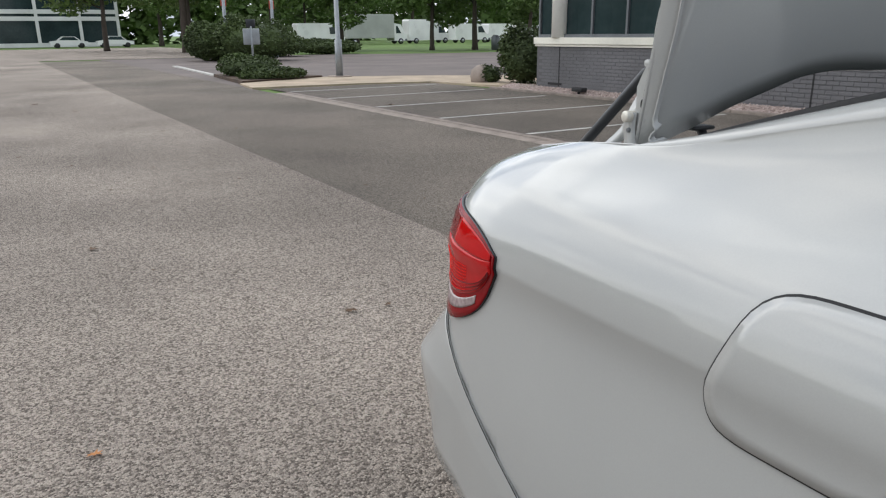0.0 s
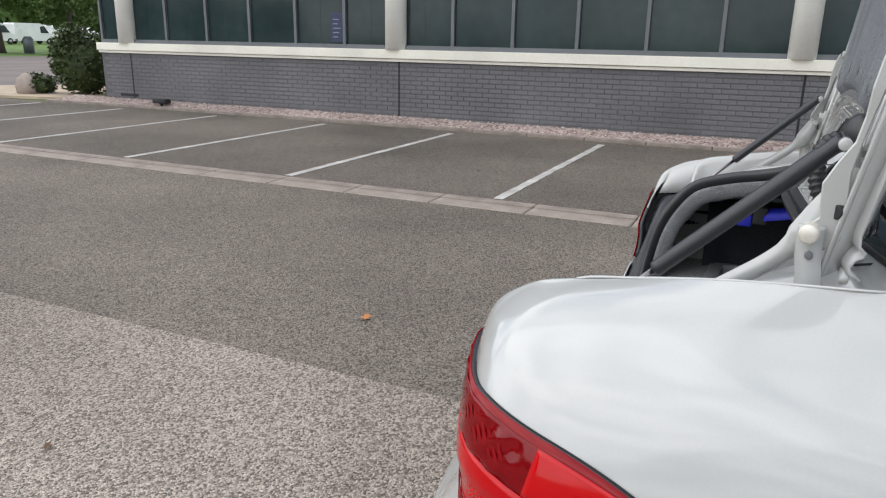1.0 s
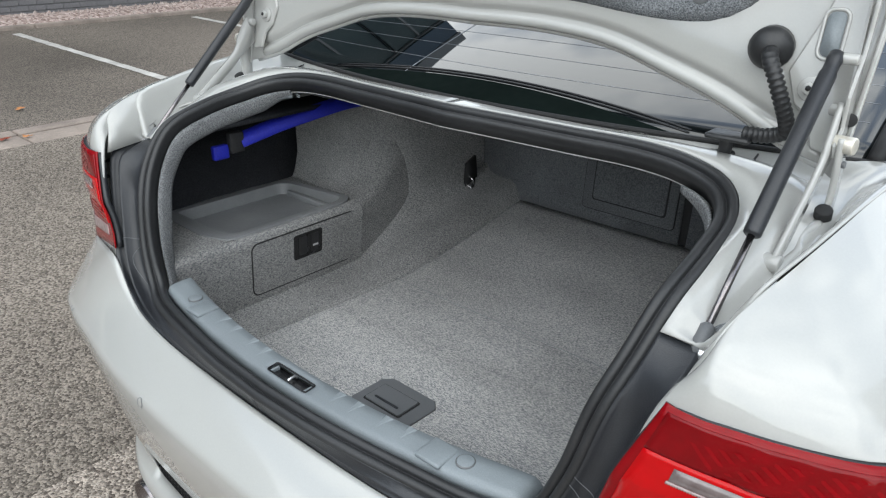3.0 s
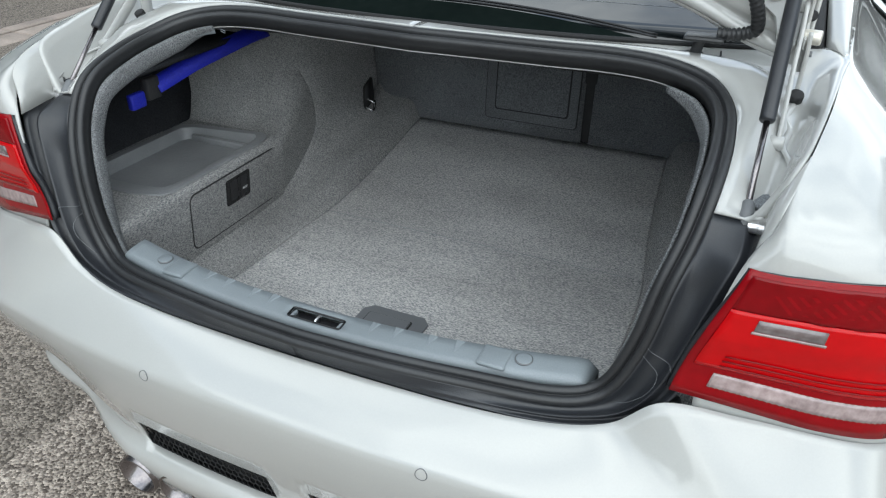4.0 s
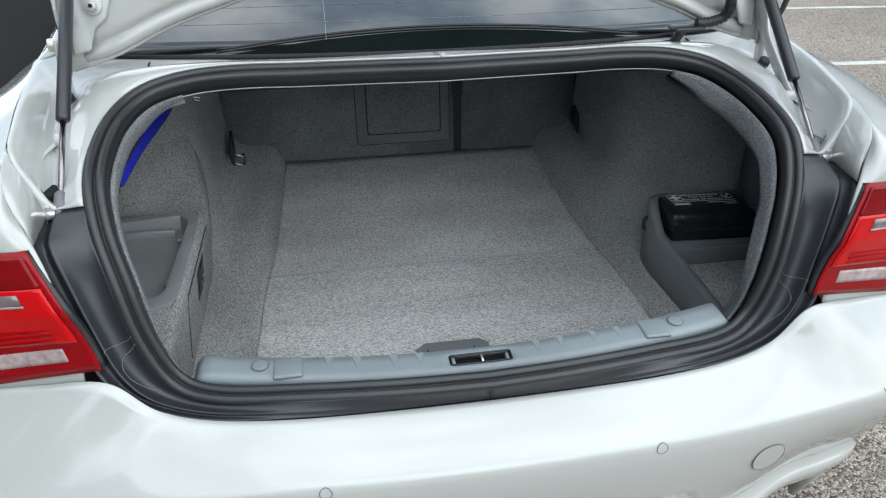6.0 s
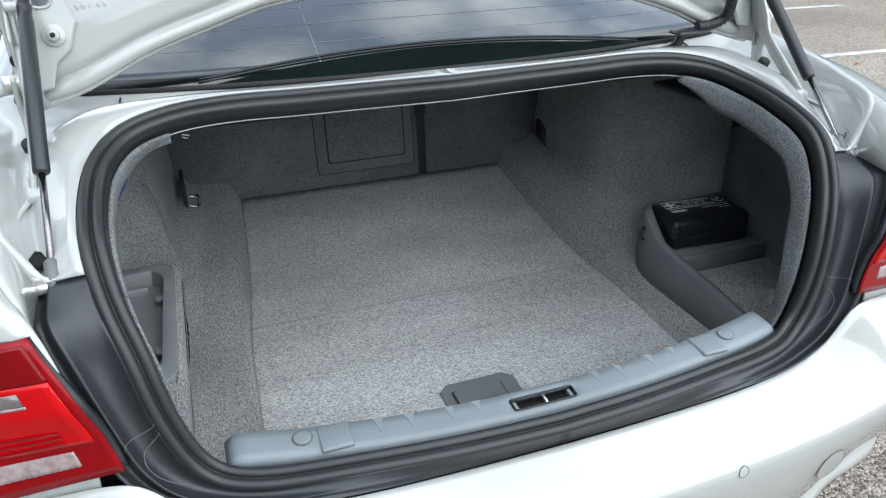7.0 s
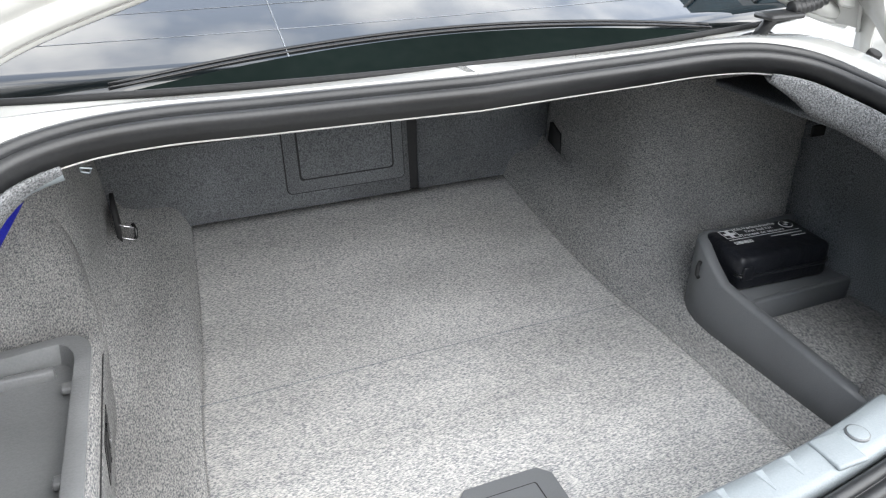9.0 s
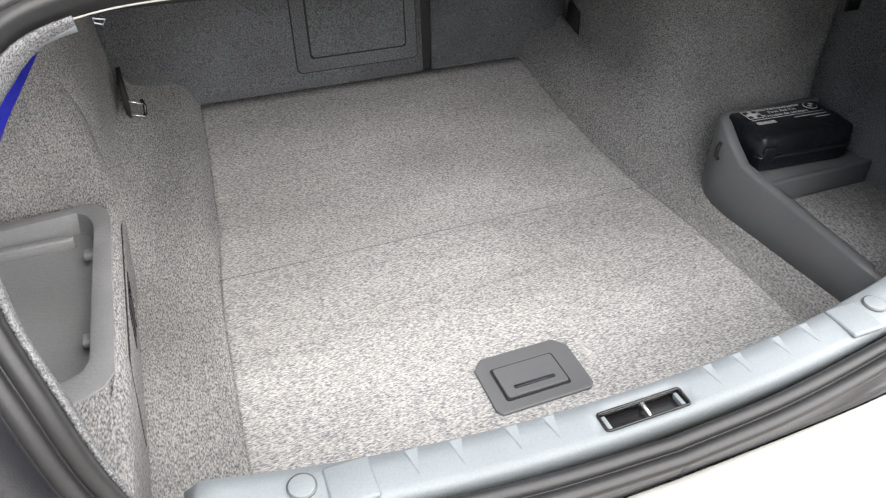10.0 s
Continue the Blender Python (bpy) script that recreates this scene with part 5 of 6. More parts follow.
for sx in (1, -1):
    p = on_sill(0.338 * sx, 0.42)
    pl = part("plug_ring", disc(p + Vector((0, 0, 0.0012)), (0, 0, 1), 0.0136, 0.003, 22), BINGREY, lipc)
    part("plug", disc(p + Vector((0, 0, 0.0022)), (0, 0, 1), 0.0121, 0.003, 22, 0.0006), LIPGREY, lipc)
    q = on_sill(0.296 * sx, 0.35)
    part("sill_pad", rbox(q.x - 0.022, q.x + 0.022, q.y - 0.024, q.y + 0.022, q.z - 0.004, q.z + 0.0035, 0.003), LIPGREY, lipc)
    for x in (0.095, 0.135, 0.192, 0.235):
        q = on_sill(x * sx, 0.6)
        bm = bmesh.new()
        v = [bm.verts.new(c) for c in ((q.x - 0.011, q.y + 0.016, q.z - 0.002), (q.x + 0.011, q.y + 0.016, q.z - 0.002), (q.x, q.y - 0.016, q.z + 0.0005), (q.x - 0.005, q.y + 0.012, q.z + 0.0028), (q.x + 0.005, q.y + 0.012, q.z + 0.0028))]
        for f in ((0, 1, 4, 3), (1, 2, 4), (2, 0, 3), (3, 4, 2)):
            bm.faces.new([v[k] for k in f])
        part("sill_rib", bm, LIPGREY, lipc, smooth=False)

# left: carpeted box with flap and tray
tray_o = [(-0.484, 0.842), (-0.482, 1.145), (-0.488, 1.170), (-0.507, 1.187), (-0.70, 1.165), (-0.735, 1.150), (-0.74, 0.80), (-0.56, 0.80), (-0.510, 0.816), (-0.493, 0.825)]
tray_i = [(-0.507, 0.868), (-0.502, 1.125), (-0.506, 1.150), (-0.520, 1.168), (-0.69, 1.145), (-0.715, 1.128), (-0.72, 0.835), (-0.575, 0.835), (-0.528, 0.845), (-0.514, 0.853)]
bm = bmesh.new()
LEFT = [(y, -0.487 + (0.004 if y > 1.18 else 0)) for y in (0.66, 0.80, 0.95, 1.05, 1.15, 1.20)]
WALL = ((0.635, 0.0), (0.70, 0.0), (0.77, 0.0), (0.806, 0.0), (0.820, -0.002), (0.829, -0.008), (0.8335, -0.018))
cols = [[bm.verts.new((x + 0.105 * (z - 0.68) + dx, y, z)) for z, dx in WALL] for y, x in LEFT]
for p, q in zip(cols, cols[1:]):
    for i in range(len(WALL) - 1):
        bm.faces.new((p[i], q[i], q[i + 1], p[i + 1]))
far_ = [bm.verts.new((-0.76, y, 0.8335)) for y in (1.20, 0.66)]
rim_o = [c[-1] for c in cols] + far_
hole = [bm.verts.new((a, b, 0.8335)) for a, b in tray_o]
edges = [bm.edges.get((a, b)) or bm.edges.new((a, b)) for ring_ in (rim_o, hole) for a, b in zip(ring_, ring_[1:] + ring_[:1])]
bmesh.ops.triangle_fill(bm, use_beauty=True, edges=edges)
box = part("side_box", bm, SHADEDFELT, car, "grey carpeted side box with a flap and a tray", smooth=True)
# carpet that sweeps from the box up into the wheel housing
rows = []
for i in range(15):
    b_ = i / 14
    row = []
    e = b_ * b_ * (3 - 2 * b_)
    for x, z in ((0.492 + 0.012 * e, 0.64), (0.484 + 0.018 * e, 0.72 + 0.03 * e), (0.474 + 0.032 * e, 0.80 + 0.03 * e), (0.474 + 0.036 * e, 0.82 + 0.05 * e), (0.480 + 0.036 * e, 0.829 + 0.085 * e), (0.490 + 0.03 * e, 0.8338 + 0.115 * e), (0.53, 0), (0.58, 0), (0.64, 0), (0.70, 0), (0.75, 0)):
        y1 = 1.477 - 0.26 * (max(0.0, x - 0.510) / 0.243) ** 0.3333 + 0.012
        y = 1.19 + (y1 - 1.19) * b_
        row.append(Vector((x, y, z or 0.8338 + 0.14 * b_ ** 1.6)))
    rows.append(row)
part("box_sweep", loft(rows, sx=-1), SHADEDFELT, box, recalc=False)
creased(box, 60)


def on_box(y, z, out=0.0):
    return Vector((-0.487 + 0.105 * (z - 0.68) + out, y, z))


def box_patch(y0, y1, z0, z1, r, out):
    bm = bmesh.new()
    face = [bm.verts.new(on_box(a, b, out)) for a, b in rrect(y0, y1, z0, z1, r)]
    back_ = [bm.verts.new(on_box(a, b, -0.004)) for a, b in rrect(y0, y1, z0, z1, r)]
    bm.faces.new(face)
    k = len(face)
    for i in range(k):
        bm.faces.new((face[i], face[(i + 1) % k], back_[(i + 1) % k], back_[i]))
    return bm


gap = part("flap_gap", box_patch(0.870, 1.175, 0.677, 0.813, 0.018, 0.0005), MATTBLACK, box, smooth=False)
fl = part("flap", box_patch(0.8735, 1.1715, 0.6805, 0.8095, 0.015, 0.0014), SHADEDFELT, box, "carpeted flap", smooth=False)
lt = part("flap_latch", box_patch(0.986, 1.070, 0.733, 0.798, 0.006, 0.0024), BLACK, box, "black recessed latch", smooth=False)
for y in (1.000, 1.034):
    part("latch_slot", box_patch(y, y + 0.024, 0.742, 0.790, 0.004, 0.0034), MATTBLACK, lt, smooth=False)
part("latch_grip", box_patch(1.024, 1.036, 0.738, 0.793, 0.002, 0.0040), BLACK, lt, smooth=False)
part("latch_pin", box_patch(1.040, 1.056, 0.756, 0.762, 0.001, 0.0054), CHROME, lt, smooth=False)
# tray grey paled to stand for the sky's sheen on the plastic
TRAYGREY = mat("sheen_paled_grey_tray", (0.26, 0.267, 0.275), (0.225, 0.232, 0.24), 0.32, 300, 6, 0.25, bump=0.1)
bm = bmesh.new()
loops = []
for pts, z, grow in ((tray_o, 0.832, 1.0), (tray_o, 0.8365, 1.0), (tray_i, 0.8375, 1.012), (tray_i, 0.8365, 1.0), (tray_i, 0.829, 0.992), (tray_i, 0.812, 0.975), (tray_i, 0.8085, 0.965), (tray_i, 0.808, 0.94)):
    pc = resample([Vector((a, b, 0)) for a, b in pts + pts[:1]], 61)[:60]
    cx, cy = -0.615, 1.0
    loops.append([bm.verts.new((cx + (p.x - cx) * grow, cy + (p.y - cy) * grow, z)) for p in pc])
for p, q in zip(loops, loops[1:]):
    for i in range(60):
        bm.faces.new((p[i], p[(i + 1) % 60], q[(i + 1) % 60], q[i]))
bm.faces.new(loops[-1])
tray = part("side_tray", bm, TRAYGREY, box, "grey plastic storage tray let into the box", smooth=False)
creased(tray, 40)
for y in (1.083, 0.916):
    part("tray_tab", rbox(-0.518, -0.500, y - 0.008, y + 0.008, 0.818, 0.828, 0.003), TRAYGREY, tray)
part("tray_step", rbox(-0.69, -0.530, 1.128, 1.140, 0.806, 0.823, 0.003), TRAYGREY, tray)

# right: dark plastic bin with a divider
rows = []
for x, y in [(0.494, 0.748), (0.492, 0.80), (0.490, 0.95), (0.489, 1.05), (0.491, 1.09), (0.496, 1.118), (0.506, 1.140), (0.522, 1.152), (0.545, 1.157)]:
    f = min(1.0, max(0.0, (y - 1.06) / 0.05))
    ztop = 0.728 + 0.030 * min(1, max(0, (y - 0.75) / 0.3)) + 0.045 * f
    rows.append([Vector((x, y, 0.632)), Vector((x + 0.001, y, 0.69)), Vector((x + 0.003, y, ztop - 0.004)), Vector((x + 0.006, y, ztop)), Vector((x + 0.020, y - 0.002, ztop)), Vector((x + 0.024, y - 0.002, ztop - 0.006)), Vector((x + 0.026, y - 0.002, 0.66))])
bin_ = solid(part("side_bin", loft(rows), BINGREY, car, "dark grey plastic side bin", recalc=False), 0.003, 0)
part("bin_back", rbox(0.520, 0.745, 1.142, 1.156, 0.640, 0.803, 0.006), BINGREY, bin_)
part("bin_divider", rbox(0.51, 0.745, 1.000, 1.012, 0.65, 0.742, 0.003), BINGREY, bin_)
part("bin_shelf", rbox(0.51, 0.745, 1.012, 1.15, 0.7265, 0.7385, 0.003), BINGREY, bin_)
part("bin_floor", rbox(0.50, 0.75, 0.74, 0.995, 0.690, 0.708, 0.004), SHADEDFELT, bin_)
part("bin_end", rbox(0.50, 0.56, 0.735, 0.760, 0.66, 0.742, 0.006), BINGREY, bin_)
part("bin_hook", tube([(0.492, 1.105, 0.775), (0.484, 1.10, 0.770), (0.482, 1.098, 0.755), (0.487, 1.098, 0.748)], 0.0035, 8), MATTBLACK, bin_, "small black hook")
part("bin_label", rbox(0.68, 0.71, 1.10, 1.104, 0.98, 1.0, 0.001), MATTBLACK, car)

rows = [[Vector((x + dx, y - 0.3 * dx, z)) for z, dx in ((0.636, 0), (0.70, 0.004), (0.75, 0.010), (0.785, 0.020), (0.800, 0.034))] for x, y in ((0.425, 0.668), (0.452, 0.678), (0.475, 0.694), (0.490, 0.716), (0.496, 0.745), (0.498, 0.775))]
solid(part("corner_carpet", loft(rows), SHADEDFELT, car, "grey carpet corner beside the sill"), 0.004, 0)

# ---- loose things in the boot ----
KIT = CAR @ Matrix.Translation((0.6225, 1.0925, 0.7395)) @ Matrix.Rotation(radians(-4), 4, "Z")
kit = thing("first_aid_kit", "black nylon first aid kit with white print, in the side bin", "first aid kit", m=KIT)
bm = rbox(-0.096, 0.094, -0.058, 0.052, 0.0, 0.066, 0.011, 3)
rng = random.Random(8)
for v in bm.verts:
    if v.co.z > 0.05:
        v.co.z += 0.0018 * math.sin(v.co.x * 30) * math.cos(v.co.y * 25) + 0.001 * rng.random()
    v.co.x += 0.002 * math.sin(v.co.z * 90)
part("bag", bm, KITCLOTH, kit)
part("zip", tube([(-0.0975, -0.045, 0.030), (-0.094, -0.057, 0.030), (-0.085, -0.0600, 0.030), (0.08, -0.0600, 0.030), (0.093, -0.054, 0.030)], 0.0022, 6), TRIM, kit)
part("zip_edge", tube([(-0.0975, -0.045, 0.036), (-0.094, -0.0575, 0.036), (-0.085, -0.0605, 0.036), (0.08, -0.0605, 0.036), (0.093, -0.054, 0.036)], 0.0012, 6), KITCLOTH, kit)
part("pull_tab", rbox(-0.092, -0.070, -0.0625, -0.058, 0.024, 0.050, 0.002), KITCLOTH, kit)
Z = 0.0705


def plate_mark(name, x0, x1, y0, y1, z=Z, material=WHITEPRINT):
    return part(name, rbox(x0, x1, y0, y1, z, z + 0.0006), material, kit, smooth=False)


def words(text, x, y, size, z=Z, parent=kit, name="lettering", material=WHITEPRINT):
    cu = bpy.data.curves.new("lettering", "FONT")
    cu.body, cu.size, cu.extrude, cu.align_x = text, size, 0.0002, "CENTER"
    tmp = bpy.data.objects.new("lettering", cu)
    scene.collection.objects.link(tmp)
    dg = bpy.context.evaluated_depsgraph_get()
    me = bpy.data.meshes.new_from_object(tmp.evaluated_get(dg))
    bpy.data.objects.remove(tmp)
    ob = new(name, me)
    me.materials.clear()
    me.materials.append(material)
    ob.parent, ob.location = parent, (x, y, z + 0.0004)
    return ob


for x0, x1, y0, y1 in ((-0.080, -0.050, 0.0330, 0.0340), (-0.080, -0.050, 0.006, 0.007), (-0.080, -0.0790, 0.007, 0.033), (-0.0510, -0.050, 0.007, 0.033)):
    plate_mark("print_frame", x0, x1, y0, y1)
plate_mark("cross_bar", -0.0765, -0.0535, 0.0165, 0.0235)
plate_mark("cross_bar", -0.0685, -0.0615, 0.0085, 0.0315, Z + 0.0002)
words("Kfz-Verbandtasche", -0.004, 0.028, 0.0115)
words("First Aid Kit", -0.004, 0.0165, 0.0115)
words("Trousse de secours", -0.004, 0.005, 0.0115)
plate_mark("print_rule", -0.080, 0.068, -0.0005, 0.0006)
for x0, x1, y in ((0.0, 0.066, -0.010), (0.036, 0.066, -0.0195)):
    plate_mark("print_bar", x0, x1, y, y + 0.0018)
for x0, x1, y0, y1 in ((-0.078, -0.042, -0.0093, -0.0085), (-0.078, -0.042, -0.0165, -0.0157), (-0.078, -0.0772, -0.0157, -0.0093), (-0.0428, -0.042, -0.0157, -0.0093), (-0.075, -0.045, -0.0135, -0.0115)):
    plate_mark("print_frame", x0, x1, y0, y1)
badge = part("badge", disc((0.058, 0.022, Z + 0.0002), (0, 0, 1), 0.0125, 0.0012, 28), WHITEPRINT, kit, "round white and black emblem")
part("badge_ring", disc((0.058, 0.022, Z + 0.0008), (0, 0, 1), 0.0112, 0.0012, 28), KITCLOTH, badge)
for a in (0, 2):
    bm = bmesh.new()
    c = bm.verts.new((0.058, 0.022, Z + 0.0016))
    vs = [bm.verts.new((0.058 + 0.0075 * math.cos(radians(t + 90 * a)), 0.022 + 0.0075 * math.sin(radians(t + 90 * a)), Z + 0.0016)) for t in range(0, 91, 15)]
    for p_, q_ in zip(vs, vs[1:]):
        bm.faces.new((c, p_, q_))
    part("badge_quarter", bm, WHITEPRINT, badge, smooth=False)

strap = thing("luggage_strap", "blue webbing strap with a black buckle in the side pocket", "strap", m=CAR)
pa = resample(spline([(-0.562, 0.930, 1.024), (-0.556, 0.965, 1.032), (-0.545, 1.025, 1.046), (-0.530, 1.09, 1.058), (-0.516, 1.155, 1.069), (-0.514, 1.20, 1.072), (-0.518, 1.25, 1.070)], 8), 30)
bm = loft([[p + Vector((-0.011, 0, 0.014)) for p in pa], [p + Vector((0.001, 0, 0.001)) for p in pa], [p + Vector((0.011, 0, -0.014)) for p in pa]])
solid(part("webbing", bm, BLUE, strap), 0.003, 0)
part("buckle", rbox(-0.578, -0.558, 0.903, 0.938, 0.998, 1.044, 0.004), MATTBLACK, strap, "black plastic buckle")
part("buckle_prong", tube([(-0.566, 0.934, 1.004), (-0.553, 0.942, 1.010)], 0.0025, 6), BLACK, strap)
part("strap_end", rbox(-0.582, -0.566, 0.864, 0.902, 0.988, 1.020, 0.004), BLUE, strap)

# ---- office building beside the bays ----
WX, Y0, Y1, H = -9.90, -12.35, 9.2, 8.7
building = thing("office_building", "office building with dark brick plinth, cream sills and dark glazing", "building")
tagged(building, kind="structure")
plinth = part("plinth", rbox(WX - 0.35, WX, Y0, Y1, -0.1, 1.05), JOINT, building, "dark grey painted brick plinth", smooth=False)
part("core", rbox(WX - 14, WX - 0.36, Y0, Y1, -0.1, H), JOINT, building, smooth=False)
sill = part("sill_band", rbox(WX - 0.35, WX + 0.085, Y0 - 0.05, Y1, 1.105, 1.255, 0.008), CREAM, building, "cream painted sill band", smooth=False)
part("sill_drip", rbox(WX - 0.35, WX + 0.055, Y0 - 0.03, Y1, 1.052, 1.100, 0.006), CREAM, sill, smooth=False)
for z0 in (1.255, 4.75):
    z1 = z0 + 2.75
    for k in range(4):
        yc = 1.09 - 6.34 * k + 6.34
        if Y0 < yc < Y1 and z0 < 2:
            part("column", tube([(WX - 0.03, yc, z0), (WX - 0.03, yc, z1)], 0.185, 24), WHITEPOST, building, "round white column")
    ybs = sorted([Y0] + [1.09 - 6.34 * k + 6.34 for k in range(4) if Y0 < 1.09 - 6.34 * k + 6.34 < Y1] + [Y1])
    for ya, yb in zip(ybs, ybs[1:]):
        n = max(1, round((yb - ya) / 1.06))
        win = part("window", rbox(WX - 0.16, WX - 0.10, ya, yb, z0, z1), DARKGLASS, building, "wide dark glazed window strip", smooth=False)
        part("window_bottom_rail", rbox(WX - 0.10, WX - 0.02, ya, yb, z0, z0 + 0.07, 0.004), FRAME, win, smooth=False)
        part("window_top_rail", rbox(WX - 0.10, WX - 0.02, ya, yb, z1 - 0.07, z1, 0.004), FRAME, win, smooth=False)
        for i in range(n + 1):
            y = ya + (yb - ya) * i / n
            part("mullion", rbox(WX - 0.10, WX - 0.045, y - 0.028, y + 0.028, z0 + 0.07, z1 - 0.07, 0.003), FRAME, win, smooth=False)
            if i < n and z0 < 2:
                w = (yb - ya) / n
                part("blind", rbox(WX - 0.099, WX - 0.097, y + 0.05, y + w * 0.5, z0 + 0.07, z1 - 0.07), DARKGLASS, win, smooth=False)
    part("spandrel_band", rbox(WX - 0.35, WX + 0.06, Y0 - 0.04, Y1, z1, z1 + 0.75, 0.01), BLUEPANEL, building, "dark blue cladding band between storeys", smooth=False)
part("parapet", rbox(WX - 14, WX + 0.10, Y0 - 0.06, Y1 + 0.05, 8.25, H, 0.02), FRAME, building, smooth=False)
part("poster", rbox(WX - 0.095, WX - 0.092, -6.62, -6.28, 1.36, 1.86), POSTER, building, "dark blue poster in the window", smooth=False)
for k in range(5):
    part("poster_line", rbox(WX - 0.0915, WX - 0.090, -6.57, -6.57 + 0.10 + 0.03 * (k % 3), 1.44 + 0.075 * k, 1.455 + 0.075 * k), mat("poster_print", (0.25, 0.28, 0.4), (0.2, 0.2, 0.3), 0.5), building, smooth=False)
for k in range(3):
    y = 1.09 - 6.34 * k + 0.08
    pipe = tagged(thing("movement_joint", "dark vertical joint strip in the brick plinth", "joint strip", "joint strips"), kind="structure")
    part("strip", rbox(WX, WX + 0.014, y - 0.016, y + 0.016, 0.05, 1.05, 0.003), MATTBLACK, pipe, smooth=False)
# air brick and vent near the corner
part("vent_cover", rbox(WX, WX + 0.02, -11.9, -11.4, 0.17, 0.22, 0.004), MATTBLACK, building, smooth=False)
lampbox = tagged(part("flood_light", rbox(WX + 0.25, WX + 0.42, -10.6, -10.25, 0.10, 0.19, 0.02), MATTBLACK), "small black ground lamp in the gravel", "lamp")
part("lamp_foot", rbox(WX + 0.32, WX + 0.36, -10.45, -10.40, 0.03, 0.11), MATTBLACK, lampbox)
# lower wing set back behind the corner
part("wing_wall", rbox(WX - 14, WX - 0.5, Y0 - 0.5, Y0, -0.1, 4.0), JOINT, building, smooth=False)

# tall glazed block on the far side of the car park
block = thing("glazed_block", "tall office block with blue-tinted glazing and grey bands", "building")
tagged(block, kind="structure")
part("core", rbox(17.4, 30, 5.0, 25.5, -0.1, 15), JOINT, block, smooth=False)
for j in range(5):
    part("band", rbox(17.15, 17.4, 5.0, 25.5, 3.0 * j, 3.0 * j + 0.5, 0.01), FRAME, block, smooth=False)
    part("glazing", rbox(17.3, 17.38, 5.0, 25.5, 3.0 * j + 0.5, 3.0 * j + 3.0), BLUEGLASS, block, smooth=False)
    for i in range(11):
        y = 25.4 - 1.9 * i
        part("mullion", rbox(17.18, 17.31, y - 0.04, y + 0.04, 3.0 * j + 0.5, 3.0 * j + 3.0), FRAME, block, smooth=False)

# ---- markings on the far side of the lane ----
bm = rbox(3.34, 3.44, 2.0, 14.0, 0.001, 0.005)
tagged(part("bay_line", bm, LINE, smooth=False), "white painted line along the ends of bays", "road marking", "far bay lines", "structure")
first = tagged(part("bay_line", rbox(3.44, 8.2, -0.05, 0.05, 0.001, 0.005), LINE, smooth=False), "white painted parking bay line", "road marking", "far bay lines", "structure")
first.location = (0, 5.12, 0)
for k in (-1, 1, 2, 3):
    copy_thing(first, Matrix.Translation((0, 5.12 + 2.4 * k, 0)))

# ---- fallen leaves ----
def leaf_mesh(name, size, seed, material):
    r = random.Random(seed)
    bm = bmesh.new()
    c = bm.verts.new((0, 0, 0.004))
    ring_ = []
    for k in range(14):
        a = 2 * math.pi * k / 14
        q = size * (0.55 + 0.45 * (k % 2)) * r.uniform(0.8, 1.15) * (1.0 if abs(math.cos(a)) > 0.4 else 0.75)
        ring_.append(bm.verts.new((q * math.cos(a), q * math.sin(a) * 0.75, 0.003 + size * 0.28 * r.random())))
    for p, q in zip(ring_, ring_[1:] + ring_[:1]):
        bm.faces.new((c, p, q))
    return part(name, bm, material)


SPOTS = [(-1.64, -0.915, 0.045, 1), (-1.60, -1.12, 0.02, 0), (0.16, -1.315, 0.042, 0), (-0.045, -1.292, 0.03, 0), (1.164, -3.31, 0.05, 0), (1.473, -0.562, 0.032, 1), (0.949, -7.02, 0.035, 0), (-0.54, -9.58, 0.05, 0), (-1.545, -9.26, 0.05, 0), (1.43, -8.05, 0.04, 0), (0.83, -15.9, 0.07, 0), (0.27, -13.7, 0.07, 0), (-1.32, -4.22, 0.028, 0), (0.775, -5.35, 0.03, 0), (-5.17, -11.1, 0.09, 0), (-1.5, -3.4, 0.02, 0), (0.9, -2.6, 0.02, 0), (-2.9, -8.6, 0.03, 0), (0.2, -6.4, 0.03, 0), (-0.4, -5.2, 0.025, 0), (0.5, -8.3, 0.03, 0), (-5.3, 2.05, 0.05, 1), (-6.1, -2.1, 0.04, 0), (-7.3, -0.6, 0.04, 0), (-8.9, 0.4, 0.05, 1), (-9.2, 2.2, 0.045, 1), (-8.6, 1.9, 0.04, 0), (-7.6, 2.0, 0.035, 0), (-9.2, -1.0, 0.04, 1), (-9.0, 1.6, 0.03, 1), (-4.5, 1.8, 0.045, 1), (-3.4, 0.9, 0.02, 0), (-8.2, 2.9, 0.03, 0), (5.4, 4.75, 0.04, 1), (-7.0, -4.6, 0.05, 0), (-2.2, -0.2, 0.015, 0)]
SPOTS += [(-8.32, 1.57, 0.07, 3), (-8.26, 1.69, 0.05, 1), (-9.26, 2.36, 0.075, 1), (-8.68, 2.92, 0.05, 2), (-4.54, 1.66, 0.045, 3), (-8.27, 2.52, 0.03, 2), (-6.72, 0.87, 0.025, 2), (-6.69, 1.32, 0.015, 2), (-4.43, 1.23, 0.045, 2), (-6.55, 0.77, 0.015, 2), (-6.15, 1.52, 0.02, 2), (-5.7, 0.81, 0.015, 2), (-5.09, 0.69, 0.012, 2), (-7.58, 2.65, 0.03, 2), (-7.75, 2.56, 0.035, 0), (-8.99, 2.83, 0.04, 0), (-9.2, 2.49, 0.05, 0)]
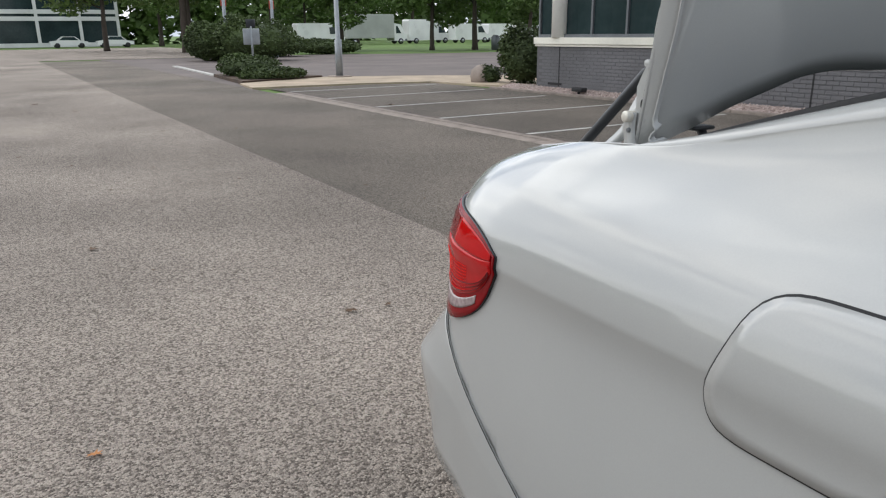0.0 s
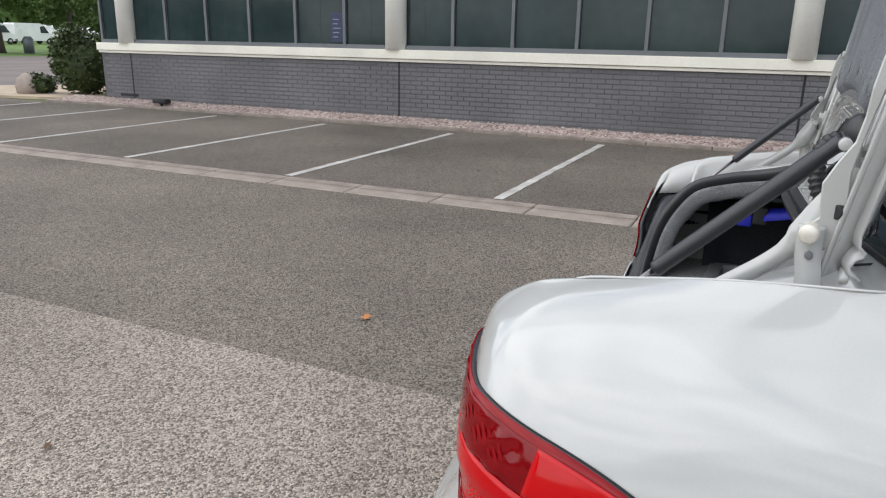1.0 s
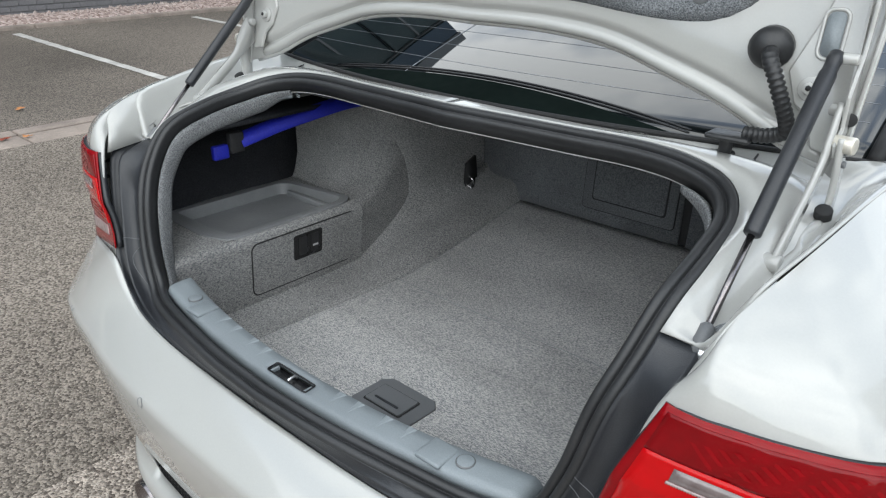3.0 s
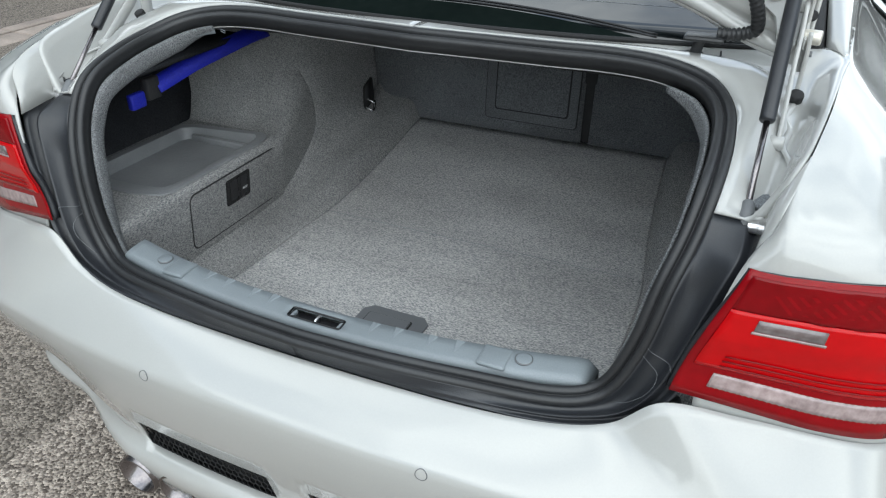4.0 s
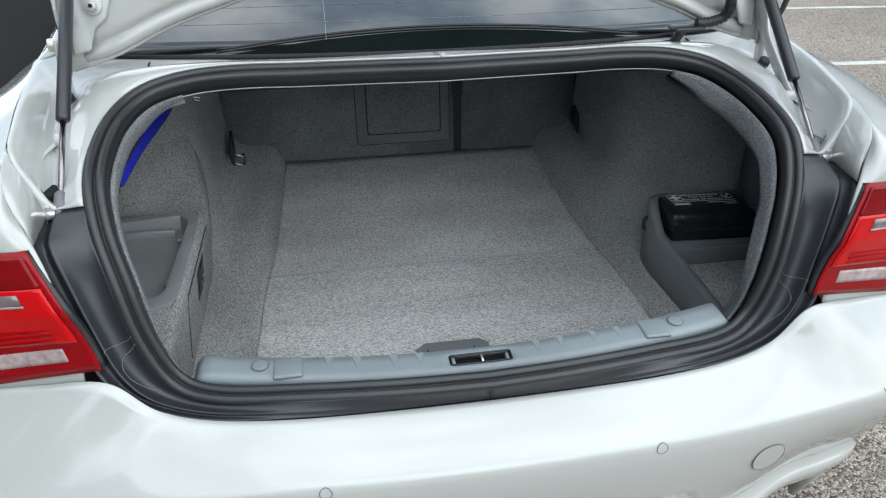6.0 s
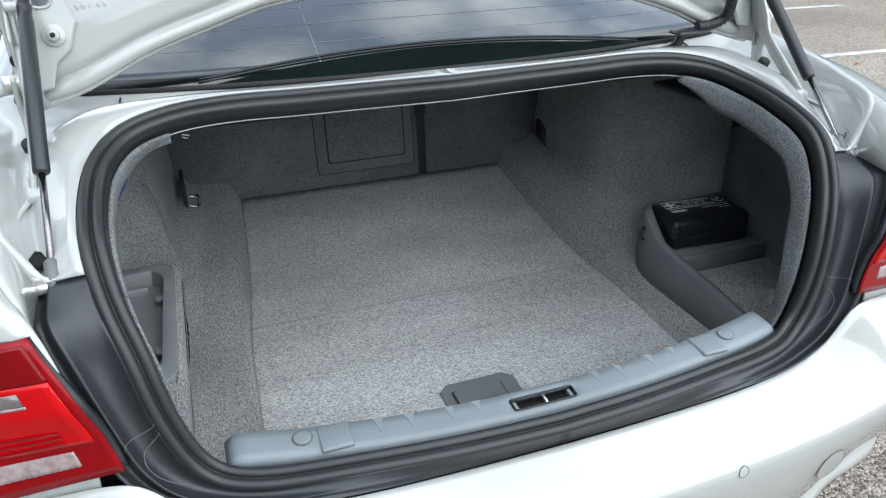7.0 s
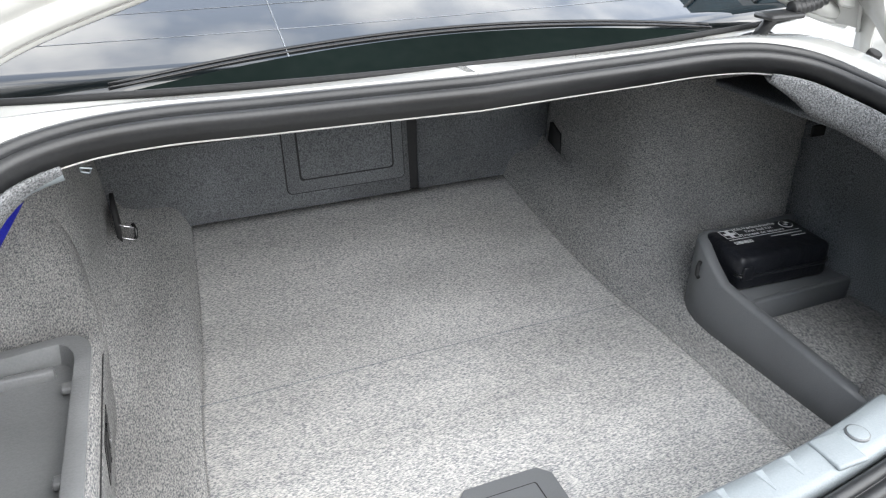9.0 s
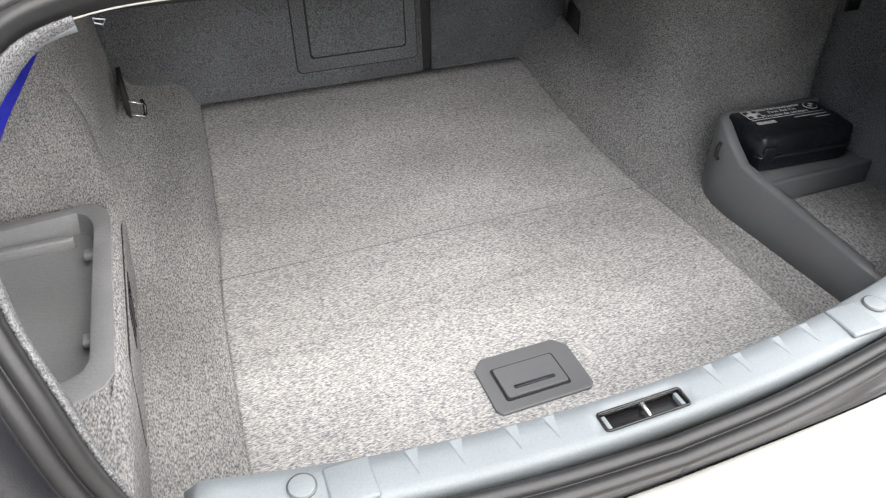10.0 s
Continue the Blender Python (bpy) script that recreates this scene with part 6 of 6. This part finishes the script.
for k, (x, y, s, o) in enumerate(SPOTS):
    lf = leaf_mesh("fallen_leaf", s, k, (BROWNLEAF, DRYLEAF, PALELEAF, REDLEAF)[o])
    tagged(lf, ("curled brown fallen leaf on tarmac", "dry orange fallen leaf on tarmac", "small bleached fallen leaf on tarmac", "dark red fallen leaf on tarmac")[o], "leaf", "fallen leaves")
    lf.location, lf.rotation_euler = (x, y, 0.006 if x > -4.36 else 0.012), (0, 0, k * 1.3)

# ---- greenery and street things behind the car park ----
def leaf_cloud(bm, r, centre, radii, count, size, hollow=0.45):
    for _ in range(count):
        while True:
            d = Vector((r.uniform(-1, 1), r.uniform(-1, 1), r.uniform(-1, 1)))
            if hollow < d.length < 1:
                break
        p = Vector(centre) + Vector((d.x * radii[0], d.y * radii[1], d.z * radii[2]))
        a = Vector((r.gauss(0, 1), r.gauss(0, 1), r.gauss(0, 0.6))).normalized()
        b = a.cross(Vector((r.gauss(0, 1), r.gauss(0, 1), r.gauss(0, 1)))).normalized()
        s = size * r.uniform(0.6, 1.4)
        bm.faces.new([bm.verts.new(p + a * s), bm.verts.new(p + b * s * 0.55), bm.verts.new(p - a * s), bm.verts.new(p - b * s * 0.55)])


def tree(seed, height, spread, label):
    r = random.Random(seed)
    t = thing("tree", label, "tree", "trees behind the car park")
    lean = r.uniform(-0.25, 0.25)
    pts = [Vector((0, 0, -0.1)), Vector((lean * 0.3, 0, height * 0.2)), Vector((lean * 0.6, 0.1, height * 0.45)), Vector((lean, 0.0, height * 0.8))]
    part("trunk", tube(resample(spline(pts, 5), 14), [0.21 * height / 8 * (1.25 if k == 0 else 1 - 0.055 * k) for k in range(14)], 10), BARK, t, "grey-brown trunk")
    bm = bmesh.new()
    tips = []
    for k in range(9):
        z = height * r.uniform(0.33, 0.75)
        a = r.uniform(0, 6.28)
        L = spread * r.uniform(0.5, 0.95)
        e = Vector((math.cos(a) * L, math.sin(a) * L, z + L * r.uniform(0.0, 0.6)))
        tube([(lean * z / height, 0, z), Vector((lean * z / height, 0, z)).lerp(e, 0.5) + Vector((0, 0, 0.25)), e], [0.07, 0.045, 0.015], 6, bm=bm)
        tips.append(e)
    part("limbs", bm, BARK, t)
    bm = bmesh.new()
    for e in tips + [Vector((lean, 0, height * 0.85)), Vector((lean, 0.4, height * 0.7)), Vector((0.5, -0.5, height * 0.95))]:
        leaf_cloud(bm, r, e, (spread * 0.55, spread * 0.55, height * 0.15), 620, 0.20, 0.15)
    part("crown", bm, LEAF, t, "green leafy crown", smooth=False, recalc=False)
    return t


t1 = tree(11, 8.0, 3.2, "leafy roadside tree with a slim trunk")
t2 = tree(23, 9.5, 3.8, "broad leafy tree on the grass verge")
t1.matrix_basis = Matrix.Translation((-30.5, -52, 0))
t2.matrix_basis = Matrix.Translation((-33.5, -50, 0))
spots = [(t2, -12.8, -62.0, 1.5, 75), (t1, -34.5, -44, 0.95, 40), (t1, -43, -54, 1.0, 80), (t2, -51, -56, 1.0, 120), (t2, -19.5, -60, 1.15, 200), (t1, -25, -58, 1.0, 250), (t2, -13.2, -62, 1.2, 20), (t1, -58, -58, 1.0, 310), (t2, -8.5, -76, 1.1, 90), (t2, -64, -66, 1.0, 10), (t1, -38, -100, 1.3, 130), (t2, -48, -104, 1.4, 30), (t2, -60, -108, 1.4, 70), (t2, -28, -104, 1.4, 160), (t2, -19, -104, 1.3, 200), (t1, -72, -90, 1.4, 0), (t2, 6, -104, 1.3, 60), (t2, -70, -104, 1.3, 260), (t2, -82, -100, 1.3, 300)]
for src, x, y, sc, a in spots:
    copy_thing(src, Matrix.Translation((x, y, 0)) @ Matrix.Rotation(radians(a), 4, "Z") @ Matrix.Scale(sc, 4))


def bush(name, cx, cy, rx, ry, h, seed, label, count=1500, size=0.055):
    r = random.Random(seed)
    b = thing(name, label, "bush" if name == "bush" else "hedge", "planting by the car park")
    bm = bmesh.new()
    for k in range(7):
        a = r.uniform(0, 6.28)
        tube([(cx, cy, 0), (cx + rx * 0.4 * math.cos(a), cy + ry * 0.4 * math.sin(a), h * 0.7)], [0.03, 0.01], 5, bm=bm)
    part("stems", bm, BARK, b)
    bm = bmesh.new()
    leaf_cloud(bm, r, (cx, cy, h * 0.5), (rx, ry, h * 0.52), count, size, 0.6)
    leaf_cloud(bm, r, (cx + rx * 0.3, cy - ry * 0.2, h * 0.6), (rx * 0.6, ry * 0.6, h * 0.5), count // 2, size, 0.6)
    bmesh.ops.create_icosphere(bm, subdivisions=2, radius=1.0, matrix=Matrix.Translation((cx, cy, h * 0.45)) @ Matrix.Diagonal((rx * 0.78, ry * 0.78, h * 0.42, 1)))
    part("foliage", bm, HEDGE, b, smooth=False, recalc=False)
    return b


bush("bush", -10.95, -14.2, 0.75, 0.8, 1.55, 1, "dark green bush at the corner of the building", 2600, 0.05)
bush("bush", -10.5, -15.2, 0.35, 0.35, 0.5, 2, "low brownish shrub beside the path", 700, 0.04)
bush("hedge", -6.0, -20.6, 1.15, 0.7, 0.42, 3, "low clipped hedge in the planted island", 2200, 0.05)
bush("hedge", -5.9, -22.6, 1.1, 0.9, 0.75, 4, "rounded shrub in the planted island", 2200, 0.05)
bush("hedge", -9.4, -40.5, 1.6, 1.6, 2.0, 5, "tall dark hedge beside the road", 4200, 0.09)
bush("hedge", -11.2, -38.5, 2.4, 2.2, 2.3, 6, "tall dark hedge beside the road", 4200, 0.09)
bush("hedge", -11.5, -45.0, 2.6, 1.4, 1.0, 7, "long low hedge beside the road", 4200, 0.09)
bush("hedge", -14, -45.0, 3.0, 1.8, 1.5, 8, "long low hedge beside the road", 3200, 0.1)
bush("hedge", -19.5, -48.0, 2.6, 1.8, 1.0, 9, "long low hedge beside the road", 2600, 0.1)

# beige footpath, planted island and tarmac beyond
bm = prism([(-4.35, -17.4), (-7.4, -17.15), (-9.3, -16.5), (-9.9, -13.6), (-13, -13.6), (-13, -17.2), (-10.2, -19.6), (-7.8, -20.8), (-4.6, -19.4)], 0.06, "z", -0.02)
tagged(part("pavement_3", bm, SLAB, smooth=False), "beige paved footpath at the end of the bays", "pavement", kind="structure")
bm = prism([(-9.36, -13.6), (-9.36, -16.3), (-7.4, -17.0), (-4.72, -17.2), (-4.72, -13.6)], 0.004, "z", -0.0015)
tagged(part("pavement_4", bm, BAYTAR, smooth=False), "dark tarmac at the end of the bays", "pavement", kind="structure")
bm = prism([(-4.7, -19.5), (-7.7, -20.7), (-7.2, -23.8), (-5.1, -24.2)], 0.10, "z", -0.01)
tagged(part("planting_bed", bm, mat("brown_soil", (0.10, 0.065, 0.045), (0.07, 0.045, 0.03), 0.95, 20, 2, 0.4, bump=0.6), smooth=False), "brown soil of the planted island", "soil", kind="structure")
bm = prism([(-4.30, -17.4), (-4.30, -47.5), (-17.5, -47.5), (-26, -43), (-60, -34), (-60, -13.6), (-13, -13.6), (-13, -17.2), (-10.2, -19.6), (-7.8, -20.8), (-4.6, -19.4)], 0.006, "z", -0.014)
tagged(part("pavement_5", bm, mat("pinkish_tarmac", (0.20, 0.165, 0.15), (0.14, 0.115, 0.105), 0.9, 60, 0.4, 0.3), smooth=False), "pinkish grey tarmac of the side drive", "pavement", kind="structure")
bm = prism([(-5.10, -23.6), (-5.30, -23.6), (-5.95, -33.8), (-5.72, -33.8)], 0.05, "z", -0.01)
tagged(part("kerb", bm, LINE, smooth=False), "pale kerb at the road mouth", "kerb", kind="structure")

post = thing("street_lamp", "grey galvanised steel lamp column on the verge", "street lamp", m=Matrix.Translation((-8.25, -20.55, 0)))
part("column", tube([(0, 0, 0), (0, 0, 1.2), (0, 0, 1.22), (0, 0, 7.5)], [0.115, 0.115, 0.075, 0.055], 14), GALV, post)
part("base_plate", rbox(-0.3, 0.3, -0.3, 0.3, -0.02, 0.07, 0.01), CONCRETE, post, smooth=False)
part("lantern", rbox(-0.12, 0.12, -0.1, 0.6, 7.45, 7.6, 0.04), GALV, post)
sign = thing("sign_post", "grey sign plate on a steel post, seen from the back", "sign", m=Matrix.Translation((-8.82, -31.5, 0)))
part("post", tube([(0, 0, 0), (0, 0, 1.75)], 0.05, 10), GALV, sign)
part("plate", rbox(-0.38, 0.38, -0.02, 0.02, 0.95, 1.65, 0.02), GALV, sign)
part("cap", rbox(-0.22, 0.22, -0.03, 0.03, 1.68, 2.05, 0.03), TRIM, sign)
for x, y, c in ((-10.1, -40.2, ORANGE), (-14.2, -44.2, ORANGE)):
    pl = thing("road_sign", "steel post with a red and white sign", "road sign", "road signs", Matrix.Translation((x, y, 0)))
    part("post", tube([(0, 0, 0), (0, 0, 4.2)], 0.10, 10), GALV, pl)
    part("cabinet", rbox(-0.2, 0.2, -0.2, 0.2, 0, 1.5, 0.02), GALV, pl, smooth=False)
    part("plate", rbox(-0.16, 0.16, -0.02, 0.02, 2.9, 3.4, 0.02), c, pl, smooth=False)
tagged(part("waste_bin", tube([(-33.8, -47.5, 0), (-33.8, -47.5, 0.95), (-33.8, -47.5, 1.15)], [0.33, 0.36, 0.2], 14), FRAME), "dark grey waste bin on the grass", "bin")
tagged(part("boulder", (lambda b: (bmesh.ops.create_icosphere(b, subdivisions=2, radius=0.33, matrix=Matrix.Translation((-10.35, -15.4, 0.2))), b)[1])(bmesh.new()), CONCRETE), "brown boulder beside the path", "boulder")


def van(x, y, length, height, material, label, box=False):
    v = thing("box_truck" if box else "van", label, "truck" if box else "van", "parked vans", Matrix.Translation((x, y, 0)))
    L, Hh = length, height
    if box:
        part("load_box", rbox(-L / 2 + 1.9, L / 2, -1.05, 1.05, 0.75, Hh, 0.05), TRUCKGREY, v, smooth=False)
        out = [(-L / 2, 0.4), (-L / 2, 1.2), (-L / 2 + 0.35, 1.35), (-L / 2 + 0.85, 2.45), (-L / 2 + 1.85, 2.6), (-L / 2 + 1.85, 0.4)]
    else:
        out = [(-L / 2, 0.4), (-L / 2, 1.0), (-L / 2 + 0.75, 1.25), (-L / 2 + 1.5, Hh * 0.93), (-L / 2 + 2.0, Hh), (L / 2 - 0.1, Hh), (L / 2, Hh - 0.2), (L / 2, 0.4)]
    bm = prism(out, 1.95, "y", -0.975)
    part("body", bm, VANWHITE, v, "white painted body", smooth=False)
    part("windscreen", prism([(-L / 2 + 0.82, 1.34), (-L / 2 + 1.42, (2.2 if not box else 2.3)), (-L / 2 + 2.0 if not box else -L / 2 + 1.6, 2.1 if not box else 2.2), (-L / 2 + 1.95 if not box else -L / 2 + 1.6, 1.34)], 1.99, "y", -0.995), DARKGLASS, v, smooth=False)
    part("bumper", rbox(-L / 2 - 0.05, -L / 2 + 0.3, -0.98, 0.98, 0.35, 0.65, 0.03), FRAME, v, smooth=False)
    for wx in (-L / 2 + 0.9, L / 2 - 1.1):
        for wy in (-0.9, 0.9):
            w = part("wheel", disc((wx, wy, 0.36), (0, 1, 0), 0.36, 0.24, 20, 0.03), TYRE, v)
            part("rim", disc((wx, wy + (0.125 if wy > 0 else -0.125), 0.36), (0, 1, 0), 0.2, 0.01, 14), ALLOY, w)
    return v


van(-33.5, -84, 6.0, 2.6, VANWHITE, "white panel van parked beyond the grass")
van(-42, -86, 8.6, 3.7, TRUCKGREY, "large grey-sided box truck with a white cab", True)
van(-50.5, -87, 6.6, 3.1, VANWHITE, "white panel van parked beyond the grass")
van(-55.5, -84, 5.6, 2.5, VANWHITE, "white panel van parked beyond the grass")
van(-61.5, -85, 5.4, 2.5, VANWHITE, "white panel van parked beyond the grass")
van(-67.5, -86, 5.4, 2.4, VANWHITE, "white panel van parked beyond the grass")
for x, y in ((-12.5, -99), (-7.5, -101)):
    c = thing("parked_car", "silver saloon car parked before the far offices", "car", "far cars", Matrix.Translation((x, y, 0)))
    part("body", prism([(-2.1, 0.35), (-2.1, 0.75), (-1.3, 0.85), (-0.7, 1.35), (0.7, 1.38), (1.35, 0.9), (2.1, 0.8), (2.1, 0.35)], 1.7, "y", -0.85), VANWHITE, c, smooth=False)
    part("windows", prism([(-1.05, 0.92), (-0.62, 1.3), (0.62, 1.32), (1.1, 0.95)], 1.72, "y", -0.86), DARKGLASS, c, smooth=False)
    for wx in (-1.35, 1.35):
        part("wheel", disc((wx, 0.76, 0.31), (0, 1, 0), 0.31, 0.2, 16), TYRE, c)
        part("wheel", disc((wx, -0.76, 0.31), (0, 1, 0), 0.31, 0.2, 16), TYRE, c)
far = thing("far_offices", "distant office block with white bands and dark windows", "building")
tagged(far, kind="structure")
part("core", rbox(-15, 2, -125, -112, 0, 11.5), DARKGLASS, far, smooth=False)
for z in (0.0, 3.4, 4.3, 7.4, 8.2):
    part("band", rbox(-15.1, 2.1, -112.2, -111.8, z, z + 0.55), VANWHITE, far, smooth=False)
for x in (-15, -10.2, -5.0, 2):
    part("column", rbox(x - 0.2, x + 0.2, -112.3, -111.7, 0, 8.5), VANWHITE, far, smooth=False)
# dense woodland that closes the view
r = random.Random(77)
bm = bmesh.new()
for k in range(70):
    a = -170 + 340 * k / 69
    leaf_cloud(bm, r, (a + r.uniform(-3, 3), -135 + r.uniform(-5, 5), 5.5), (6, 4, 6.5), 420, 0.9, 0.2)
tagged(part("woodland", bm, LEAF, smooth=False, recalc=False), "dense green woodland in the distance", "woodland", kind="stuff")

# ---- plinth bricks: the nearest as pieces, the rest joined ----
def brick_cells(y0, y1):
    for c in range(13):
        z = 0.075 + 0.075 * c
        off = 0.1125 if c % 2 else 0.0
        k = math.floor((y0 - off) / 0.225)
        while True:
            y = off + 0.225 * k
            if y > y1:
                break
            if y >= y0:
                yield y, z
            k += 1


def brick_bm(bm, y, z, jog=0.0):
    x0, x1 = WX - 0.01, WX + 0.010 + jog
    e = 0.003
    a = [(x0, y, z), (x0, y + 0.2243, z), (x0, y + 0.2243, z + 0.065), (x0, y, z + 0.065)]
    b = [(x1, y + e, z + e), (x1, y + 0.2243 - e, z + e), (x1, y + 0.2243 - e, z + 0.065 - e), (x1, y + e, z + 0.065 - e)]
    va, vb = [bm.verts.new(p) for p in a], [bm.verts.new(p) for p in b]
    bm.faces.new(vb)
    for i in range(4):
        bm.faces.new((va[i], va[(i + 1) % 4], vb[(i + 1) % 4], vb[i]))


near = (-0.2, 4.6)
bm = bmesh.new()
r = random.Random(4)
for y, z in brick_cells(Y0 + 0.02, Y1 - 0.24):
    if not near[0] <= y <= near[1]:
        brick_bm(bm, y, z, r.uniform(-0.0015, 0.0015))
tagged(part("brickwork", bm, BRICK, plinth, smooth=False), kind="stuff")
bm = bmesh.new()
brick_bm(bm, 0, 0)
brick_me = None
for y, z in brick_cells(*near):
    if brick_me is None:
        o = part("brick", bm, BRICK, plinth, smooth=False)
        brick_me = o.data
    else:
        o = new("brick", brick_me)
        o.parent = plinth
    o.location = (r.uniform(-0.0015, 0.0015), y, z)
